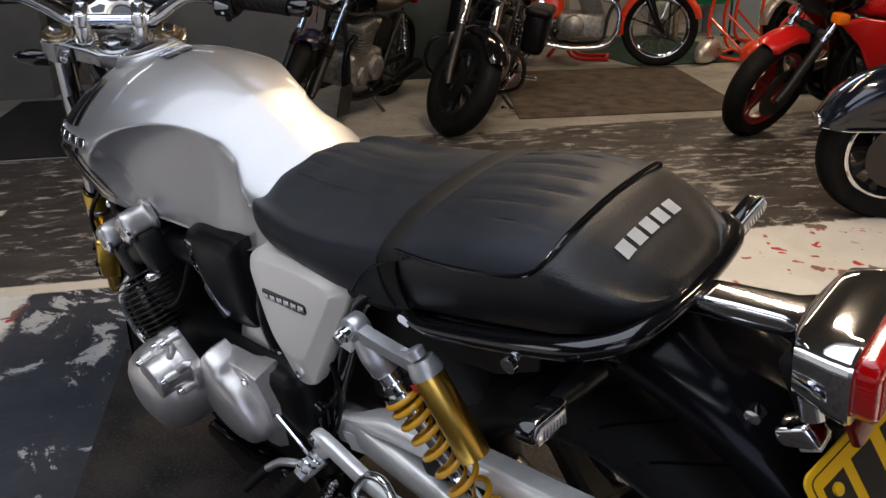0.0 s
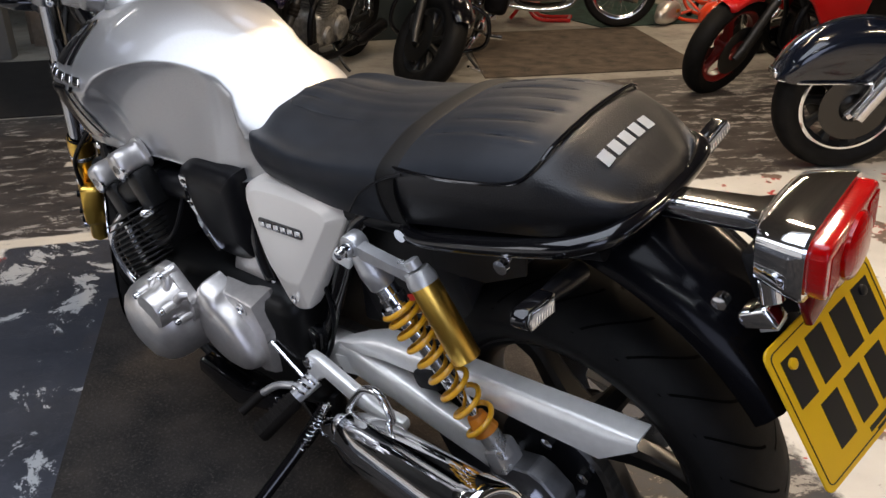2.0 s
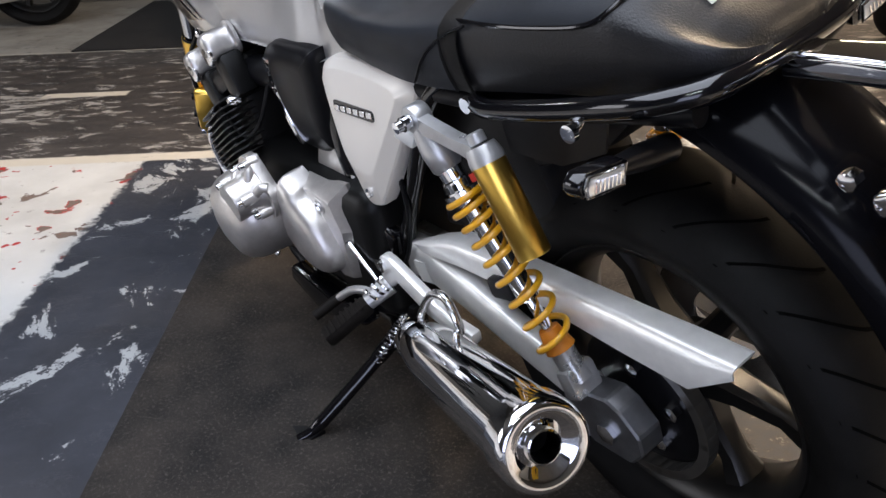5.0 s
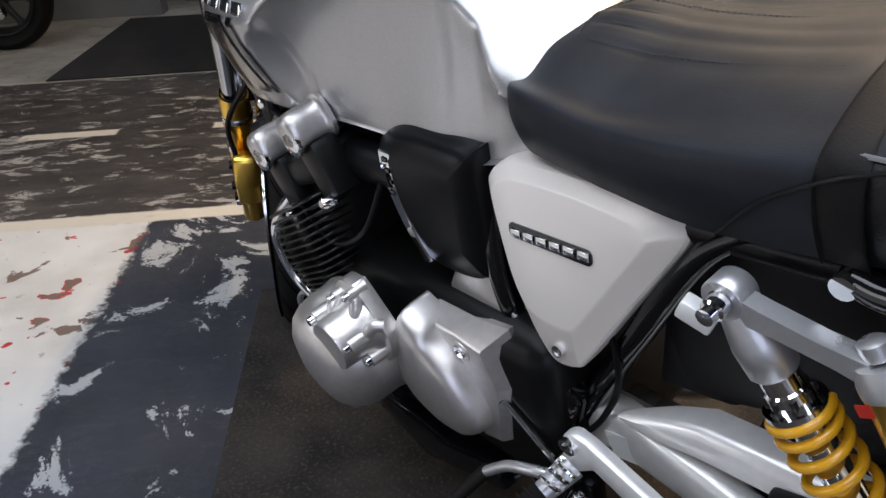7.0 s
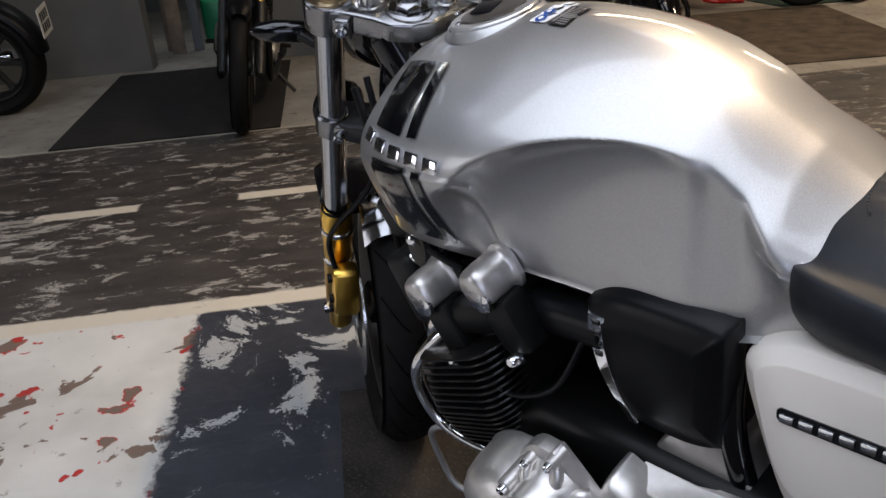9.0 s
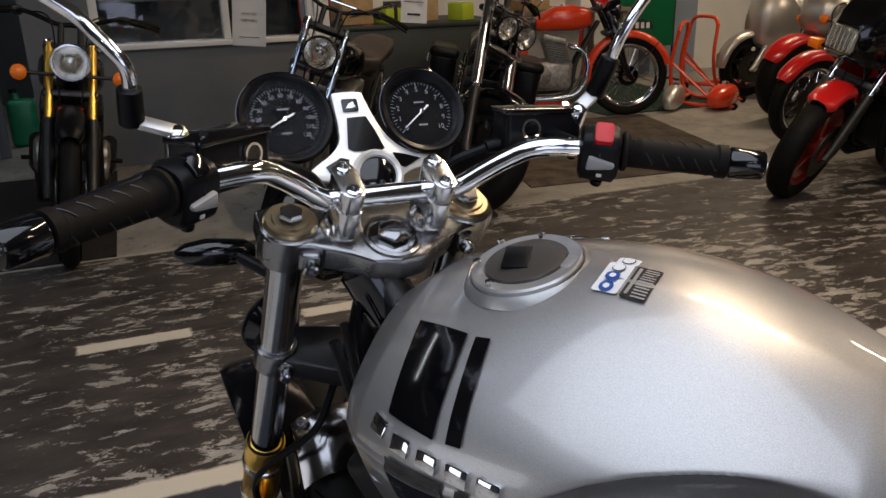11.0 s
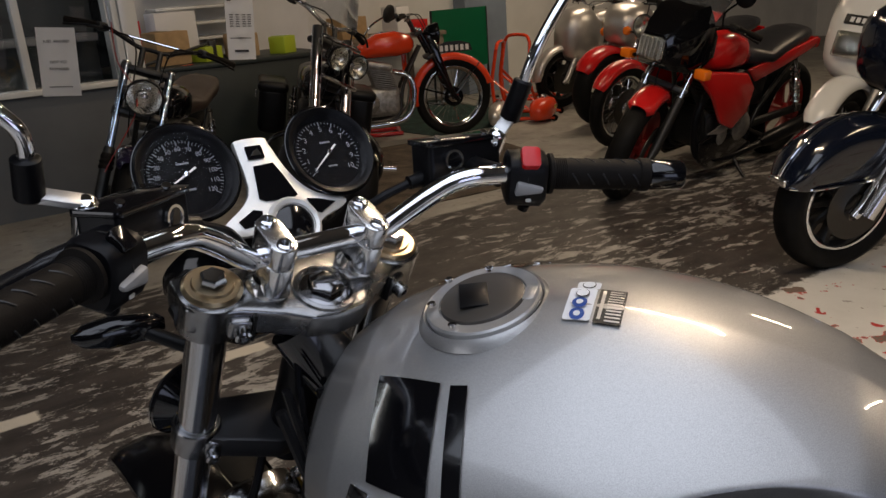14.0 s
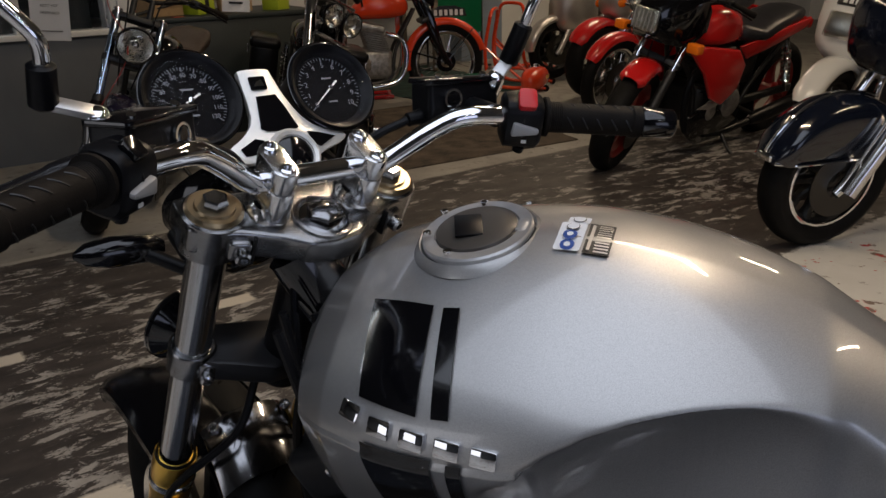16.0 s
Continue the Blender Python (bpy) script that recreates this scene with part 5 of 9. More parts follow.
for j in range(15):
    h = 0.405 + 0.0128 * j
    sc = 1.0 + 0.02 * min(j, 6)
    bm = plate([(x * sc, y * sc) for x, y in fin_outline], 0.0035, Matrix.Translation((0.925, 0, h)) @ pose(0, 0, 0, 0, 27, 0), 0.0008, 1)
    part("cooling_fin", bm, FIN, engine)
part("cylinder_head", box(HEAD - cyl_up * 0.035, (0.17, 0.37, 0.05), TILTC, 0.015), ENGINE_BLACK, engine)
for s_, fx in ((1, 0.066), (-1, -0.066)):
    # the two cam boxes across the engine, rounded, with a bright plug at each end
    base = HEAD + cyl_fw * fx + Vector((-0.010, 0, 0.018))
    def cam_ring(y, sc):
        return [base + Vector((0, y, 0)) + cyl_fw * (0.0265 * sc * math.copysign(abs(math.cos(a)) ** 0.7, math.cos(a))) + cyl_up * (0.006 + 0.030 * sc * math.copysign(abs(math.sin(a)) ** 0.7, math.sin(a))) for a in (2 * math.pi * k / 24 for k in range(24))]

    part("cam_tunnel", loft([cam_ring(y, 0.86) for y in (-0.15, 0.15)]), ENGINE_BLACK, engine, smooth=50)
    cam_box = None
    for side in SIDES:
        cb = part("cam_cover", loft([cam_ring(y * side, sc) for y, sc in ((0.140, 0.8), (0.142, 1.06), (0.149, 1.08), (0.152, 0.95), (0.156, 0.86), (0.176, 0.88), (0.192, 0.84), (0.200, 0.74), (0.204, 0.58))]), ENGINE_SILVER, engine, smooth=50)
        cam_box = cam_box or cb
    for side in SIDES:
        part("cam_plug", lathe([(0, 0.019), (0.005, 0.0185), (0.007, 0.016), (0.007, 0)], base + Vector((0, 0.197 * side, 0)) + cyl_up * -0.008, (0, side, 0), 28), CHROME, cam_box)
        part("cam_block", box(base + Vector((0, 0.17 * side, 0)) + cyl_up * -0.056, (0.052, 0.045, 0.08), TILTC, 0.01), ENGINE_BLACK, engine)
        part("head_bolt", lathe([(0, 0.009), (0.018, 0.0085), (0.022, 0.005), (0.022, 0)], base + Vector((0, 0.188 * side, 0)) + cyl_up * -0.098, (0, side, 0.3), 10), CHROME, engine)
part("valve_cover", box(HEAD + cyl_up * 0.012, (0.09, 0.26, 0.035), TILTC, 0.012), ENGINE_BLACK, engine)
part("cam_centre", box(HEAD + cyl_up * 0.018, (0.14, 0.05, 0.05), TILTC, 0.015), ENGINE_SILVER, engine)
# alternator cover, starter cap
GC = Vector((0.80, 0.0, 0.42))
for side in SIDES:
    fl = Matrix.Diagonal((1, side, 1, 1))
    to_side = fl @ Matrix(((1, 0, 0, 0), (0, 0, 1, 0), (0, 1, 0, 0), (0, 0, 0, 1)))
    gcover = part("alternator_cover" if side == 1 else "clutch_cover", lathe([(0.212, 0.0), (0.212, 0.091), (0.218, 0.0925), (0.224, 0.0905), (0.255, 0.0895), (0.274, 0.086), (0.290, 0.078), (0.301, 0.064), (0.308, 0.042), (0.311, 0)], Vector((GC.x, 0, GC.z)), (0, side, 0), 56), ENGINE_SILVER, engine, smooth=50)
    for j in range(5):
        part("cover_print", box(Vector((0.838 - 0.0135 * j, 0.303 * side, 0.412 - 0.003 * j)), (0.0095, 0.004, 0.0045), pose(0, 0, 0, 0, -14, 0)), WHITE_LINE, gcover)
    # the flange behind the pick-up cap, its waisted body and the flat cap face
    flange = plate(smooth_outline([(0.744, 0.547), (0.735, 0.546), (0.699, 0.498), (0.690, 0.482), (0.694, 0.452), (0.712, 0.432), (0.76, 0.43), (0.80, 0.47), (0.80, 0.51), (0.772, 0.544)], 3), 0.022, to_side @ Matrix.Translation((0, 0, 0.220)), 0.005, 2)
    part("cap_flange", flange, ENGINE_SILVER, gcover, smooth=35)
    part("starter_cap", lathe([(0.226, 0.049), (0.246, 0.047), (0.256, 0.041), (0.270, 0.0375), (0.294, 0.0365), (0.298, 0.0345), (0.2985, 0)], Vector((0.748, 0, 0.480)), (0, side, 0), 40), ENGINE_SILVER, gcover, smooth=32)
    for bx, bz, y1, r_ in ((0.717, 0.487, 0.286, 0.0105), (0.788, 0.502, 0.288, 0.0105), (0.738, 0.538, 0.252, 0.0085), (0.712, 0.452, 0.266, 0.0095), (0.775, 0.522, 0.256, 0.0085)):
        q = Vector((bx, 0, bz))
        part("cap_lug", lathe([(0.226, r_ + 0.002), (y1 - 0.012, r_ + 0.0005), (y1, r_), (y1 + 0.001, 0)], q, (0, side, 0), 18), ENGINE_SILVER, gcover)
        part("lug_bolt", lathe([(y1 + 0.0005, 0.0068), (y1 + 0.008, 0.0066), (y1 + 0.009, 0.0055), (y1 + 0.009, 0.0034), (y1 + 0.005, 0.0034), (y1 + 0.005, 0)], q, (0, side, 0), 12), CHROME, gcover)
    # webs that run from the flange to the dome
    for pts_, r_ in ((((0.718, 0.262, 0.485), (0.706, 0.248, 0.500), (0.698, 0.238, 0.498)), 0.009), (((0.732, 0.258, 0.505), (0.732, 0.25, 0.522), (0.738, 0.242, 0.535)), 0.009), (((0.766, 0.27, 0.502), (0.772, 0.262, 0.514), (0.776, 0.25, 0.522)), 0.008), (((0.79, 0.275, 0.50), (0.80, 0.272, 0.492), (0.812, 0.268, 0.485)), 0.009)):
        web = tube(bent(list(pts_), 5), r_, 12)
        web.transform(fl)
        part("cover_web", web, ENGINE_SILVER, gcover, smooth=60)
    part("cover_foot", box((0.715, 0.205 * side, 0.40), (0.03, 0.05, 0.05), pose(0, 0, 0, 0, 25, 0), 0.01), ENGINE_SILVER, gcover)
    # sprocket cover: a domed front field, a lower flat field behind it and a recessed crown
    field = [(0.566, 0.488), (0.61, 0.495), (0.665, 0.492), (0.69, 0.40), (0.66, 0.34), (0.60, 0.318), (0.568, 0.326), (0.562, 0.36), (0.550, 0.43)]
    border = [(0.538, 0.517), (0.60, 0.506), (0.668, 0.505), (0.70, 0.40), (0.664, 0.33), (0.60, 0.308), (0.558, 0.318), (0.549, 0.36), (0.527, 0.43)]
    sc_ = part("sprocket_cover", loft([[(x, yy * side, z) for x, z in pts_] for pts_, yy in ((border, 0.158), (border, 0.165), (field, 0.192), ([(0.62 + (x - 0.62) * 0.97, 0.39 + (z - 0.39) * 0.97) for x, z in field], 0.1945))]), ENGINE_SILVER, engine, smooth=18)
    dome = [(0.6905, 0.509), (0.672, 0.508), (0.652, 0.494), (0.640, 0.476), (0.606, 0.445), (0.580, 0.392), (0.578, 0.362), (0.596, 0.338), (0.64, 0.334), (0.688, 0.352), (0.714, 0.378), (0.719, 0.40), (0.712, 0.45)]
    lay = []
    for sc, yy in ((1.0, 0.168), (1.0, 0.198), (0.985, 0.210), (0.945, 0.220), (0.88, 0.227), (0.75, 0.232), (0.4, 0.235)):
        lay.append([(0.672 + (x - 0.672) * sc, yy * side, 0.40 + (z - 0.40) * sc) for x, z in smooth_outline(dome, 4)])
    part("cover_dome", loft(lay), ENGINE_SILVER, sc_, smooth=45)
    crown = [(0.665, 0.49), (0.655, 0.535), (0.63, 0.560), (0.595, 0.568), (0.565, 0.562), (0.556, 0.53), (0.548, 0.49)]
    part("cover_crown", plate(smooth_outline(crown, 3), 0.075, to_side @ Matrix.Translation((0, 0, 0.07)), 0.012, 3), ENGINE_SILVER, sc_)
    part("bolt_well", lathe([(0, 0.0165), (0.003, 0.0155), (0.0032, 0.0125), (-0.001, 0.0115), (-0.001, 0)], (0.606, 0.1925 * side, 0.468), (0, side, 0), 24), ENGINE_SILVER, sc_)
    part("cover_bolt", lathe([(0, 0.0095), (0.006, 0.009), (0.007, 0.007), (0.003, 0.0055), (0.003, 0)], (0.606, 0.1915 * side, 0.468), (0, side, 0), 16), CHROME, sc_)
    part("cover_bolt", lathe([(0, 0.009), (0.003, 0.009), (0.003, 0.006), (0.0, 0.006), (0.0, 0)], (0.700, 0.2245 * side, 0.40), (0.2, side, 0), 16), ENGINE_SILVER, sc_)
# carburettor boots and dark fill between head and airbox
for y in (-0.13, -0.045, 0.045, 0.13):
    part("throttle_body", tube([(0.83, y, 0.655), (0.72, y, 0.665)], 0.028, 16), BLACK_SATIN, engine)
    part("exhaust_header", tube(bent([(0.93, y, 0.60), (1.01, y * 1.05, 0.575), (1.05, y * 1.08, 0.50), (1.035, y * 1.05, 0.36), (0.97, y, 0.22), (0.82, y * 0.8, 0.15), (0.6, y * 0.9, 0.16)], 8), 0.0185, 14), CHROME, bike)
part("under_tray", plate([(0.60, 0.19), (0.80, 0.12), (0.92, 0.17), (0.9, 0.21), (0.75, 0.19), (0.62, 0.23)], 0.04, Matrix(((1, 0, 0, 0), (0, 0, 1, 0.15), (0, 1, 0, 0), (0, 0, 0, 1))), 0.008), BLACK_GLOSS, bike)
part("oil_cooler", box((1.09, 0, 0.55), (0.03, 0.24, 0.1), None, 0.004), BLACK_SATIN, bike)
for j in range(10):
    part("cooler_fin", box((1.106, 0, 0.508 + 0.0094 * j), (0.006, 0.22, 0.002)), ALU, bike)
part("engine_guard", tube(bent([(1.02, 0.185, 0.375), (1.051, 0.19, 0.362), (1.082, 0.19, 0.325), (1.077, 0.19, 0.259), (1.055, 0.19, 0.214), (1.0, 0.17, 0.19)], 6), 0.0055, 8), ALU, bike)
part("horn", lathe([(0, 0.03), (0.02, 0.036), (0.026, 0.03), (0.028, 0)], (1.02, 0.12, 0.69), (0.3, 1, 0.2), 20), BLACK_SATIN, bike)
for k, pts_ in enumerate((((1.08, 0.05, 0.80), (1.02, 0.12, 0.74), (0.95, 0.14, 0.72), (0.88, 0.13, 0.72)), ((0.90, 0.2, 0.60), (0.86, 0.19, 0.54), (0.78, 0.18, 0.58), (0.74, 0.15, 0.66)), ((0.42, 0.128, 0.60), (0.40, 0.14, 0.5), (0.43, 0.14, 0.42), (0.47, 0.14, 0.36)))):
    part("cable", tube(bent(pts_, 8), 0.004, 8), BLACK_SATIN, bike)

# ---- exhausts, footrests, stand ----
for side in SIDES:
    fl = Matrix.Diagonal((1, side, 1, 1))
    A, Z = Vector((0.335, 0.222, 0.325)), Vector((-0.068, 0.311, 0.456))
    d = (Z - A).normalized()
    L_ = (Z - A).length
    sil = lathe([(0.0, 0.026), (0.008, 0.034), (0.03, 0.040), (0.12, 0.049), (L_ - 0.045, 0.051), (L_ - 0.04, 0.056), (L_ - 0.012, 0.056), (L_ - 0.004, 0.0545), (L_, 0.051), (L_ + 0.001, 0.046), (L_ - 0.003, 0.035), (L_ - 0.010, 0.027), (L_ - 0.012, 0.0215), (L_ - 0.004, 0.0205), (L_ - 0.003, 0.0185), (L_ - 0.03, 0.016)], A, d, 48)
    sil.transform(fl)
    muffler = part("muffler", sil, CHROME, bike, "chrome muffler")
    bore = lathe([(0, 0.0168), (-0.06, 0.0168), (-0.06, 0)], Z - d * 0.025, d, 24)
    bore.transform(fl)
    part("tail_bore", bore, INK, muffler)
    band = lathe([(0, 0.032), (-0.004, 0.036), (0.008, 0.038), (0.02, 0.0375), (0.022, 0.034)], A, d, 32)
    band.transform(fl)
    part("muffler_clamp", band, CHROME, muffler)
    sh = loft([[A + d * (0.16 + 0.16 * f) + Vector((0, w_ * math.cos(a) * 0.012, 0.0)) + Vector((0, -0.012, 0.0455)) * 1.0 + Vector((0, 0, 0.003 * math.sin(a))) for a in (2 * math.pi * k / 10 for k in range(10))] for f, w_ in ((0, 0.1), (0.15, 0.8), (0.5, 1), (0.85, 0.8), (1, 0.1))])
    sh.transform(fl)
    part("muffler_slot", sh, CHROME, muffler)
    pipe = tube(bent([(0.6, 0.12 * side, 0.16), (0.5, 0.16 * side, 0.18), (0.42, 0.2 * side, 0.26), (0.335, 0.222 * side, 0.325)], 8), [0.022 + 0.004 * i / 24 for i in range(25)], 18)
    part("exhaust_pipe", pipe, CHROME, bike)
    # silver footrest carrier
    carrier = plate([(0.452, 0.418), (0.437, 0.43), (0.415, 0.428), (0.33, 0.392), (0.27, 0.372), (0.225, 0.372), (0.225, 0.35), (0.27, 0.34), (0.34, 0.352), (0.41, 0.385), (0.44, 0.36), (0.46, 0.372)], 0.02, fl @ Matrix(((1, 0, 0, 0), (0, 0, 1, 0.172), (0, 1, 0, 0), (0, 0, 0, 1))), 0.006)
    foot = part("footrest_carrier", carrier, SWING, bike, "silver footrest carrier")
    part("carrier_bolt", lathe([(0, 0.012), (0.006, 0.012), (0.006, 0.006), (0.002, 0)], (0.44, 0.192 * side, 0.41), (0, side, 0), 16), CHROME, foot)
    knuck = tube([(0.45, 0.185 * side, 0.362), (0.462, 0.228 * side, 0.345)], [0.018, 0.014], 14)
    part("footrest_knuckle", knuck, ALU, foot)
    part("knuckle_spring", tube(spring_run((0.445, 0.195 * side, 0.372), (0.455, 0.225 * side, 0.36), 0.012, 3), 0.003, 6), CHROME, foot)
    peg = frame_of((0.02, 0.09 * side, -0.03), (0, 0, 1), (0.462, 0.228 * side, 0.342))
    pegb = loft([[peg @ Vector((x, hy * cx, hz * cz)) for cx, cz in ((-1, -0.6), (-0.8, -1), (0.8, -1), (1, -0.6), (1, 0.6), (0.8, 1), (-0.8, 1), (-1, 0.6))] for x, hy, hz in ((0, 0.014, 0.01), (0.004, 0.016, 0.012), (0.085, 0.018, 0.012), (0.09, 0.015, 0.009))])
    rub = part("footrest_rubber", pegb, GRIP, foot)
    for j in range(7):
        part("rubber_rib", box((0, 0, 0), (0.004, 0.034, 0.004), None, 0.001), GRIP, rub).matrix_basis = peg @ Matrix.Translation((0.012 + 0.011 * j, 0, 0.0125))
    # folded pillion footrest: an open silver loop
    loop = [Vector((x, 0.2, z)) for x, z in ((0.355, 0.335), (0.30, 0.415), (0.262, 0.435), (0.246, 0.42), (0.238, 0.375), (0.28, 0.33), (0.33, 0.31))]
    lb = tube(bent([(q.x, q.y * side, q.z) for q in loop], 5, True), 0.007, 10, True)
    part("pillion_footrest", lb, POLISHED, foot)
    part("pillion_bolt", lathe([(0, 0.009), (0.02, 0.009), (0.022, 0)], (0.34, 0.2 * side, 0.315), (0, side, 0), 12), CHROME, foot)
# gear lever
gear = part("gear_lever", tube(bent([(0.445, 0.2, 0.352), (0.49, 0.215, 0.35), (0.53, 0.222, 0.335), (0.565, 0.235, 0.31)], 5), [0.009, 0.008] + [0.0075] * 14, 10), ALU, bike, "silver gear lever")
part("lever_rubber", tube([(0.565, 0.228, 0.310), (0.576, 0.285, 0.296)], 0.0095, 14), GRIP, gear)
part("linkage", tube([(0.465, 0.19, 0.345), (0.56, 0.185, 0.41)], 0.0045, 8), CHROME, gear)
part("linkage_boot", tube([(0.555, 0.186, 0.405), (0.575, 0.185, 0.42)], 0.008, 8), BLACK_SATIN, gear)
# side stand, down
stand = part("side_stand", tube(bent([(0.50, 0.14, 0.24), (0.505, 0.2, 0.205), (0.522, 0.30, 0.15), (0.54, 0.375, 0.108), (0.552, 0.405, 0.098)], 6), [0.016] * 8 + [0.013] * 10 + [0.010] * 7, 14), BLACK_GLOSS, bike, "black side stand, folded out")
part("stand_foot", loft([[Vector((0.545, 0.385, 0.102)) + Vector((0.055 * t_ + 0.0 , 0.03 * t_, -0.003)) + Vector((0.0, w_ * cx, h_ * cz)) for cx, cz in ((-1, -1), (1, -1), (1, 1), (-1, 1))] for t_, w_, h_ in ((-0.3, 0.014, 0.004), (0.4, 0.016, 0.004), (1.0, 0.008, 0.003))]), BLACK_SATIN, stand)
part("stand_bracket", box((0.49, 0.14, 0.245), (0.06, 0.03, 0.07), None, 0.008), BLACK_SATIN, stand)
part("stand_spring", tube(spring_run((0.47, 0.165, 0.27), (0.505, 0.235, 0.185), 0.007, 14, 10), 0.0018, 5), CHROME, stand)
part("centre_arm", tube(bent([(0.455, 0.18, 0.19), (0.40, 0.2, 0.185), (0.345, 0.21, 0.205), (0.32, 0.2, 0.24)], 6), 0.012, 12), BLACK_GLOSS, stand)

# ---- front end, turned to the right on the steering head: u forward, v left, w up the fork ----
RAKE, STEER = 25.0, 34.5
cr, sn, cd, sd = math.cos(radians(RAKE)), math.sin(radians(RAKE)), math.cos(radians(STEER)), math.sin(radians(STEER))
AX, LX = Vector((-sn, 0, cr)), Vector((cr * sd, cd, sn * sd))
FX = LX.cross(AX)
FRONT = Matrix((FX, LX, AX)).transposed().to_4x4()
FRONT.translation = Vector((1.1405, -0.030, 0.973)) + FX * 0.010 - LX * 0.008 - AX * 0.004


def fpart(name, bm_, mat, parent, label="", smooth=40):
    bm_.transform(FRONT)
    return part(name, bm_, mat, parent, label, smooth)


STEEL = material("fork_steel", (0.55, 0.56, 0.58), 0.16, 1.0)
fork = fpart("steering_stem", tube([(-0.035, 0, -0.26), (-0.035, 0, 0.0)], 0.028, 20), BLACK_SATIN, bike, "front fork with alloy yokes, turned to the right")
AXW = -0.742
for side in SIDES:
    v = 0.1065 * side
    ft = fpart("fork_tube", tube([(0, v, -0.005), (0, v, -0.44)], 0.0215, 28), STEEL, fork)
    fpart("fork_cap", lathe([(0.0, 0.03), (0.008, 0.03), (0.011, 0.027), (0.011, 0.021), (0.014, 0.02), (0.014, 0)], (0, v, 0.0), (0, 0, 1), 32), material("cap_bronze", (0.42, 0.33, 0.21), 0.28, 1.0) if side == 1 else bpy.data.materials["cap_bronze"], ft)
    fpart("cap_nut", lathe([(0.012, 0.0135), (0.021, 0.0135), (0.024, 0.011), (0.024, 0)], (0, v, 0.0), (0, 0, 1), 6), STEEL, ft)
    sl = fpart("fork_slider", lathe([(0.0, 0.0215), (0.0, 0.028), (-0.012, 0.0295), (-0.075, 0.0295), (-0.08, 0.028), (-0.30, 0.028), (-0.31, 0.024), (-0.36, 0.024), (-0.37, 0)], (0, v, -0.43), (0, 0, 1), 32), GOLD, fork)
    fpart("slider_band", lathe([(0.0, 0.0285), (0.003, 0.0315), (0.012, 0.0315), (0.015, 0.0285)], (0, v, -0.49), (0, 0, 1), 28), POLISHED, sl)
    fpart("slider_band", lathe([(0.0, 0.0285), (0.003, 0.0305), (0.012, 0.0305), (0.015, 0.0285)], (0, v, -0.575), (0, 0, 1), 28), POLISHED, sl)
    fpart("dust_seal", lathe([(0.0, 0.0225), (0.008, 0.026), (0.0, 0.0275)], (0, v, -0.431), (0, 0, 1), 28), BLACK_SATIN, sl)
    # caliper behind the leg
    cal = fpart("brake_caliper", plate([(-0.03, -0.55), (-0.065, -0.545), (-0.085, -0.60), (-0.085, -0.66), (-0.05, -0.69), (-0.028, -0.66)], 0.05, Matrix(((1, 0, 0, 0), (0, 0, 1, 0.075 if side == 1 else -0.125), (0, 1, 0, 0), (0, 0, 0, 1))), 0.01), GOLD, sl, "gold brake caliper")
    for q in ((-0.05, -0.575), (-0.065, -0.62), (-0.055, -0.665)):
        fpart("caliper_bolt", lathe([(0, 0.009), (0.008, 0.009), (0.008, 0.004), (0.004, 0)], (q[0], 0.125 * side, q[1]), (0, side, 0), 12), BLACK_SATIN, cal)
    fpart("brake_hose", tube(bent([(-0.05, 0.115 * side, -0.56), (-0.03, 0.125 * side, -0.5), (-0.035, 0.11 * side, -0.44), (-0.06, 0.06 * side, -0.33), (-0.03, 0.03 * side, -0.27)], 8), 0.0055, 8), BLACK_SATIN, fork)
# upper yoke
DARK_STEEL = material("dark_plated_steel", (0.3, 0.3, 0.31), 0.14, 1.0)
YOKE_ALLOY = grained(material("cast_yoke_alloy", (0.27, 0.27, 0.275), 0.26, 1.0), 70, 0.08, 0.06, 500, (0.18, 0.3))
yo = [(0.030, 0.140), (0.034, 0.107), (0.026, 0.08), (0.022, 0.03), (0.022, -0.03), (0.026, -0.08), (0.034, -0.107), (0.030, -0.140), (-0.018, -0.140), (-0.033, -0.116), (-0.037, -0.092), (-0.056, -0.052), (-0.072, -0.03), (-0.076, 0), (-0.072, 0.03), (-0.056, 0.052), (-0.037, 0.092), (-0.033, 0.116), (-0.018, 0.140)]
yoke = fpart("upper_yoke", plate(yo, 0.034, Matrix.Translation((0, 0, -0.030)), 0.006, 3), YOKE_ALLOY, fork, "cast alloy upper yoke")
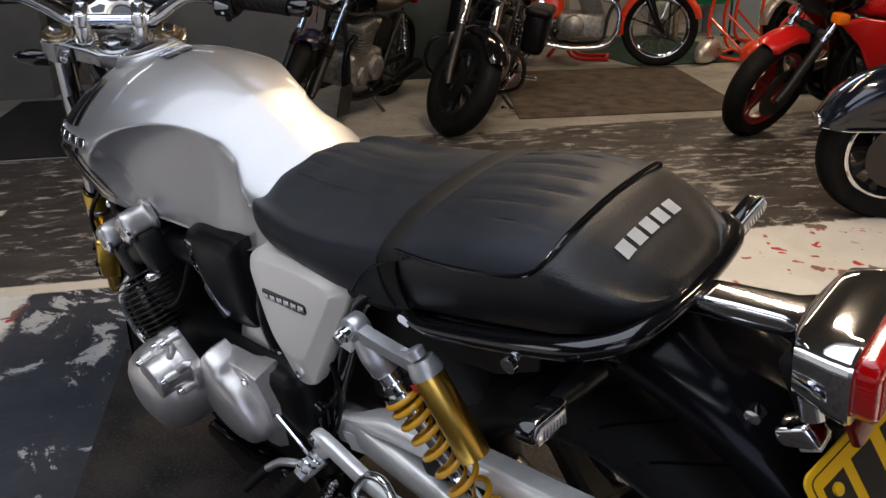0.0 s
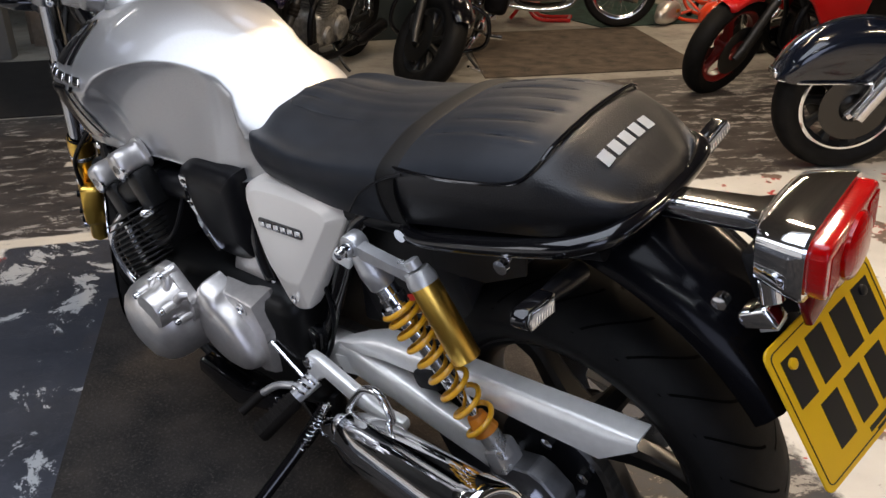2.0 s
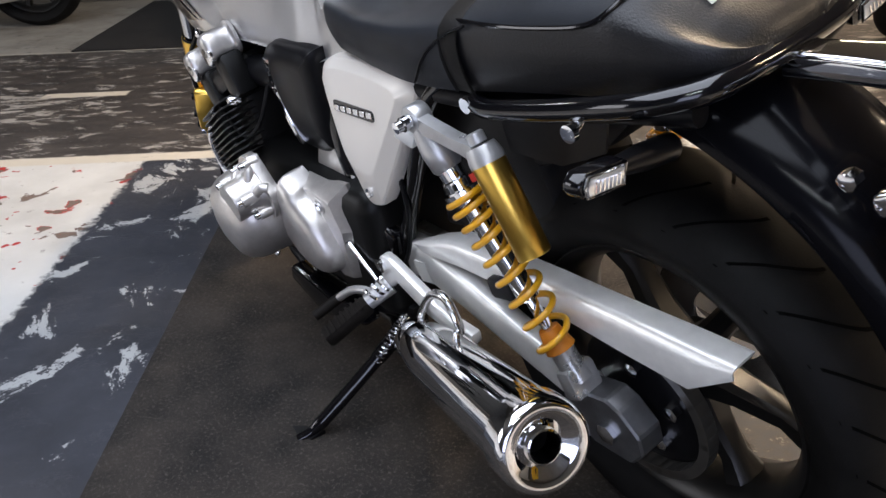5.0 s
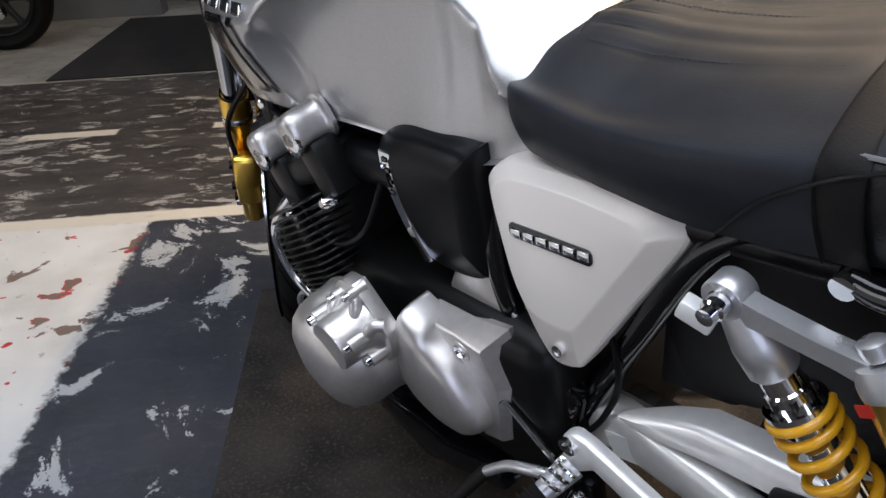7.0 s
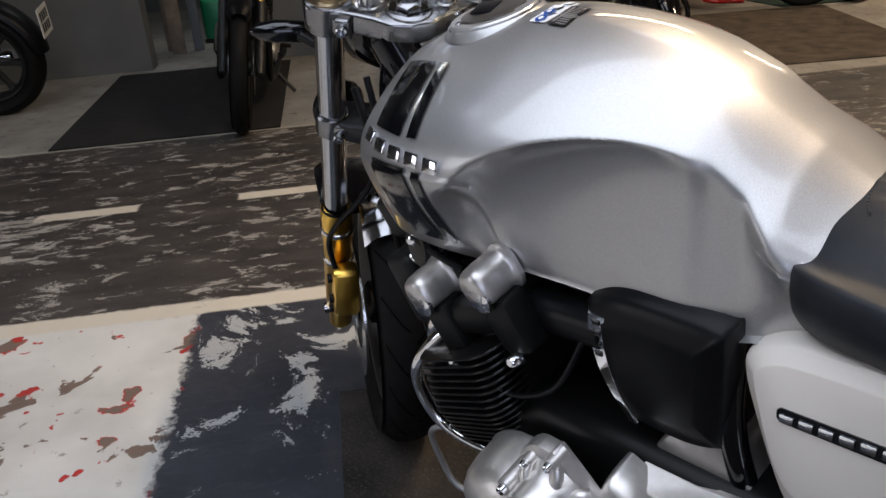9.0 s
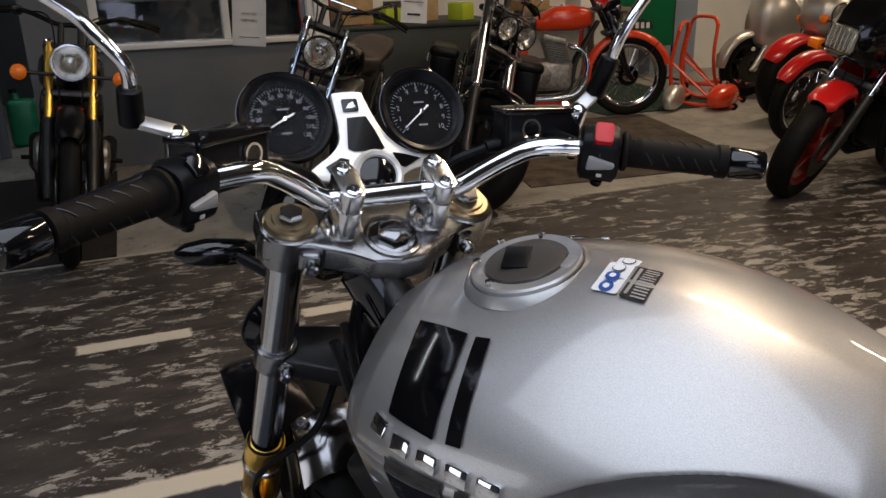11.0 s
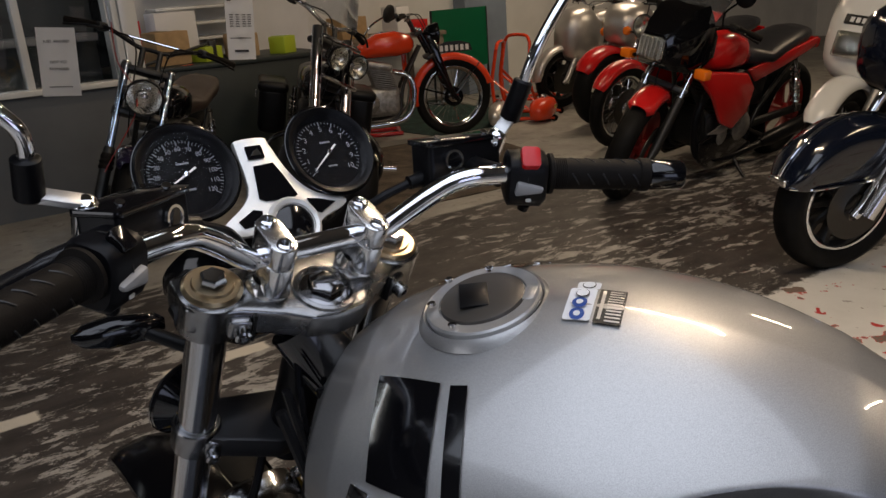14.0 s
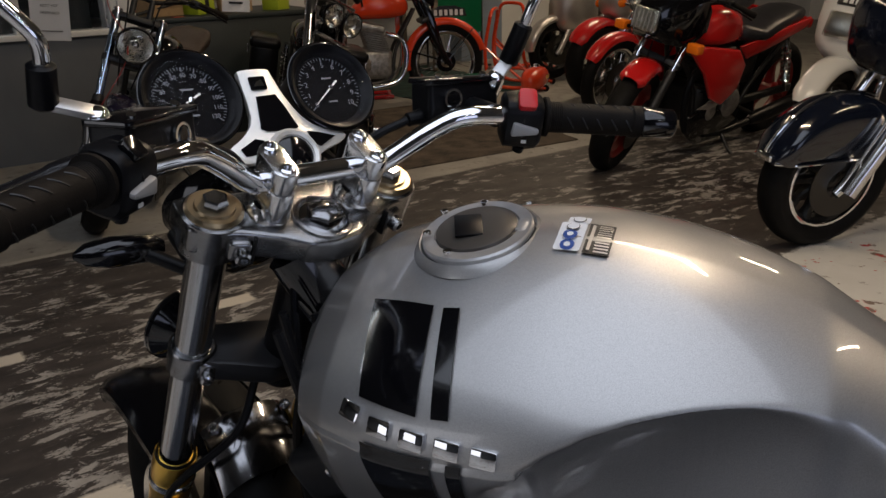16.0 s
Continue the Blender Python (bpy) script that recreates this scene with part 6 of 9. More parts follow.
for side in SIDES:
    v = 0.1065 * side
    fpart("yoke_ring", lathe([(-0.040, 0.027), (-0.040, 0.0335), (-0.004, 0.0345), (0.004, 0.0335), (0.006, 0.030), (0.006, 0.026)], (0, v, 0), (0, 0, 1), 40), YOKE_ALLOY, yoke)
    # the split ear with its pinch bolt
    fpart("pinch_ear", box((-0.034, 0.091 * side, -0.018), (0.022, 0.026, 0.026), pose(0, 0, 0, 0, 0, -18 * side), 0.006, segments=3), YOKE_ALLOY, yoke)
    fpart("pinch_bolt", lathe([(0, 0.0085), (0.010, 0.0085), (0.012, 0.0065), (0.012, 0.0045), (0.005, 0.0045), (0.005, 0)], (-0.044, 0.093 * side, -0.018), (-1, 0.25 * side, 0), 14), STEEL, yoke)
    fpart("clamp_gap", box((-0.037, 0.078 * side, -0.016), (0.022, 0.003, 0.034), pose(0, 0, 0, 0, 0, -18 * side)), INK, yoke)
    low = fpart("ring_lower", lathe([(-0.018, 0.022), (-0.018, 0.0275), (0.016, 0.0275), (0.019, 0.025), (0.019, 0.022)], (0, v, -0.222), (0, 0, 1), 36), YOKE_ALLOY, fork)
    fpart("lower_ear", box((-0.020, 0.094 * side, -0.224), (0.026, 0.024, 0.028), pose(0, 0, 0, 0, 0, -18 * side), 0.006, segments=3), YOKE_ALLOY, low)
    fpart("pinch_bolt", lathe([(0, 0.0085), (0.010, 0.0085), (0.012, 0.0065), (0.012, 0.0045), (0.005, 0.0045), (0.005, 0)], (-0.031, 0.100 * side, -0.228), (-1, 0.25 * side, 0), 14), STEEL, low)
    # handlebar clamps: a waisted post with a cap split across the bar
    cl = fpart("bar_clamp", plate(rounded(0.056, 0.028, 0.0125, 5), 0.036, Matrix.Translation((-0.014, 0.053 * side, 0.010)), 0.003), POLISHED, yoke)
    fpart("clamp_cap", plate(rounded(0.056, 0.028, 0.0125, 5), 0.025, Matrix.Translation((-0.014, 0.053 * side, 0.0475)), 0.005, 3), POLISHED, cl)
    for du in (-0.0185, 0.0185):
        fpart("clamp_bolt", lathe([(0.0, 0.0088), (0.003, 0.0085), (0.004, 0.007), (0.004, 0.0045), (0.000, 0.0045), (0.000, 0)], (-0.014 + du, 0.053 * side, 0.0725), (0, 0, 1), 18), CHROME, cl)
    fpart("clamp_foot", lathe([(0, 0.024), (0.006, 0.0225), (0.013, 0.0165)], (-0.014, 0.053 * side, 0.003), (0, 0, 1), 28), POLISHED, cl)
# stem nut sunk in a dished boss, the head's lower collar under it
fpart("stem_boss", lathe([(0.0, 0.034), (0.004, 0.033), (0.005, 0.029), (0.001, 0.026)], (-0.038, 0, 0.003), (0, 0, 1), 40), YOKE_ALLOY, yoke)
fpart("stem_washer", lathe([(0.0, 0.0262), (0.002, 0.026), (0.003, 0.022), (0.003, 0)], (-0.038, 0, 0.0035), (0, 0, 1), 36), DARK_STEEL, yoke)
fpart("stem_nut", lathe([(0.003, 0.0195), (0.010, 0.0195), (0.013, 0.0165), (0.0145, 0.010), (0.0145, 0)], (-0.038, 0, 0.0035), (0, 0, 1), 6), DARK_STEEL, yoke)
fpart("head_collar", lathe([(-0.012, 0.024), (-0.012, 0.031), (0.0, 0.034), (0.004, 0.031)], (-0.038, 0, -0.038), (0, 0, 1), 36), STEEL, yoke)
lo_y = [(0.025, 0.12), (0.03, 0.09), (0.01, 0), (0.03, -0.09), (0.025, -0.12), (-0.015, -0.125), (-0.035, -0.09), (-0.065, -0.03), (-0.065, 0.03), (-0.035, 0.09), (-0.015, 0.125)]
fpart("lower_yoke", plate(lo_y, 0.034, Matrix.Translation((0, 0, -0.240)), 0.006), grained(material("grey_alloy", (0.035, 0.035, 0.038), 0.34, 0.6), 40, 0.1), fork)

# handlebar
half = [(-0.014, 0.0, 0.047), (-0.014, 0.066, 0.047), (-0.016, 0.082, 0.051), (-0.024, 0.128, 0.092), (-0.034, 0.16, 0.112), (-0.055, 0.225, 0.120), (-0.124, 0.34, 0.146)]
run = bent(half, 7)
run = [Vector((q.x, -q.y, q.z)) for q in run[:0:-1]] + run
bar = fpart("handlebar", tube(run, 0.0115, 20), CHROME, fork, "chrome handlebar")
for side in SIDES:
    gi, ge = Vector((-0.064, 0.245 * side, 0.123)), Vector((-0.124, 0.340 * side, 0.146))
    gd = (ge - gi).normalized()
    gl = (ge - gi).length
    grip = fpart("grip", lathe([(0.0, 0.02), (0.002, 0.0225), (0.006, 0.0225), (0.008, 0.0172), (0.025, 0.0172), (gl - 0.012, 0.0168), (gl - 0.01, 0.0185), (gl, 0.0185), (gl + 0.001, 0.0)], gi, gd, 28), GRIP, bar, "black rubber grip")
    u_ = gd.orthogonal().normalized()
    v_ = gd.cross(u_)
    for j in range(5):
        for k in range(4):
            a0 = 2 * math.pi * k / 4 + 0.2
            pts_ = [gi + gd * (0.026 + 0.017 * j + 0.009 * f) + 0.0171 * (math.cos(a0 + 0.75 * f) * u_ + math.sin(a0 + 0.75 * f) * v_) for f in (0, 0.25, 0.5, 0.75, 1)]
            fpart("grip_groove", tube(pts_, 0.0009, 5), INK, grip)
    for k in range(6):
        fpart("grip_ring", lathe([(0, 0.0172), (0.0006, 0.0178), (0.0012, 0.0172)], gi + gd * (0.009 + 0.0022 * k), gd, 24), GRIP, grip)
    fpart("bar_end", lathe([(0, 0.0155), (0.003, 0.0172), (0.036, 0.0168), (0.039, 0.015), (0.039, 0.0)], ge + gd * 0.001, gd, 28), BLACK_GLOSS, bar)
    fpart("end_screw", lathe([(0, 0.006), (0.003, 0.006), (0.003, 0)], ge + gd * 0.04, gd, 12), CHROME, bar)
    # switch box
    sw = (gi + gd * -0.022)
    swm = frame_of(gd, (0.15, 0, 1), sw)
    box_ = loft([[swm @ Vector((x, hy * math.copysign(abs(math.cos(a)) ** 0.6, math.cos(a)) + oy, hz * math.copysign(abs(math.sin(a)) ** 0.6, math.sin(a)) + oz)) for a in (2 * math.pi * k / 20 for k in range(20))] for x, hy, hz, oy, oz in ((-0.024, 0.02, 0.024, 0, -0.004), (-0.021, 0.024, 0.029, 0, -0.005), (0.015, 0.025, 0.030, 0, -0.005), (0.02, 0.022, 0.026, 0, -0.004))])
    switch = fpart("switch_box", box_, BLACK_SATIN, bar, "black switch housing")
    fpart("switch_seam", tube([swm @ Vector((-0.002, 0.0255 * math.cos(a), 0.0305 * math.sin(a) - 0.005)) for a in (2 * math.pi * k / 24 for k in range(24))], 0.0008, 5, True), INK, switch)
    # the wedge-shaped grey turn or start button on the rider's side
    ry = 1 if (swm.to_3x3() @ Vector((0, 1, 0))).x < 0 else -1
    wedge = plate([(-0.016, -0.008), (0.014, -0.004), (0.016, 0.002), (-0.014, 0.009)], 0.01, swm @ Matrix(((1, 0, 0, 0), (0, 0, ry, 0.0205 * ry), (0, 1, 0, -0.006), (0, 0, 0, 1))), 0.003)
    fpart("switch_paddle", wedge, material("grey_switch", (0.3, 0.3, 0.3), 0.45) if side == 1 else bpy.data.materials["grey_switch"], switch)
    if side == -1:
        fpart("kill_switch", plate(rounded(0.02, 0.024, 0.004), 0.009, swm @ pose(0.0, 0.012 * ry, 0.022, -35 * ry, 0, 0), 0.002), material("red_switch", (0.6, 0.01, 0.015), 0.3), switch)
    else:
        fpart("dip_switch", plate(rounded(0.016, 0.02, 0.004), 0.008, swm @ pose(0.0, 0.012 * ry, 0.022, -35 * ry, 0, 0), 0.002), BLACK_GLOSS, switch)
    fpart("switch_mark", plate(rounded(0.006, 0.004, 0.001), 0.0008, swm @ pose(0.0, 0.0255 * ry, -0.02, -90 * ry, 0, 0)), WHITE_LINE, switch)
    fpart("low_button", lathe([(0, 0.007), (0.007, 0.0065), (0.007, 0)], swm @ Vector((0.0, 0.008 * ry, -0.034)), (0, 0, -1), 12), BLACK_SATIN, switch)
    # reservoir and lever in front
    m0 = frame_of((-0.5, 0.83, 0.25), (0.42, 0.05, 0.88), (0.000, 0.184, 0.116)) if side == 1 else frame_of((0.12, 0.98, -0.06), (0.5, 0.05, 0.85), (0.018, -0.182, 0.109))
    rl_, rw_ = (0.092, 0.044) if side == 1 else (0.094, 0.044)
    res = fpart("fluid_reservoir", plate(rounded(rl_, rw_, 0.006), 0.046, m0 @ Matrix.Translation((0, 0, -0.036)), 0.003), BLACK_SATIN, bar, "black brake fluid reservoir" if side == -1 else "black clutch fluid reservoir")
    fpart("reservoir_lid", plate(rounded(rl_ + 0.006, rw_ + 0.006, 0.006), 0.006, m0 @ Matrix.Translation((0, 0, 0.01)), 0.002), BLACK_GLOSS, res)
    fpart("sight_glass", lathe([(0, 0.011), (0.003, 0.011), (0.003, 0.0085), (0.0015, 0)], m0 @ Vector((-0.018 * side, -0.023, -0.004)) if (m0.to_3x3() @ Vector((0, 1, 0))).x > 0 else m0 @ Vector((-0.018 * side, 0.023, -0.006)), (m0.to_3x3() @ Vector((0, 1, 0))) * (-1 if (m0.to_3x3() @ Vector((0, 1, 0))).x > 0 else 1), 20), BLACK_GLOSS, res)
    fpart("sight_ring", lathe([(0.0005, 0.0115), (0.0038, 0.0115), (0.0038, 0.009), (0.0005, 0.009)], m0 @ Vector((-0.018 * side, -0.023, -0.004)) if (m0.to_3x3() @ Vector((0, 1, 0))).x > 0 else m0 @ Vector((-0.018 * side, 0.023, -0.006)), (m0.to_3x3() @ Vector((0, 1, 0))) * (-1 if (m0.to_3x3() @ Vector((0, 1, 0))).x > 0 else 1), 20, closed=True), CHROME, res)
    for sx in (-0.03, 0.03):
        fpart("lid_screw", lathe([(0, 0.004), (0.002, 0.004), (0.002, 0)], m0 @ Vector((sx, 0.012, 0.018)), (0, 0, 1), 10), CHROME, res)
    fpart("bar_bracket", tube([(-0.045, 0.195 * side, 0.116), (0.0, 0.188 * side, 0.100)], 0.013, 14), BLACK_SATIN, res)
    fpart("pump_end", tube([(0.01, 0.155 * side, 0.088), (0.012, 0.12 * side, 0.080)], [0.01, 0.008], 12), BLACK_SATIN, res)
    fpart("hose", tube(bent([(0.012, 0.12 * side, 0.080), (0.02, 0.08 * side, 0.05), (0.025, 0.04 * side, -0.02), (0.03, 0.02 * side, -0.1)], 8), 0.005, 8), BLACK_SATIN, fork)
    fpart("lever", tube(bent([(0.012, 0.215 * side, 0.085), (0.004, 0.25 * side, 0.082), (-0.016, 0.295 * side, 0.084), (-0.055, 0.35 * side, 0.095), (-0.07, 0.37 * side, 0.099)], 6), [0.009] * 8 + [0.007] * 16 + [0.009], 10, flat=0.7), material("lever_black", (0.008, 0.008, 0.01), 0.25) if side == 1 else bpy.data.materials["lever_black"], bar, "black hand lever")
    # mirror
    mb = Vector((0.003, 0.223 * side, 0.134))
    mir = fpart("mirror", lathe([(-0.03, 0.011), (0.0, 0.011), (0.004, 0.009), (0.006, 0.005), (0.006, 0)], mb, (0, 0, 1), 16), CHROME, bar, "round chrome mirror on a bent stalk")
    # a flat arm carries the left stalk out beside the reservoir
    B0, B1 = (Vector((0.016, 0.2598, 0.140)), Vector((0.020, 0.2603, 0.173))) if side == 1 else (mb + Vector((0.012, -0.024, 0.012)), mb + Vector((0.016, -0.03, 0.056)))
    arm_ = B0 - mb
    fpart("mirror_nut", box(mb + arm_ * 0.5 + Vector((0, 0, 0.002)), (arm_.length, 0.016, 0.007), frame_of(arm_, (0, 0, 1), (0, 0, 0)), 0.002), ALU, mir)
    fpart("mirror_boot", tube([B0 - (B1 - B0) * 0.06, B0, B1, B1 + (B1 - B0) * 0.04], [0.010, 0.0118, 0.0112, 0.009], 18), BLACK_SATIN, mir)
    if side == 1:
        stalk = bent([B1 - Vector((0, 0, 0.01)), Vector((0.022, 0.2595, 0.183)), Vector((0.026, 0.263, 0.1955)), Vector((0.034, 0.272, 0.205)), Vector((0.042, 0.2816, 0.213)), Vector((0.055, 0.297, 0.226)), Vector((0.064, 0.33, 0.25)), Vector((0.066, 0.345, 0.275))], 6)
    else:
        stalk = bent([mb + Vector((0.015, -0.03, 0.05)), mb + Vector((0.019, -0.035, 0.085)), mb + Vector((0.030, -0.055, 0.118)), mb + Vector((0.052, -0.10, 0.165)), mb + Vector((0.060, -0.12, 0.188))], 6)
    fpart("mirror_stalk", tube(stalk, 0.0066, 14), CHROME, mir)
    mc = stalk[-1] + Vector((-0.002, 0.008 * side, 0.037))
    mn = Vector((-1, -0.25 * side, 0.08)).normalized()
    fpart("mirror_shell", lathe([(-0.024, 0.0), (-0.022, 0.02), (-0.014, 0.042), (-0.004, 0.052), (0.003, 0.0535), (0.005, 0.051), (0.002, 0.049)], mc, mn, 40), CHROME, mir)
    fpart("mirror_glass", lathe([(0.0015, 0.0495), (0.002, 0)], mc, mn, 40), material("mirror_silver", (0.9, 0.9, 0.9), 0.01, 1.0) if side == 1 else bpy.data.materials["mirror_silver"], mir)
    # front indicator on the fork
    fi = fpart("front_indicator", tube([(0.02, 0.11 * side, -0.100), (0.066, 0.15 * side, -0.100)], [0.008, 0.008], 10), BLACK_SATIN, fork, "black front indicator")
    im = frame_of((0.12, 0.99 * side, 0), (0, 0, 1), (0.067, 0.136 * side, -0.100))
    fpart("indicator_body", loft([[im @ Vector((x, hy * math.cos(a), hz * math.sin(a))) for a in (2 * math.pi * k / 16 for k in range(16))] for x, hy, hz in ((-0.012, 0.006, 0.008), (0.0, 0.014, 0.017), (0.045, 0.017, 0.018), (0.07, 0.013, 0.012), (0.082, 0.004, 0.004))]), BLACK_GLOSS, fi)

# instruments on a silver bracket
NG = Vector((-0.52, 0, 0.86)).normalized()
DIAL_GLASS = material("dial_glass", (1, 1, 1), 0.03, 0.0, Transmission_Weight=1.0, IOR=1.12)
FACE = material("gauge_face", (0.004, 0.004, 0.005), 0.8, Specular_IOR_Level=0.05)
PALE_INK = material("gauge_print", (0.15, 0.158, 0.18), 0.6)
for side, marks, big, name, hand in ((1, 48, 4, "speedometer", -118), (-1, 40, 4, "tachometer", -128)):
    gc = Vector((0.127, -0.003 + 0.0865 * side, 0.047))
    G_ = 1.07
    ga = fpart(name, lathe([(h_ * G_, r_ * G_) for h_, r_ in [(-0.06, 0.0), (-0.058, 0.03), (-0.045, 0.042), (-0.005, 0.047), (0.004, 0.0525), (0.008, 0.0525), (0.0115, 0.0500), (0.010, 0.0455), (0.0, 0.0392)]], gc, NG, 56), BLACK_SATIN, fork, "round black " + name)
    fpart("bezel_ring", lathe([(h_ * G_, r_ * G_) for h_, r_ in [(0.006, 0.0525), (0.0085, 0.0535), (0.009, 0.0525)]], gc, NG, 56, closed=True), BLACK_GLOSS, ga)
    fpart("dial_face", lathe([(h_ * G_, r_ * G_) for h_, r_ in [(0.001, 0.040), (0.0012, 0)]], gc, NG, 48), FACE, ga)
    uu = Vector((0, -1, 0))
    vv = NG.cross(uu).normalized()
    if vv.x < 0:
        vv = -vv
    gm = Matrix((uu, vv, NG)).transposed().to_4x4()
    gm.translation = gc + NG * 0.0026
    gm = gm @ Matrix.Diagonal((0.9 * G_, 0.9 * G_, 1, 1))

    def dial(angle, r):
        return Vector((r * math.sin(radians(angle)), r * math.cos(radians(angle)), 0))

    for j in range(marks + 1):
        a = -130 + 260 * j / marks
        ln = 0.006 if j % big == 0 else 0.003
        bm = box((0, 0, 0), (0.0009 if j % big == 0 else 0.0005, ln, 0.0004))
        bm.transform(FRONT @ gm @ Matrix.Translation(dial(a, 0.0415 - ln / 2)) @ Matrix.Rotation(radians(-a), 4, "Z"))
        part("tick", bm, PALE_INK, ga, smooth=0)
    labels_ = [str(q) for q in range(10, 121, 10)] if side == 1 else [str(q) for q in range(0, 11)]
    for j, tx in enumerate(labels_):
        a = -130 + 260 * ((j + 1) / 12 if side == 1 else j / 10)
        cu = bpy.data.curves.new("number", "FONT")
        cu.body, cu.size, cu.align_x, cu.align_y, cu.extrude = tx, 0.0072 if side == 1 else 0.0092, "CENTER", "CENTER", 0.0001
        tmp = bpy.data.objects.new("number", cu)
        me = bpy.data.meshes.new_from_object(tmp)
        bpy.data.objects.remove(tmp)
        me.materials.append(PALE_INK)
        ob = new("number", me)
        ob.parent = ga
        ob.matrix_basis = FRONT @ gm @ Matrix.Translation(dial(a, 0.0315))
    hb = plate([(-0.0011, -0.013), (0.0011, -0.013), (0.0004, 0.034), (-0.0004, 0.034)], 0.001, FRONT @ gm @ Matrix.Translation((0, 0, 0.003)) @ Matrix.Rotation(radians(-hand), 4, "Z"))
    part("needle", hb, WHITE_LINE, ga)
    b = lathe([(0, 0.0034), (0.004, 0.003), (0.0045, 0)], (0, 0, 0), (0, 0, 1), 16)
    b.transform(FRONT @ gm)
    part("needle_hub", b, CHROME, ga)
    for xx, yy, w_ in ((0, 0.014, 0.014), (0, -0.017, 0.012)):
        bm = box((xx, yy, 0), (w_, 0.002, 0.0004))
        bm.transform(FRONT @ gm)
        part("print_bar", bm, PALE_INK, ga, smooth=0)
    gl_ = fpart("dial_glass", lathe([(h_ * G_, r_ * G_) for h_, r_ in [(0.0075, 0.045), (0.0082, 0)]], gc, NG, 40), DIAL_GLASS, ga)
    gl_.visible_shadow = False
# bracket: a Y of cast alloy between the dials
GU = Vector((0, -1, 0))
GV = Vector((NG.z, 0, -NG.x))
bx = Matrix((GU, GV, NG)).transposed().to_4x4()
bx.translation = Vector((0.126, -0.003, 0.047)) + NG * 0.002
brk = [(-0.026, 0.022), (-0.022, 0.03), (0.009, 0.03), (0.014, 0.022), (0.022, -0.004), (0.034, -0.028), (0.052, -0.045), (0.083, -0.056), (0.08, -0.066), (0.05, -0.076), (0.032, -0.088), (-0.008, -0.088), (-0.03, -0.08), (-0.055, -0.078), (-0.07, -0.07), (-0.062, -0.06), (-0.04, -0.046), (-0.026, -0.026)]
bracket = fpart("dial_bracket", plate(smooth_outline(brk, 3), 0.009, bx @ Matrix.Translation((0, 0, -0.006)), 0.002), grained(material("pale_cast_alloy", (0.8, 0.79, 0.76), 0.35, 0.4), 60, 0.05), fork, "pale cast alloy bracket between the dials")
for nm, pts_ in (("bracket_window", ((-0.013, -0.003), (0.011, -0.002), (0.018, -0.018), (0.027, -0.044), (0.02, -0.047), (-0.012, -0.045), (-0.019, -0.041))), ("bracket_window", ((-0.05, -0.062), (-0.03, -0.052), (-0.02, -0.055), (-0.024, -0.07), (-0.046, -0.071))), ("bracket_window", ((0.036, -0.05), (0.05, -0.053), (0.07, -0.06), (0.048, -0.07), (0.04, -0.066)))):
    fpart(nm, plate(pts_, 0.0012, bx @ Matrix.Translation((0, 0, 0.0032))), BLACK_GLOSS, bracket)
fpart("bracket_badge", plate(rounded(0.02, 0.016, 0.002), 0.0014, bx @ Matrix.Translation((-0.006, 0.013, 0.0032))), BLACK_GLOSS, bracket)
fpart("badge_wing", plate([(-0.006, -0.004), (0.007, -0.004), (0.004, 0.004), (-0.002, 0.001)], 0.0016, bx @ Matrix.Translation((-0.006, 0.013, 0.004))), CHROME, bracket)
ring_c = bx @ Vector((0.012, -0.076, 0.0))
fpart("key_ring", lathe([(0, 0.024), (0.006, 0.024), (0.008, 0.028), (0.004, 0.032), (0, 0.032)], ring_c, NG, 32, closed=True), bpy.data.materials["pale_cast_alloy"], bracket)
fpart("key_switch", lathe([(-0.004, 0.0235), (0.004, 0.0225), (0.007, 0.018), (0.007, 0)], ring_c, NG, 24), BLACK_GLOSS, bracket)
# headlamp, front mudguard, wheel
hl = fpart("headlamp", lathe([(-0.085, 0.0), (-0.08, 0.04), (-0.05, 0.075), (0.0, 0.09), (0.01, 0.094), (0.02, 0.092), (0.02, 0.086)], (0.13, 0, -0.12), (1, 0, 0.35), 40), BLACK_GLOSS, fork, "round black headlamp")
fpart("headlamp_glass", lathe([(0.016, 0.088), (0.03, 0.06), (0.036, 0)], (0.13, 0, -0.12), (1, 0, 0.35), 32), CLEAR, hl)
for side in SIDES:
    fpart("headlamp_stay", tube([(0.0, 0.102 * side, -0.10), (0.10, 0.095 * side, -0.12)], 0.01, 10), BLACK_SATIN, fork)
front_wheel = road_wheel(bike, FRONT @ Vector((0.0, 0, AXW)), LX, 0.298, 0.12, 0.219, 6, DARK_RIM, "front_wheel", 20)
FCW = FRONT @ Vector((0.0, 0, AXW))
for side in SIDES:
    part("brake_disc", lathe([(0, 0.095), (0, 0.152), (0.005, 0.152), (0.005, 0.095)], FCW + LX * (0.068 * side), LX, 48, closed=True), POLISHED, front_wheel)
    part("disc_carrier", lathe([(0, 0.04), (0, 0.098), (0.004, 0.098), (0.004, 0.04)], FCW + LX * (0.066 * side), LX, 32, closed=True), BLACK_SATIN, front_wheel)
part("axle", tube([FCW - LX * 0.14, FCW + LX * 0.14], 0.012, 14), STEEL, front_wheel)
rings = []
for i in range(25):
    a = radians(45 + 68 * i / 24)
    ring = []
    pr = [(-0.064, -0.03), (-0.062, -0.01), (-0.046, 0.0), (0, 0.006), (0.046, 0.0), (0.062, -0.01), (0.064, -0.03)]
    pr = pr + [(y * 0.95, h - 0.004) for y, h in pr[::-1]]
    for y, h in pr:
        r = 0.31 + h
        ring.append(Vector((r * math.cos(a), y, r * math.sin(a))))
    rings.append(ring)
mgm = loft(rings)
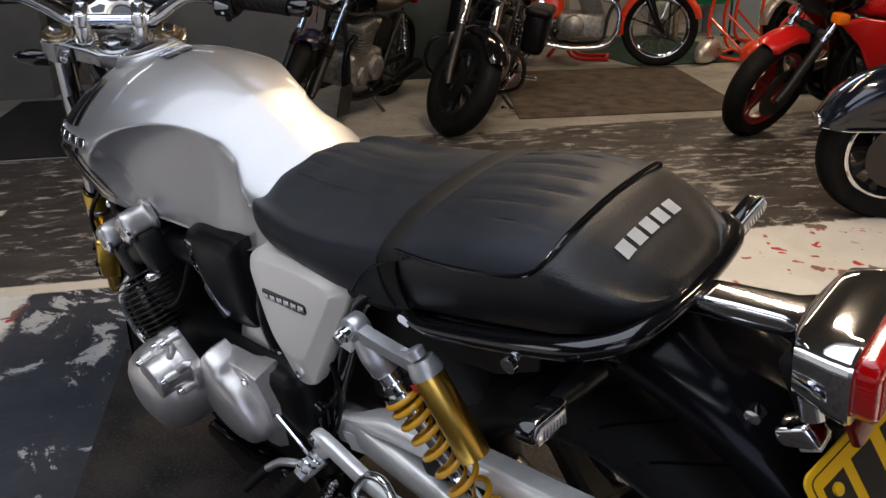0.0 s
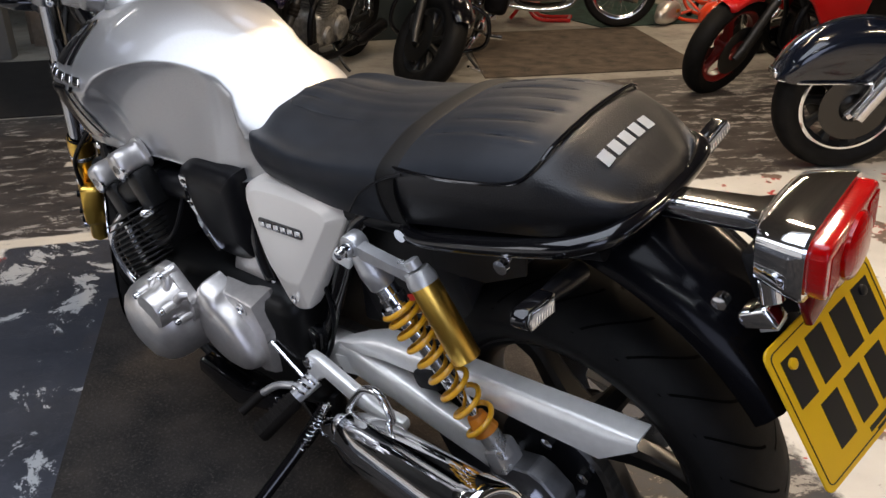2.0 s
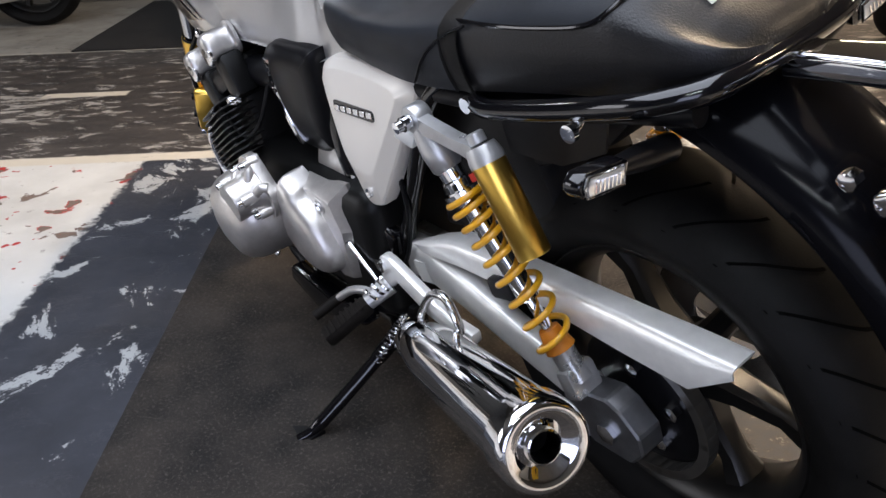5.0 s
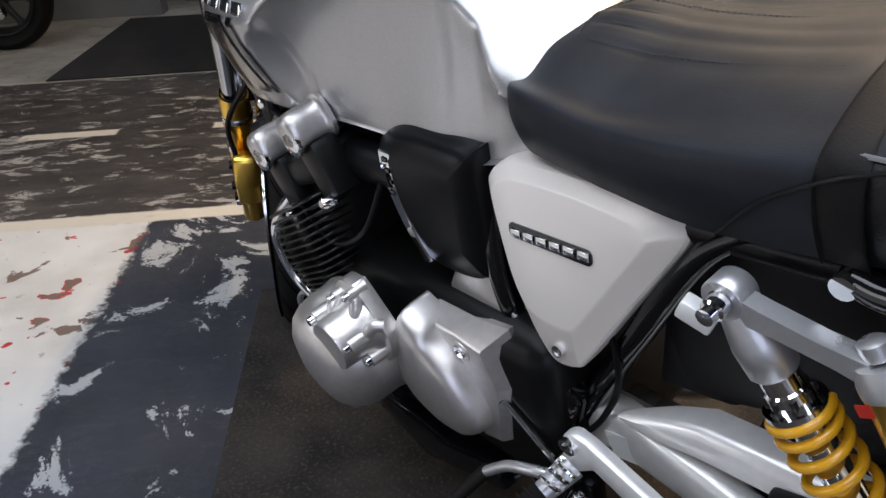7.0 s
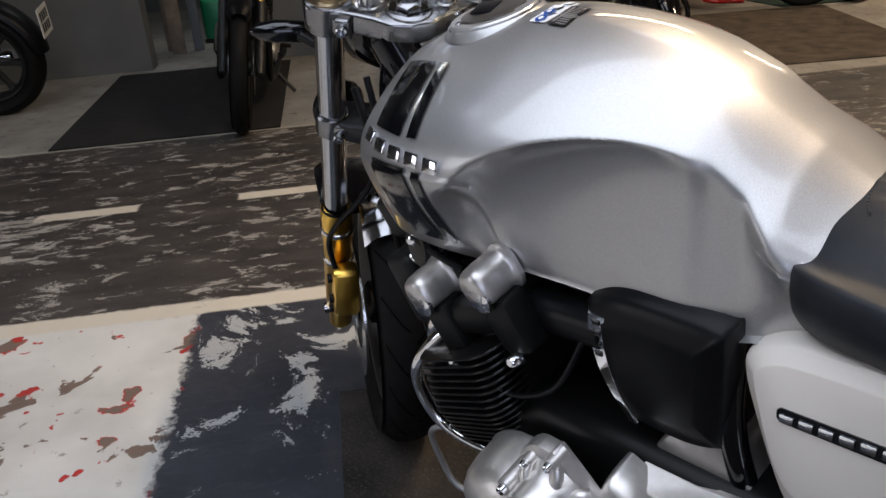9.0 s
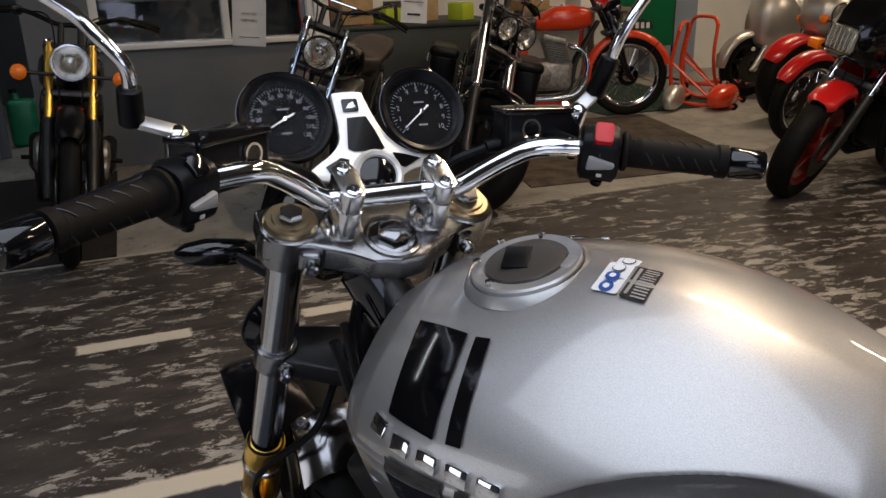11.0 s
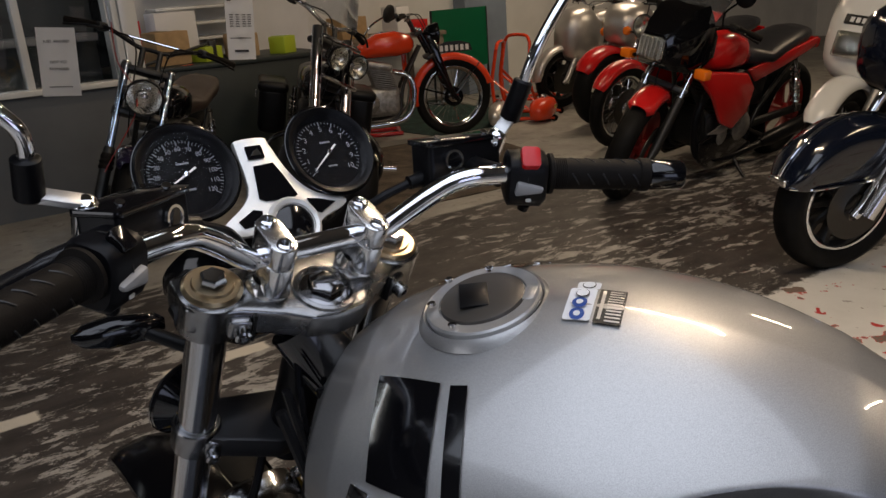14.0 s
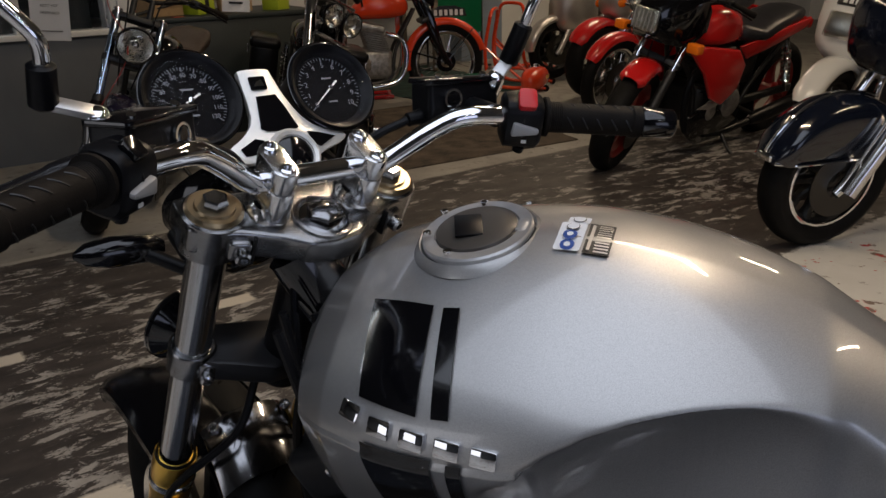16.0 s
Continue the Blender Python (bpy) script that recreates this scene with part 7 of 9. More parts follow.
level = Matrix((LX.cross(Vector((0, 0, 1))).normalized(), LX, Vector((0, 0, 1)))).transposed().to_4x4()
level.translation = FCW
mgm.transform(level)
part("front_mudguard", mgm, GUARD_BLACK, bike, "satin black front mudguard", smooth=50)

# chrome brace bridging the guard, with a bolt at each end
rings = []
for i in range(13):
    v = -0.066 + 0.011 * i
    drop = 0.030 * (abs(v) / 0.066) ** 3
    rings.append([(u, v, w - drop) for u, w in ((0.018, -0.402), (0.006, -0.400), (-0.035, -0.410), (-0.075, -0.432), (-0.075, -0.435), (-0.035, -0.413), (0.006, -0.403), (0.018, -0.405))])
brace = fpart("mudguard_brace", loft(rings), DARK_STEEL, fork, "bright steel mudguard brace")
for side in SIDES:
    fpart("brace_bolt", lathe([(0, 0.0085), (0.006, 0.008), (0.008, 0.0055), (0.004, 0.0035), (0.004, 0)], (0.002, 0.054 * side, -0.4105), (0.1, 0.3 * side, 1), 14), STEEL, brace)
# horn beside the lower yoke
horn_ = fpart("horn", lathe([(-0.03, 0.0), (-0.03, 0.022), (-0.012, 0.036), (0.0, 0.047), (0.006, 0.047), (0.006, 0.041), (0.0, 0.030), (0.0, 0)], (0.085, 0.085, -0.270), (0.9, 0.35, -0.2), 36), BLACK_GLOSS, fork, "round black horn with a bright rim")
fpart("horn_rim", lathe([(0.005, 0.0475), (0.008, 0.0475), (0.008, 0.044), (0.005, 0.044)], (0.085, 0.085, -0.270), (0.9, 0.35, -0.2), 36, closed=True), DARK_STEEL, horn_)
fpart("horn_stay", tube([(0.06, 0.08, -0.262), (0.02, 0.06, -0.235)], 0.006, 8), BLACK_SATIN, horn_)

# ---- looms, coils and stays packed behind the fork ----
for pts_, rr_, mt in (
    (((1.12, 0.10, 0.90), (1.10, 0.11, 0.80), (1.06, 0.12, 0.70), (1.02, 0.13, 0.62)), 0.006, BLACK_SATIN),
    (((1.13, 0.07, 0.90), (1.115, 0.085, 0.78), (1.08, 0.10, 0.66), (1.05, 0.12, 0.56)), 0.005, BLACK_SATIN),
    (((1.11, 0.04, 0.88), (1.08, 0.07, 0.80), (1.03, 0.11, 0.74), (0.97, 0.14, 0.70)), 0.007, BLACK_SATIN),
    (((1.14, 0.02, 0.92), (1.13, 0.06, 0.84), (1.10, 0.09, 0.74), (1.07, 0.08, 0.62)), 0.0045, BLACK_GLOSS),
    (((1.09, 0.12, 0.77), (1.05, 0.135, 0.72), (1.00, 0.145, 0.70), (0.93, 0.15, 0.69)), 0.0055, BLACK_SATIN),
    (((1.10, 0.09, 0.72), (1.12, 0.10, 0.60), (1.10, 0.12, 0.48), (1.06, 0.13, 0.38)), 0.0055, BLACK_SATIN),
    (((1.13, 0.05, 0.82), (1.15, 0.08, 0.72), (1.14, 0.10, 0.60), (1.12, 0.11, 0.52)), 0.006, GRIP),
):
    part("loom", tube(bent(pts_, 8), rr_, 8), mt, bike)
for p_, sz, tilt in (((1.075, 0.07, 0.775), (0.05, 0.04, 0.035), 25), ((1.07, 0.085, 0.69), (0.045, 0.035, 0.05), 10), ((1.10, 0.06, 0.64), (0.03, 0.06, 0.08), 24), ((1.02, 0.10, 0.715), (0.07, 0.03, 0.022), 8)):
    part("loom_box", box(p_, sz, pose(0, 0, 0, 0, tilt, 12), 0.006), BLACK_PLASTIC, bike)
for p_ in ((1.085, 0.115, 0.73), (1.06, 0.13, 0.655), (1.105, 0.1, 0.80), (1.035, 0.14, 0.70)):
    part("loom_clip", lathe([(0, 0.008), (0.006, 0.008), (0.008, 0.005), (0.008, 0)], p_, (-0.3, 1, 0.2), 10), CHROME, bike)
for p_, sz, tilt in (((1.10, 0.03, 0.70), (0.10, 0.16, 0.07), 24), ((1.07, 0.05, 0.60), (0.06, 0.20, 0.12), 18), ((1.03, 0.07, 0.80), (0.10, 0.10, 0.05), 30)):
    part("loom_box", box(p_, sz, pose(0, 0, 0, 0, tilt, 0), 0.014, segments=3), BLACK_PLASTIC, bike)
part("steering_head", tube([(1.145, 0, 0.93), (1.045, 0, 0.72)], 0.034, 20), BLACK_GLOSS, bike)
part("head_gusset", plate([(1.09, 0.84), (0.98, 0.80), (0.96, 0.76), (1.04, 0.70)], 0.03, Matrix(((1, 0, 0, 0), (0, 0, 1, 0.03), (0, 1, 0, 0), (0, 0, 0, 1))), 0.006), BLACK_GLOSS, bike)
for side in SIDES:
    part("exhaust_header", tube(bent([(0.985, 0.15 * side, 0.575), (1.02, 0.175 * side, 0.54), (1.05, 0.19 * side, 0.495), (1.064, 0.19 * side, 0.446), (1.052, 0.188 * side, 0.392), (1.015, 0.182 * side, 0.36), (0.96, 0.17 * side, 0.345), (0.9, 0.15 * side, 0.33)], 6), 0.0105, 14), CHROME, bike)

# ---- the other motorcycles: x forward from the front tyre's contact, y left, z up ----
PURPLE = material("dark_purple_paint", (0.012, 0.009, 0.03), 0.2, 0.2, 0.8)
DEEP_BLUE = material("blue_black_paint", (0.004, 0.006, 0.013), 0.12, 0.0, 0.6)
BROWN_SEAT = grained(material("worn_brown_leather", (0.05, 0.035, 0.028), 0.4), 20, 0.3, 0.3, 300)
BLUE_SEAT = grained(material("black_dual_seat", (0.018, 0.019, 0.024), 0.35), 25, 0.2, 0.3, 400)
OLD_ALLOY = grained(material("dull_cast_alloy", (0.34, 0.33, 0.31), 0.42, 0.8), 35, 0.35, 0.2, 200, (0.3, 0.6))
DIRTY_BLACK = grained(material("dusty_black_metal", (0.008, 0.008, 0.008), 0.42), 30, 0.5, 0.15, 200, (0.3, 0.6))
BLUE_METAL = material("blued_chrome", (0.45, 0.55, 0.68), 0.1, 1.0)
SCREEN = material("tinted_screen", (0.5, 0.53, 0.55), 0.05, 0.0, 0.0, Transmission_Weight=0.9)
RED_RIM = material("red_cast_wheel", (0.22, 0.008, 0.007), 0.35, 0.0, 0.2)
LAMP_BOWL = material("headlamp_reflector", (0.75, 0.73, 0.66), 0.18, 1.0)


def arch(parent, centre, r, half, a0, a1, mat_, name="mudguard", label="", skirt=0.04, thick=0.005, parentless=False):
    """A curved mudguard round a wheel, from angle a0 to a1 (degrees, 0 ahead, 90 up)."""
    c = Vector(centre)
    rings = []
    prof = [(-half, -skirt), (-half * 0.96, -skirt * 0.4), (-half * 0.75, 0.0), (-half * 0.35, 0.008), (0, 0.011), (half * 0.35, 0.008), (half * 0.75, 0.0), (half * 0.96, -skirt * 0.4), (half, -skirt)]
    prof = prof + [(y * 0.94, h - thick) for y, h in prof[::-1]]
    n = 22
    for i in range(n + 1):
        a = radians(a0 + (a1 - a0) * i / n)
        end = 1.0 - 0.35 * max(0, abs(2 * i / n - 1) - 0.85) / 0.15
        rings.append([c + Vector(((r + h) * math.cos(a), y * end, (r + h) * math.sin(a))) for y, h in prof])
    return part(name, loft(rings), mat_, parent, label, smooth=50)


def round_lamp(parent, c, d, r, shell, name="headlamp", label="", lens=None):
    h = part(name, lathe([(-r * 1.1, 0.0), (-r * 1.0, r * 0.45), (-r * 0.6, r * 0.85), (0, r), (r * 0.15, r * 1.06), (r * 0.3, r * 1.03), (r * 0.3, r * 0.93)], c, d, 28), shell, parent, label)
    part("reflector_bowl", lathe([(-r * 0.5, 0.0), (-r * 0.3, r * 0.5), (r * 0.2, r * 0.93)], c, d, 24), LAMP_BOWL, h)
    g = part("lamp_lens", lathe([(r * 0.28, r * 0.94), (r * 0.42, r * 0.6), (r * 0.48, 0)], c, d, 24), lens or GLASS, h)
    g.visible_shadow = False
    part("bulb", lathe([(-r * 0.4, 0), (-r * 0.38, r * 0.12), (r * 0.05, r * 0.1), (r * 0.08, 0)], c, d, 10), CHROME, h)
    return h


def lump(xs, sides=20, power=0.65):
    """Rings across y for a rounded body; each row: x, half width, bottom, top."""
    rings = []
    for x, hw, z0, z1 in xs:
        zc, hz = (z0 + z1) / 2, (z1 - z0) / 2
        rings.append([(x, hw * math.copysign(abs(math.cos(a)) ** power, math.cos(a)), zc + hz * math.copysign(abs(math.sin(a)) ** power, math.sin(a))) for a in (2 * math.pi * k / sides for k in range(sides))])
    return loft(rings)


def parked(label, front, heading, lean, wb=1.38, rf=0.31, rr=0.31, tf=0.11, tr=0.15, rim=0.225, wire=False, rim_mat=None, fork=None, slider=None, bar_z=0.98, bar_w=0.36, rake=27, tank=None, tank_rows=None, seat=None, seat_rows=None, spokes=7, engine=None, guard=None, guard_arc=(20, 160), rear_guard=None, bar_mat=None, disc=True, stand=True):
    f = Vector((heading[0], heading[1], 0)).normalized()
    m = frame_of(f, (0, 0, 1), (front[0], front[1], 0)) @ Matrix.Rotation(radians(-lean), 4, "X")
    e = root("parked_motorcycle", label, "motorcycle", m, "parked motorcycles")
    rim_mat = rim_mat or DIRTY_BLACK
    fork, slider, engine, bar_mat = fork or CHROME, slider or OLD_ALLOY, engine or OLD_ALLOY, bar_mat or CHROME
    FW, RW = Vector((0, 0, rf)), Vector((-wb, 0, rr))
    road_wheel(e, FW, (0, 1, 0), rf, tf, rim, 36 if wire else spokes, rim_mat, "front_wheel", 0, wire, 0.3, 48)
    road_wheel(e, RW, (0, 1, 0), rr, tr, rim if rr > 0.3 else rim - 0.01, 36 if wire else spokes, rim_mat, "rear_wheel", 0, wire, 0.1, 48)
    tn = math.tan(radians(rake))
    zy = bar_z - 0.1
    off = tf / 2 + 0.045

    def fk(z, s_=0.0):
        return Vector((-(z - rf) * tn, off * s_, z))

    for s_ in SIDES:
        ft = part("fork_tube", tube([fk(rf + 0.25, s_), fk(zy + 0.02, s_)], 0.019, 16), fork, e)
        part("fork_slider", tube([fk(rf - 0.03, s_) + Vector((0.02, 0, 0)), fk(rf + 0.02, s_), fk(rf + 0.27, s_), fk(rf + 0.285, s_)], [0.018, 0.026, 0.026, 0.024], 16), slider, ft)
        part("fork_cap", lathe([(0, 0.022), (0.012, 0.021), (0.016, 0.012), (0.016, 0)], fk(zy + 0.02, s_), (-tn, 0, 1), 14), CHROME, ft)
        if disc:
            part("brake_disc", lathe([(0, 0.06), (0, 0.14), (0.005, 0.14), (0.005, 0.06)], FW + Vector((0, (tf / 2 + 0.015) * s_, 0)), (0, 1, 0), 36, closed=True), DISC, e)
            part("brake_caliper", box(FW + Vector((-0.11, (tf / 2 + 0.02) * s_, 0.06)), (0.05, 0.045, 0.1), pose(0, 0, 0, 0, -30, 0), 0.01), DIRTY_BLACK, e)
        part("rear_shock", tube([Vector((-wb + 0.02, (tr / 2 + 0.05) * s_, rr + 0.02)), Vector((-wb + 0.18, (tr / 2 + 0.05) * s_, 0.66))], 0.014, 12), CHROME, e)
        part("shock_spring", tube(spring_run((-wb + 0.05, (tr / 2 + 0.05) * s_, rr + 0.09), (-wb + 0.16, (tr / 2 + 0.05) * s_, 0.61), 0.025, 9, 12), 0.005, 6), CHROME, e)
        part("swingarm", box(((-wb - 0.46) / 2 - 0.2, (tr / 2 + 0.04) * s_, rr + 0.02), (wb - 0.75, 0.03, 0.045), pose(0, 0, 0, 0, 2, 0), 0.008), DIRTY_BLACK, e)
        part("frame_tube", tube(bent([fk(zy - 0.1) + Vector((-0.05, 0.03 * s_, 0)), (-0.42, 0.09 * s_, 0.45), (-0.5, 0.12 * s_, 0.2), (-0.85, 0.12 * s_, 0.2), (-0.95, 0.12 * s_, 0.4), (-wb + 0.15, 0.1 * s_, 0.68)], 5), 0.014, 10), DIRTY_BLACK, e)
        part("footrest", tube([(-0.85, 0.13 * s_, 0.3), (-0.86, 0.24 * s_, 0.29)], 0.012, 10), GRIP, e)
    for z, t_ in ((zy, 0.03), (zy - 0.19, 0.035)):
        c = fk(z)
        part("fork_yoke", box(c + Vector((-0.02, 0, 0)), (0.07, off * 2 + 0.05, t_), pose(0, 0, 0, 0, -rake, 0), 0.01), DIRTY_BLACK, e)
    # bars
    hb = fk(bar_z) + Vector((-0.03, 0, 0))
    half = [hb, hb + Vector((0, 0.06, 0.0)), hb + Vector((-0.03, bar_w * 0.45, 0.035)), hb + Vector((-0.07, bar_w * 0.65, 0.04)), hb + Vector((-0.13, bar_w, 0.02))]
    run = bent(half, 5)
    run = [Vector((q.x, -q.y, q.z)) for q in run[:0:-1]] + run
    hbar = part("handlebar", tube(run, 0.011, 12), bar_mat, e)
    for s_ in SIDES:
        a_, b_ = hb + Vector((-0.08, bar_w * 0.68 * s_, 0.039)), hb + Vector((-0.135, (bar_w + 0.02) * s_, 0.018))
        part("grip", tube([a_, b_], 0.0165, 14), GRIP, hbar)
        part("switch_box", box(a_ + Vector((0.005, -0.025 * s_, 0)), (0.04, 0.045, 0.04), pose(0, 0, 0, 0, 0, 20 * -s_), 0.008), DIRTY_BLACK, hbar)
        part("lever", tube(bent([a_ + Vector((0.05, -0.03 * s_, 0)), a_ + Vector((0.05, 0.04 * s_, -0.005)), b_ + Vector((0.05, 0.0, -0.015))], 5), 0.006, 8), BLACK_SATIN, hbar)
        part("bar_riser", tube([fk(zy) + Vector((-0.03, 0.04 * s_, 0)), hb + Vector((0, 0.04 * s_, 0))], 0.014, 10), DIRTY_BLACK, hbar)
        part("cable", tube(bent([a_ + Vector((0.04, -0.05 * s_, 0)), hb + Vector((0.09, 0.08 * s_, 0.02)), fk(zy - 0.15) + Vector((0.03, 0.05 * s_, 0)), fk(zy - 0.3) + Vector((-0.06, 0.03 * s_, 0))], 6), 0.004, 6), BLACK_SATIN, hbar)
    # engine: case, finned cylinders, covers, pipes
    eng = part("engine", box((-0.66, 0, 0.34), (0.42, 0.27, 0.24), None, 0.05, segments=3), engine, e)
    part("engine_cover", lathe([(0, 0.085), (0.03, 0.082), (0.045, 0.065), (0.05, 0)], (-0.74, 0.13, 0.34), (0, 1, 0), 26), OLD_ALLOY, eng)
    part("engine_cover", lathe([(0, 0.095), (0.03, 0.09), (0.045, 0.07), (0.05, 0)], (-0.72, -0.13, 0.34), (0, -1, 0), 26), OLD_ALLOY, eng)
    part("engine_cover", lathe([(0, 0.06), (0.025, 0.057), (0.035, 0.04), (0.038, 0)], (-0.56, 0.13, 0.31), (0, 1, 0), 22), OLD_ALLOY, eng)
    for j in range(9):
        part("cooling_fin", plate(rounded(0.2, 0.28, 0.03, 3), 0.006, pose(-0.56 - 0.006 * j, 0, 0.44 + 0.018 * j, 0, 12, 0)), engine, eng)
    part("cylinder_head", box((-0.60, 0, 0.62), (0.2, 0.28, 0.06), pose(0, 0, 0, 0, 12, 0), 0.02), engine, eng)
    for s_ in SIDES:
        part("exhaust_pipe", tube(bent([(-0.48, 0.09 * s_, 0.56), (-0.37, 0.11 * s_, 0.52), (-0.34, 0.12 * s_, 0.38), (-0.42, 0.13 * s_, 0.2), (-0.7, 0.15 * s_, 0.16), (-1.0, 0.17 * s_, 0.2)], 6), 0.02, 12), bar_mat, e)
        part("muffler", tube([(-0.98, 0.17 * s_, 0.2), (-1.06, 0.175 * s_, 0.215), (-wb - 0.08, 0.19 * s_, 0.28), (-wb - 0.1, 0.19 * s_, 0.283)], [0.024, 0.042, 0.045, 0.03], 18), bar_mat, e)
    part("battery_box", box((-0.92, 0, 0.52), (0.2, 0.2, 0.22), None, 0.03), DIRTY_BLACK, e)
    rows = tank_rows or [(-0.3, 0.04, 0.74, 0.8), (-0.34, 0.11, 0.7, 0.85), (-0.45, 0.14, 0.68, 0.88), (-0.6, 0.145, 0.68, 0.87), (-0.72, 0.11, 0.68, 0.81), (-0.78, 0.05, 0.69, 0.76)]
    if tank is not None:
        tk = part("fuel_tank", lump(rows), tank, e, smooth=60)
        x_, _, _, zt = rows[len(rows) // 2]
        part("filler_cap", lathe([(0, 0.034), (0.012, 0.033), (0.016, 0.026), (0.017, 0)], (x_ + 0.05, 0, zt - 0.004), (0, 0, 1), 18), CHROME, tk)
    srows = seat_rows or [(-0.72, 0.06, 0.7, 0.76), (-0.78, 0.12, 0.68, 0.79), (-0.95, 0.14, 0.68, 0.77), (-1.1, 0.13, 0.7, 0.79), (-1.3, 0.12, 0.72, 0.82), (-1.42, 0.09, 0.74, 0.82), (-1.46, 0.04, 0.76, 0.8)]
    part("seat", lump(srows), seat or BLUE_SEAT, e, smooth=60)
    if guard is not None:
        arch(e, FW, rf + 0.025, tf / 2 + 0.012, guard_arc[0], guard_arc[1], guard, "front_mudguard")
    if rear_guard is not None:
        arch(e, RW, rr + 0.03, tr / 2 + 0.015, 35, 175, rear_guard, "rear_mudguard")
    if stand:
        part("side_stand", tube(bent([(-0.75, 0.1, 0.22), (-0.73, 0.2, 0.12), (-0.72, 0.27, lean * 0.005 + 0.01)], 5), 0.011, 10), DIRTY_BLACK, e)
    part("tail_lamp", box((-wb - 0.2, 0, 0.7), (0.05, 0.1, 0.06), None, 0.012), RED_LENS, e)
    return e, fk, FW, RW


DISC = material("used_disc_steel", (0.07, 0.068, 0.065), 0.35, 1.0)
FRONT_PARTS = ("front_wheel", "fork", "handlebar", "front_mudguard", "brake", "headlamp", "lamp", "indicator", "mirror", "windscreen", "cross_brace", "colour_band", "guard_stay", "girder", "hub")


def turn_front(e, fk, degrees, keep=()):
    """Turn the steered parts about the steering head and leave the front tyre where it stood."""
    p = fk(0.85)
    axis = fk(1.0) - fk(0.5)
    st = Matrix.Translation(p) @ Matrix.Rotation(radians(degrees), 4, axis) @ Matrix.Translation(-p)
    for ch in e.children:
        if ch.name.startswith(FRONT_PARTS) and not (keep and ch.name.startswith(keep)):
            ch.matrix_basis = st
    e.matrix_basis = e.matrix_basis @ Matrix.Translation(-Vector((st.translation.x, st.translation.y, 0)))


def indicators(e, p, mat_=AMBER, r=0.032, out=0.19, stem=0.1):
    for s_ in SIDES:
        c = Vector((p[0], out * s_, p[2]))
        i_ = part("indicator", tube([(p[0], (out - stem) * s_, p[2]), c], 0.008, 8), DIRTY_BLACK, e)
        part("indicator_lens", lathe([(-0.025, 0.0), (-0.02, r * 0.8), (0.0, r), (0.015, r * 0.95), (0.026, r * 0.6), (0.03, 0)], c, (1, 0, 0), 18), mat_, i_)


def mirrors(e, p, w, up=0.2, mat_=None):
    for s_ in SIDES:
        b_ = Vector((p[0] - 0.06, w * s_, p[2] + 0.03))
        t_ = b_ + Vector((0.02, 0.08 * s_, up))
        mi = part("mirror", tube(bent([b_, b_ + Vector((0.02, 0.01 * s_, up * 0.5)), t_], 5), 0.005, 8), mat_ or CHROME, e)
        part("mirror_shell", lathe([(-0.015, 0), (-0.013, 0.03), (0, 0.05), (0.006, 0.05), (0.006, 0)], t_ + Vector((0, 0.02 * s_, 0.02)), (-1, -0.2 * s_, 0), 24), mat_ or DIRTY_BLACK, mi)


def sheet(label, corner, across, down, w, h, bars):
    """A hanging printed sheet; its print stands as plain bars unless it can be read."""
    m = frame_of(across, Vector(down).cross(Vector(across)), corner)
    bm_ = bmesh.new()
    grid = [[bm_.verts.new(m @ Vector((w * i / 6, -h * j / 8, 0.006 * math.sin(j / 8 * 3.0) + 0.003 * math.sin(i)))) for i in range(7)] for j in range(9)]
    for a_, b_ in zip(grid, grid[1:]):
        for i in range(6):
            bm_.faces.new((a_[i], a_[i + 1], b_[i + 1], b_[i]))
    bmesh.ops.solidify(bm_, geom=bm_.faces[:], thickness=0.0008)
    p_ = tagged(part("paper_sheet", bm_, PAPER, smooth=60), label, "paper sheet")
    for x, y, bw, bh in bars:
        q = box((w * x, -h * y, 0.012), (w * bw, h * bh, 0.001))
        q.transform(m)
        part("print_bar", q, INK, p_, smooth=0)
    return p_, m


def words(text, m, size, mat_, parent):
    cu = bpy.data.curves.new("lettering", "FONT")
    cu.body, cu.size, cu.align_x, cu.align_y, cu.extrude = text, size, "CENTER", "CENTER", 0.0005
    tmp = bpy.data.objects.new("lettering", cu)
    me = bpy.data.meshes.new_from_object(tmp)
    bpy.data.objects.remove(tmp)
    me.materials.append(mat_)
    ob = new("lettering", me)
    ob.parent = parent
    ob.matrix_basis = m
    return ob


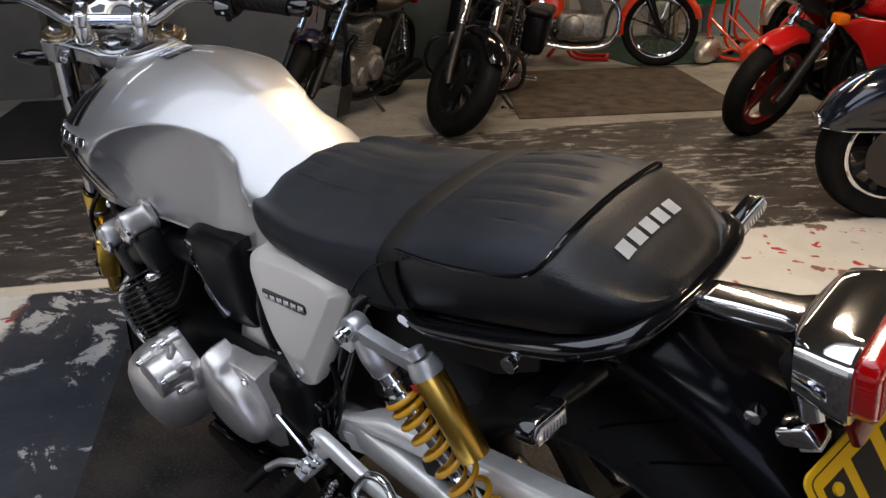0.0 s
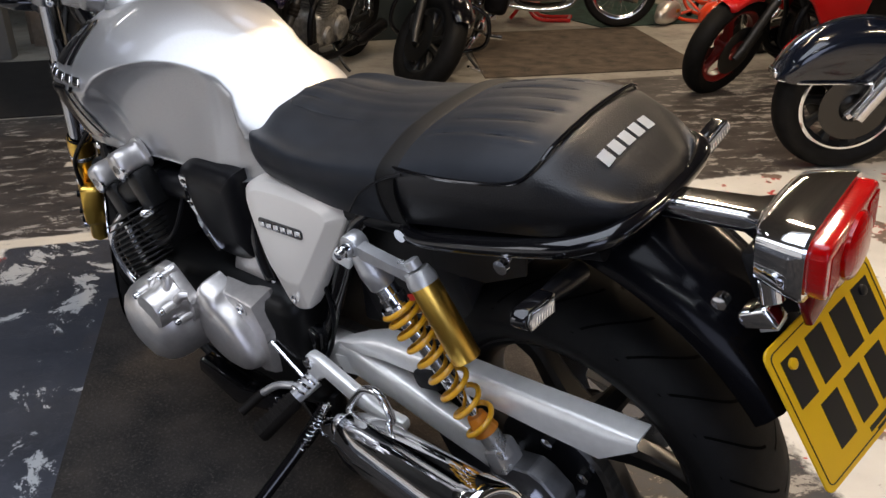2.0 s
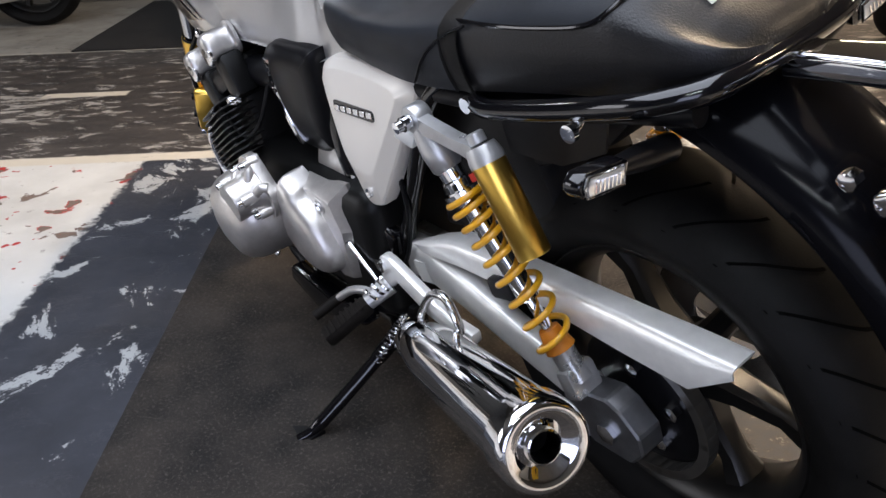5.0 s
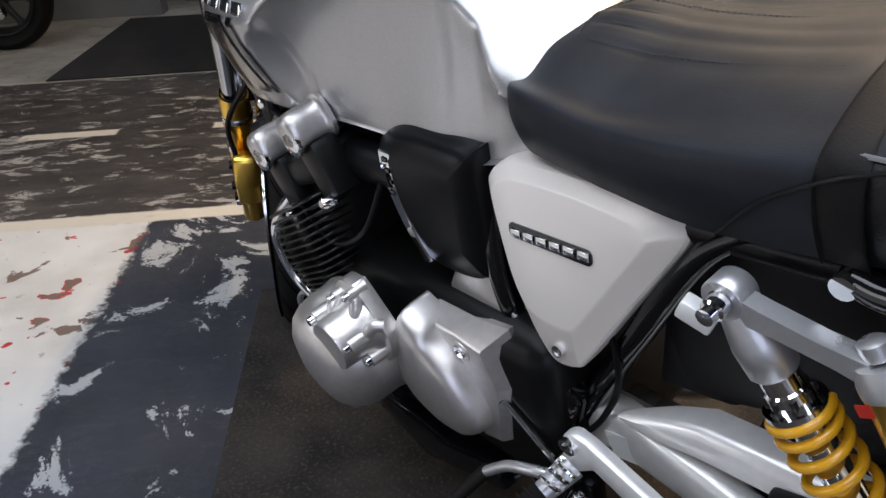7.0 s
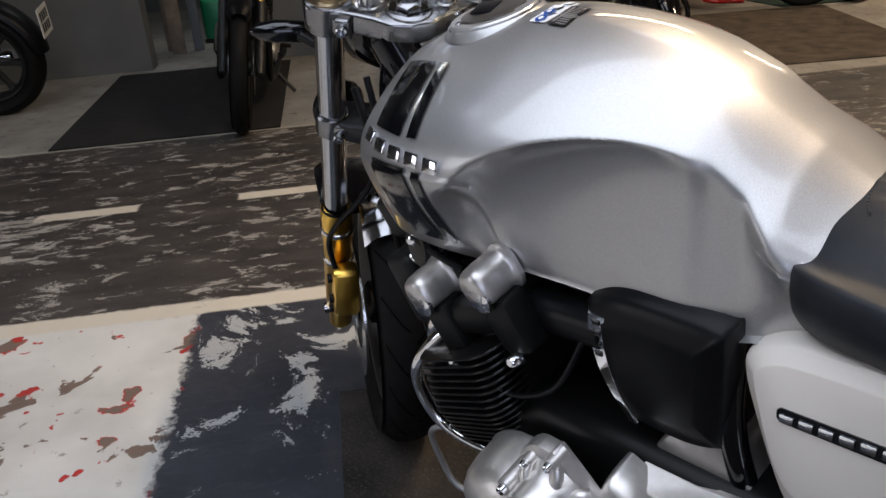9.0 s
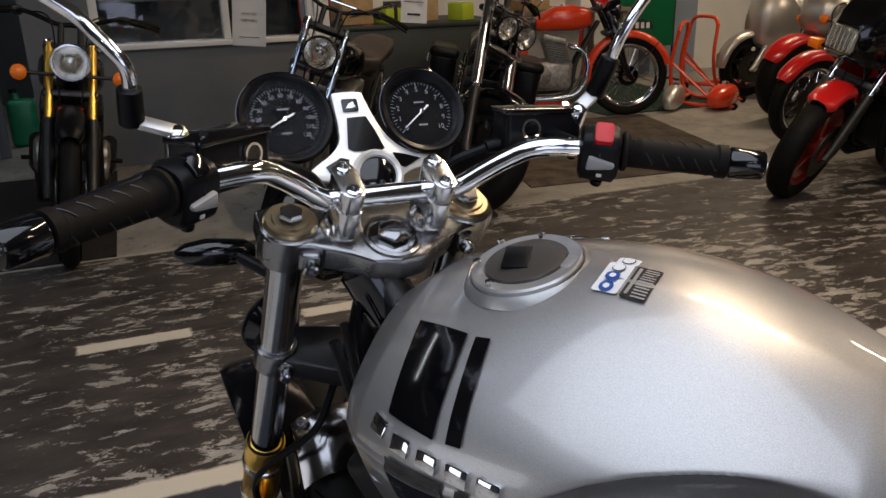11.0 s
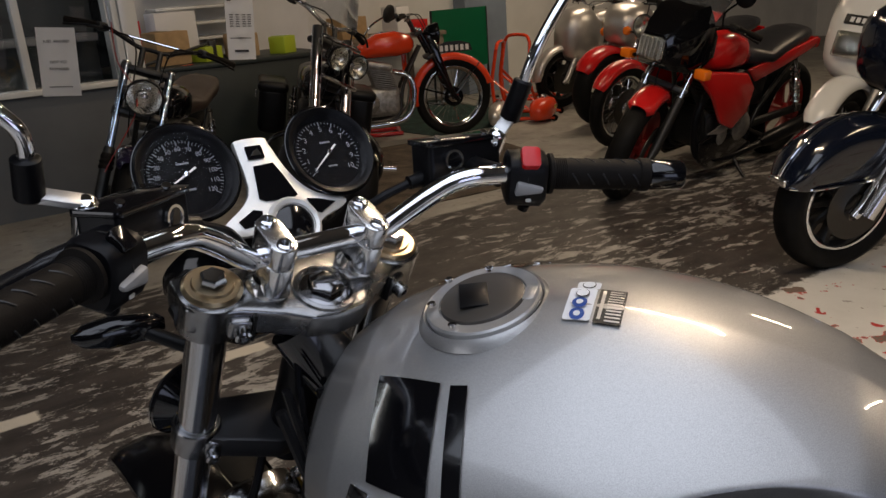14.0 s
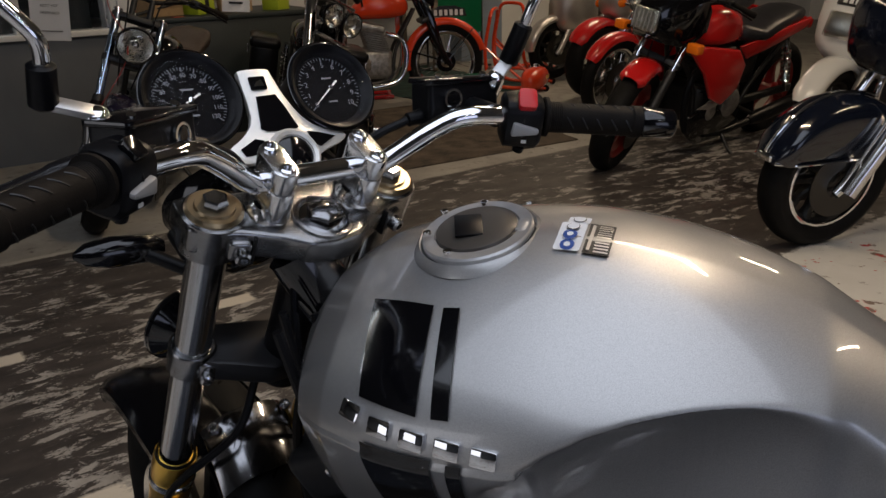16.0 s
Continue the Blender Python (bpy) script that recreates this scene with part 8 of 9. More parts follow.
# black cruiser with two round headlamps, panniers and a small screen
e, fk, FW, RW = parked("black cruiser with twin round headlamps, chrome forks and panniers", (2.895, -2.317), (-0.575, 0.818), 11, wb=1.5, rf=0.315, rr=0.3, tf=0.13, tr=0.17, rim=0.2, fork=CHROME, slider=DIRTY_BLACK, bar_z=1.08, bar_w=0.36, tank=BLACK_GLOSS, guard=BLACK_GLOSS, guard_arc=(40, 130), rear_guard=BLACK_GLOSS, engine=DIRTY_BLACK, spokes=9)
for s_ in SIDES:
    round_lamp(e, fk(0.93) + Vector((0.12, 0.068 * s_, 0)), (1, 0, -0.05), 0.062, BLACK_GLOSS)
    part("fork_cover", tube([fk(0.62, s_), fk(1.04, s_)], 0.029, 18), CHROME, e)
    pn = part("pannier", box((-1.36, 0.27 * s_, 0.52), (0.46, 0.17, 0.3), None, 0.05, segments=3), BLACK_SATIN, e, "black leather pannier")
    part("pannier_lid", box((-1.36, 0.272 * s_, 0.66), (0.48, 0.19, 0.07), None, 0.03, segments=3), BLACK_SATIN, pn)
    part("pannier_clasp", box((-1.3, 0.372 * s_, 0.6), (0.03, 0.012, 0.05), None, 0.004), CHROME, pn)
    part("chrome_cover", lathe([(0, 0.03), (0.05, 0.04), (0.06, 0.03), (0.065, 0)], fk(0.52) + Vector((-0.1, 0.1 * s_, 0)), (0.3, s_, 0.2), 18), CHROME, e)
    part("crash_bar", tube(bent([(-0.3, 0.1 * s_, 0.55), (-0.33, 0.28 * s_, 0.48), (-0.36, 0.3 * s_, 0.3), (-0.42, 0.12 * s_, 0.2)], 6), 0.014, 12), BLACK_GLOSS, e)
scr = part("windscreen", loft([[fk(1.09) + Vector((0.03 - 0.05 * t_ - 0.06 * abs(math.sin(a)) ** 2, 0.2 * (1 - 0.3 * t_) * math.sin(a), 0.02 + 0.24 * t_)) for a in (radians(-80 + 160 * k / 12) for k in range(13))] for t_ in (0, 0.35, 0.7, 1.0)], closed=False, caps=False), SCREEN, e)
scr.visible_shadow = False
part("lamp_bracket", box(fk(1.01) + Vector((0.07, 0, 0)), (0.04, 0.26, 0.02), None, 0.006), CHROME, e)
part("lamp_brace", box(fk(0.82) + Vector((0.06, 0, 0)), (0.03, 0.24, 0.02), None, 0.006), CHROME, e)
mirrors(e, fk(1.08), 0.27, 0.16)
part("number_block", box((-0.02, 0.1, 0.46), (0.012, 0.012, 0.16), pose(0, 0, 0, 0, -20, 0), 0.003), AMBER, e)
part("highway_peg", tube([(-0.36, 0.29, 0.36), (-0.34, 0.4, 0.37)], 0.015, 12), CHROME, e)
turn_front(e, fk, 40)
part("pipe_stay", tube(bent([(-0.4, 0.22, 0.14), (-0.62, 0.35, 0.06), (-0.72, 0.42, 0.03)], 5), 0.01, 8), CHROME, e)

# stripped custom machine with a high bar, single round headlamp and purple paint
e, fk, FW, RW = parked("stripped custom motorcycle with blued forks and purple paint", (3.60, -1.70), (-0.42, 0.91), 13, wb=1.3, rf=0.31, rr=0.31, tf=0.11, tr=0.13, rim=0.23, wire=True, fork=BLUE_METAL, slider=DIRTY_BLACK, bar_z=1.04, bar_w=0.38, tank=BLACK_GLOSS, seat=BROWN_SEAT, engine=OLD_ALLOY, bar_mat=BLACK_SATIN, guard=PURPLE, guard_arc=(66, 112))
round_lamp(e, fk(0.86) + Vector((0.12, 0, 0)), (1, 0, -0.05), 0.082, BLACK_GLOSS)
part("lamp_stay", box(fk(0.86) + Vector((0.04, 0, 0)), (0.09, 0.2, 0.025), None, 0.006), DIRTY_BLACK, e)
part("brake_cable", tube(bent([fk(1.08) + Vector((0.0, -0.2, 0.04)), fk(0.97) + Vector((0.06, -0.14, 0)), fk(0.82) + Vector((0.08, -0.02, 0)), fk(0.5) + Vector((0.04, -0.1, 0))], 8), 0.0026, 6), RED_RIM, e)
part("cross_brace", tube([fk(1.04) + Vector((-0.06, -0.2, 0.035)), fk(1.04) + Vector((-0.06, 0.2, 0.035))], 0.006, 8), CHROME, e)
for s_ in SIDES:
    part("fork_gaiter", lathe([(0.0, 0.03), (0.012, 0.034), (0.024, 0.029), (0.036, 0.034), (0.048, 0.029), (0.06, 0.033), (0.075, 0.027)], fk(0.50, s_), (-0.45, 0, 1), 16), GRIP, e)
    part("carburettor", tube([(-0.74, 0.05 * s_, 0.6), (-0.86, 0.05 * s_, 0.6)], [0.03, 0.045], 16), OLD_ALLOY, e)
turn_front(e, fk, 20)
plate_ = part("foot_plate", plate(rounded(0.16, 0.2, 0.02, 3), 0.006, Matrix(((1, 0, 0, -0.32), (0, 0, 1, 0.16), (0, 1, 0, 0.2), (0, 0, 0, 1)))), DIRTY_BLACK, e)
for i in range(3):
    for j in range(4):
        part("plate_hole", lathe([(0, 0.014), (0.002, 0.014), (0.002, 0)], (-0.365 + 0.045 * i, 0.1665, 0.135 + 0.043 * j), (0, 1, 0), 12), INK, plate_)
p_, pm = sheet("white sheet reading just arrived not yet prepared", (3.871, -1.847, 1.154), (-0.67, -0.742, -0.09), (0.0, 0.03, -1), 0.165, 0.31, [(0.5, 0.86, 0.6, 0.012)])
for tx, yy in (("JUST ARRIVED", 0.2), ("NOT YET", 0.5), ("PREPARED", 0.6)):
    words(tx, pm @ Matrix.Translation((0.0825, -0.31 * yy, 0.0125)), 0.0175, INK, p_)
bars_ = [(0.5, 0.86, 0.5, 0.035), (0.5, 0.66, 0.75, 0.012), (0.16, 0.06, 0.14, 0.06)]
for k in range(6):
    for x_ in (0.2, 0.42, 0.65, 0.84):
        bars_.append((x_, 0.3 + 0.035 * k, 0.12, 0.012))
sheet("white printed price sheet hanging from the handlebar", (3.067, -2.198, 1.235), (-0.80, -0.59, -0.07), (0.0, 0.0, -1), 0.124, 0.285, bars_)

# orange-red vintage machine on a red stand
e, fk, FW, RW = parked("orange-red vintage motorcycle with deep mudguards and girder fork", (3.28, -5.28), (-0.82, -0.57), 1, wb=1.3, rf=0.32, rr=0.32, tf=0.085, tr=0.09, rim=0.25, wire=True, rim_mat=CHROME, fork=BLACK_GLOSS, slider=BLACK_GLOSS, bar_z=0.95, bar_w=0.33, rake=25, tank=ORANGE_PAINT, guard=ORANGE_PAINT, guard_arc=(15, 190), rear_guard=ORANGE_PAINT, disc=False, stand=False)
fp = part("front_plate", plate([(-0.15, 0.0), (0.15, 0.0), (0.13, 0.06), (0.05, 0.085), (-0.08, 0.085), (-0.14, 0.05)], 0.004, Matrix(((1, 0, 0, 0.04), (0, 0, 1, 0), (0, 1, 0, 0.675), (0, 0, 0, 1)))), INK, e, "curved black front number plate")
for j in range(6):
    for y_ in (-0.0012, 0.0052):
        part("print_bar", box((-0.07 + 0.043 * j, y_, 0.708), (0.026, 0.001, 0.045)), WHITE_LINE, fp)
for s_ in SIDES:
    part("guard_stay", tube([(0.0, 0.065 * s_, 0.32), (0.23, 0.05 * s_, 0.58)], 0.005, 8), BLACK_GLOSS, e)
    part("guard_stay", tube([(0.0, 0.065 * s_, 0.32), (-0.3, 0.05 * s_, 0.42)], 0.005, 8), BLACK_GLOSS, e)
    part("girder_blade", plate([(-0.02, -0.03), (0.02, -0.02), (-0.14, 0.5), (-0.2, 0.49)], 0.012, Matrix(((1, 0, 0, 0), (0, 0, 1, 0.062 * s_ - 0.006), (0, 1, 0, 0.33), (0, 0, 0, 1))), 0.003), BLACK_GLOSS, e)
part("hub_drum", lathe([(-0.04, 0.0), (-0.04, 0.08), (0.04, 0.08), (0.04, 0)], FW, (0, 1, 0), 28), BLACK_GLOSS, e)
round_lamp(e, fk(0.83) + Vector((0.12, 0, 0)), (1, 0, 0), 0.085, BLACK_GLOSS)
part("valanced_panel", box((-0.95, 0, 0.5), (0.28, 0.24, 0.22), None, 0.05, segments=3), ORANGE_PAINT, e)
part("red_strut", box((-0.36, 0.16, 0.62), (0.04, 0.02, 0.34), None, 0.006), ORANGE_PAINT, e)
for s_ in SIDES:
    part("toolbox", lathe([(0, 0.06), (0.03, 0.06), (0.035, 0.05), (0.035, 0)], (-1.0, 0.13 * s_, 0.5), (0, s_, 0), 24), CHROME, e)

# narrow machine with a gold fork and orange indicators
e, fk, FW, RW = parked("dark trail motorcycle with gold fork and orange indicators", (3.859, -0.785), (-0.85, 0.5), 9, wb=1.35, rf=0.33, rr=0.32, tf=0.085, tr=0.11, rim=0.255, wire=True, fork=GOLD, slider=DIRTY_BLACK, bar_z=1.0, bar_w=0.36, tank=BLACK_GLOSS, engine=DIRTY_BLACK, guard=BLACK_SATIN, guard_arc=(50, 140), bar_mat=BLACK_SATIN)
round_lamp(e, fk(0.86) + Vector((0.13, 0, 0)), (1, 0, 0), 0.075, CHROME)
indicators(e, fk(0.80) + Vector((0.06, 0, 0)), AMBER, 0.034, 0.2, 0.14)
for j, mt in enumerate((RED_PAINT, WHITE_GLOSS, material("flag_blue", (0.02, 0.06, 0.4), 0.35))):
    part("colour_band", box(fk(0.66 - 0.024 * j) + Vector((0.045, 0.0, 0)), (0.012, 0.1, 0.024)), mt, e)

# red and black sports machine with a square headlamp
e, fk, FW, RW = parked("red and black sports motorcycle with square headlamp and belly pan", (1.60, -3.58), (0.47, 0.88), 12, wb=1.42, rf=0.3, rr=0.3, tf=0.12, tr=0.14, rim=0.215, rim_mat=RED_RIM, fork=CHROME, slider=DIRTY_BLACK, bar_z=0.9, bar_w=0.3, tank=RED_PAINT, seat=BLUE_SEAT, engine=DIRTY_BLACK, guard=RED_PAINT, guard_arc=(58, 112), bar_mat=BLACK_SATIN, spokes=3,
    tank_rows=[(-0.34, 0.05, 0.72, 0.8), (-0.4, 0.13, 0.68, 0.86), (-0.52, 0.15, 0.66, 0.89), (-0.66, 0.14, 0.66, 0.86), (-0.76, 0.1, 0.66, 0.78), (-0.8, 0.05, 0.67, 0.74)],
    seat_rows=[(-0.74, 0.07, 0.68, 0.75), (-0.8, 0.13, 0.66, 0.77), (-0.95, 0.15, 0.66, 0.74), (-1.08, 0.14, 0.68, 0.78), (-1.3, 0.12, 0.72, 0.82), (-1.42, 0.09, 0.74, 0.82), (-1.46, 0.04, 0.76, 0.8)])
cow = part("headlamp_cowl", loft([[(x, hw * cx, z0 + (z1 - z0) * cz) for cx, cz in ((-1, 0.15), (-0.85, 0), (0.85, 0), (1, 0.15), (1, 0.7), (0.7, 1), (-0.7, 1), (-1, 0.7))] for x, hw, z0, z1 in ((0.03, 0.10, 0.72, 0.86), (-0.02, 0.14, 0.68, 0.90), (-0.14, 0.18, 0.66, 0.98), (-0.26, 0.19, 0.68, 1.0), (-0.34, 0.17, 0.70, 0.9))]), BLACK_GLOSS, e, "black nose fairing", smooth=30)
part("headlamp", box((0.03, 0, 0.79), (0.03, 0.17, 0.115), pose(0, 0, 0, 0, -8, 0), 0.012, segments=3), LAMP_BOWL, cow)
gl_ = part("lamp_lens", box((0.05, 0, 0.79), (0.012, 0.175, 0.12), pose(0, 0, 0, 0, -8, 0), 0.005), GLASS, cow)
gl_.visible_shadow = False
for j in range(6):
    part("lens_rib", box((0.058, -0.07 + 0.028 * j, 0.79), (0.003, 0.003, 0.105), pose(0, 0, 0, 0, -8, 0)), CLEAR, cow)
scr = part("windscreen", loft([[(-0.14 - 0.16 * t_ - 0.10 * math.sin(a) ** 2, 0.17 * math.sin(a), 0.96 + 0.14 * t_) for a in (radians(-80 + 160 * k / 10) for k in range(11))] for t_ in (0, 0.5, 1.0)], closed=False, caps=False), SCREEN, e)
scr.visible_shadow = False
for s_ in SIDES:
    fs = [(-0.16, 0.70), (-0.3, 0.715), (-0.62, 0.67), (-0.72, 0.58), (-0.70, 0.44), (-0.58, 0.36), (-0.46, 0.41), (-0.34, 0.56), (-0.2, 0.67)]
    part("side_fairing", plate(fs, 0.03, Matrix(((1, 0, 0, 0), (0, 0, s_, 0.17 * s_), (0, 1, 0, 0), (0, 0, 0, 1))), 0.012, 3), RED_PAINT, e, "red side fairing")
    part("belly_pan", plate([(-0.36, 0.3), (-0.5, 0.34), (-0.72, 0.3), (-0.9, 0.22), (-0.88, 0.14), (-0.5, 0.12), (-0.4, 0.18)], 0.03, Matrix(((1, 0, 0, 0), (0, 0, s_, 0.13 * s_), (0, 1, 0, 0), (0, 0, 0, 1))), 0.012, 3), BLACK_GLOSS, e)
    part("silver_flash", plate([(-0.4, 0.35), (-0.52, 0.38), (-0.68, 0.42), (-0.70, 0.38), (-0.52, 0.335)], 0.012, Matrix(((1, 0, 0, 0), (0, 0, s_, 0.16 * s_), (0, 1, 0, 0), (0, 0, 0, 1))), 0.003), ENGINE_SILVER, e)
    part("tail_panel", plate([(-0.72, 0.66), (-0.86, 0.68), (-1.2, 0.74), (-1.42, 0.78), (-1.42, 0.72), (-1.1, 0.64), (-0.82, 0.58)], 0.02, Matrix(((1, 0, 0, 0), (0, 0, s_, 0.12 * s_), (0, 1, 0, 0), (0, 0, 0, 1))), 0.008), RED_PAINT, e)
    i_ = part("indicator", box((-0.12, 0.235 * s_, 0.735), (0.06, 0.07, 0.05), None, 0.01), AMBER, e)
    part("indicator_stem", tube([(-0.12, 0.17 * s_, 0.735), (-0.12, 0.21 * s_, 0.735)], 0.01, 8), BLACK_SATIN, i_)
mirrors(e, Vector((-0.2, 0, 0.92)), 0.2, 0.14, BLACK_SATIN)
turn_front(e, fk, 20, ("headlamp", "indicator", "mirror", "windscreen"))
cow.matrix_basis = Matrix.Translation((-0.02, 0, 0.075)) @ Matrix.Diagonal((0.9, 0.86, 0.96, 1))
e.matrix_basis = e.matrix_basis @ Matrix.Translation((0.0, 0.03, 0)) @ Matrix.Scale(1.04, 4)

# black cruiser with a deep chrome-trimmed front mudguard
e, fk, FW, RW = parked("black cruiser with deep front mudguard and chrome trim", (0.51, -2.59), (0.75, 0.65), 8, wb=1.6, rf=0.3, rr=0.3, tf=0.13, tr=0.15, rim=0.205, rim_mat=DIRTY_BLACK, fork=CHROME, slider=POLISHED, bar_z=1.02, bar_w=0.4, rake=30, tank=DEEP_BLUE, seat=BLUE_SEAT, engine=OLD_ALLOY, spokes=10)
def valanced(parent, c, r, half, a0, mat_, label):
    """A deep mudguard whose side panels hang straight down to a level edge."""
    rings = []
    for i in range(31):
        a = radians(a0 + (180 - 2 * a0) * i / 30)
        x, zt, zb = r * math.cos(a), r * math.sin(a), r * math.sin(radians(a0)) - 0.004
        end = 1.0 - 0.55 * max(0.0, abs(2 * i / 30 - 1) - 0.7) ** 1.3 / 0.3 ** 1.3
        w_ = half * end
        out = [(-w_, zb), (-w_, zb + 0.5 * (zt - zb)), (-w_ * 0.97, zt - 0.3 * (zt - zb)), (-w_ * 0.8, zt - 0.06 * (zt - zb)), (-w_ * 0.4, zt + 0.004), (0, zt + 0.007)]
        out = out + [(-y, z) for y, z in out[-2::-1]]
        out = out + [(y * 0.95, z - 0.005) for y, z in out[::-1]]
        rings.append([c + Vector((x, y, z)) for y, z in out])
    return part("front_mudguard", loft(rings), mat_, parent, label, smooth=50)


gd_ = valanced(e, FW, 0.342, 0.10, 19, DEEP_BLUE, "deep blue-black front mudguard")
ZB = FW.z + 0.342 * math.sin(radians(19))
for s_ in SIDES:
    edge_ = [Vector((x, 0.102 * s_ * (1.0 - 0.55 * max(0.0, abs(x) / 0.342 - 0.68) ** 1.3 / 0.3 ** 1.3), ZB - 0.002)) for x in [0.318 - 0.0265 * k for k in range(25)]]
    part("chrome_trim", tube(edge_, 0.006, 8), CHROME, gd_)
    part("lower_leg", tube([fk(0.30, s_ * 1.3) + Vector((0.01, 0, -0.02)), fk(0.56, s_ * 1.3)], 0.032, 18), POLISHED, e)
    part("rim_edge", lathe([(0, 0.188), (0.006, 0.192), (0.008, 0.2), (0.004, 0.206)], FW + Vector((0, 0.046 * s_, 0)), (0, s_, 0), 48), CHROME, e)
part("chrome_tip", box((0.322, 0, ZB + 0.012), (0.022, 0.085, 0.034), pose(0, 0, 0, 0, 15, 0), 0.009, segments=3), CHROME, gd_)
part("fender_bar", tube([FW + Vector((0.353 * math.cos(radians(a)), 0, 0.353 * math.sin(radians(a)))) for a in range(24, 120, 6)], 0.006, 8), CHROME, gd_)
round_lamp(e, fk(0.88) + Vector((0.14, 0, 0)), (1, 0, 0), 0.1, CHROME)
part("fork_fairing", lump([(-0.06, 0.12, 0.76, 0.96), (-0.1, 0.17, 0.72, 1.02), (-0.18, 0.18, 0.7, 1.06), (-0.26, 0.16, 0.72, 1.02)]), DEEP_BLUE, e, "blue-black fork fairing", smooth=60)
mirrors(e, fk(1.02), 0.3, 0.16)

# machine with white fairing and mudguard
e, fk, FW, RW = parked("touring motorcycle with white fairing and white front mudguard", (0.524, -3.769), (0.45, 0.89), 9, wb=1.45, rf=0.3, rr=0.3, tf=0.12, tr=0.14, rim=0.215, rim_mat=DIRTY_BLACK, fork=CHROME, slider=OLD_ALLOY, bar_z=0.95, bar_w=0.32, tank=WHITE_GLOSS, guard=WHITE_GLOSS, guard_arc=(25, 150), engine=DIRTY_BLACK, spokes=5)
fa = part("fairing", lump([(-0.02, 0.12, 0.66, 0.86), (-0.07, 0.19, 0.6, 0.98), (-0.18, 0.23, 0.55, 1.08), (-0.32, 0.24, 0.5, 1.02), (-0.42, 0.2, 0.5, 0.8)]), WHITE_GLOSS, e, "white fairing", smooth=60)
part("headlamp", box((-0.005, 0, 0.79), (0.05, 0.2, 0.12), pose(0, 0, 0, 0, -15, 0), 0.015, segments=3), LAMP_BOWL, fa)
gl_ = part("lamp_lens", box((0.012, 0, 0.79), (0.03, 0.21, 0.13), pose(0, 0, 0, 0, -15, 0), 0.01), GLASS, fa)
gl_.visible_shadow = False
part("maker_plate", box((-0.04, 0, 0.905), (0.02, 0.2, 0.05), pose(0, 0, 0, 0, -25, 0), 0.004), INK, fa)
for j in range(5):
    part("print_block", box((-0.031, 0.06 - 0.03 * j, 0.907), (0.004, 0.02, 0.026), pose(0, 0, 0, 0, -25, 0)), WHITE_LINE, fa)
mirrors(e, Vector((-0.25, 0, 1.0)), 0.24, 0.12, WHITE_GLOSS)

# two red machines behind it
e, fk, FW, RW = parked("red motorcycle with silver fork and red front mudguard", (1.856, -4.893), (0.5, 0.86), 9, wb=1.35, rf=0.3, rr=0.3, tf=0.1, tr=0.13, rim=0.225, wire=True, rim_mat=CHROME, fork=CHROME, slider=POLISHED, bar_z=0.95, tank=RED_PAINT, guard=RED_PAINT, guard_arc=(30, 130), engine=DIRTY_BLACK)
round_lamp(e, fk(0.84) + Vector((0.12, 0, 0)), (1, 0, 0), 0.085, CHROME)
indicators(e, fk(0.78) + Vector((0.05, 0, 0)))
e, fk, FW, RW = parked("red scooter-like motorcycle with fat tyre and red mudguard", (2.171, -5.769), (0.5, 0.86), 8, wb=1.35, rf=0.31, rr=0.3, tf=0.16, tr=0.16, rim=0.2, fork=CHROME, slider=OLD_ALLOY, bar_z=0.95, tank=ENGINE_SILVER, guard=RED_PAINT, guard_arc=(30, 140), engine=OLD_ALLOY)
part("cowl", lump([(-0.05, 0.1, 0.68, 0.86), (-0.12, 0.17, 0.64, 0.96), (-0.3, 0.19, 0.6, 0.98), (-0.4, 0.15, 0.6, 0.86)]), ENGINE_SILVER, e, "silver nose cowl", smooth=60)
indicators(e, fk(0.72) + Vector((0.05, 0, 0)))
# black machine seen from behind by the pale wall
e, fk, FW, RW = parked("black motorcycle parked facing away beside the pale wall", (6.172, 1.137), (0.515, 0.857), 8, wb=1.4, rf=0.31, rr=0.32, tf=0.12, tr=0.17, tank=BLACK_GLOSS, guard=BLACK_GLOSS, rear_guard=BLACK_SATIN, engine=DIRTY_BLACK)
pl = part("number_plate", plate(rounded(0.2, 0.16, 0.01), 0.003, Matrix(((0, 0, -1, -1.78), (1, 0, 0, 0), (0, 1, 0, 0.52), (0, 0, 0, 1)))), WHITE_GLOSS, e)
for j in range(4):
    part("print_bar", box((-1.7845, -0.06 + 0.04 * j, 0.55), (0.001, 0.024, 0.05)), INK, pl)
    part("print_bar", box((-1.7845, -0.06 + 0.04 * j, 0.49), (0.001, 0.024, 0.05)), INK, pl)
# silver machine behind the red trolley
e, fk, FW, RW = parked("silver scooter-bodied motorcycle standing by the back wall", (2.74, -6.625), (0.6, 0.8), 3, wb=1.3, rf=0.28, rr=0.28, tf=0.11, tr=0.12, rim=0.2, fork=POLISHED, slider=ENGINE_SILVER, bar_z=0.92, tank=ENGINE_SILVER, guard=ENGINE_SILVER, guard_arc=(0, 180), engine=OLD_ALLOY)
part("cowl", lump([(0.02, 0.08, 0.5, 0.76), (-0.06, 0.16, 0.44, 0.9), (-0.24, 0.2, 0.4, 0.94), (-0.38, 0.16, 0.42, 0.8)]), ENGINE_SILVER, e, "silver front cowl", smooth=60)

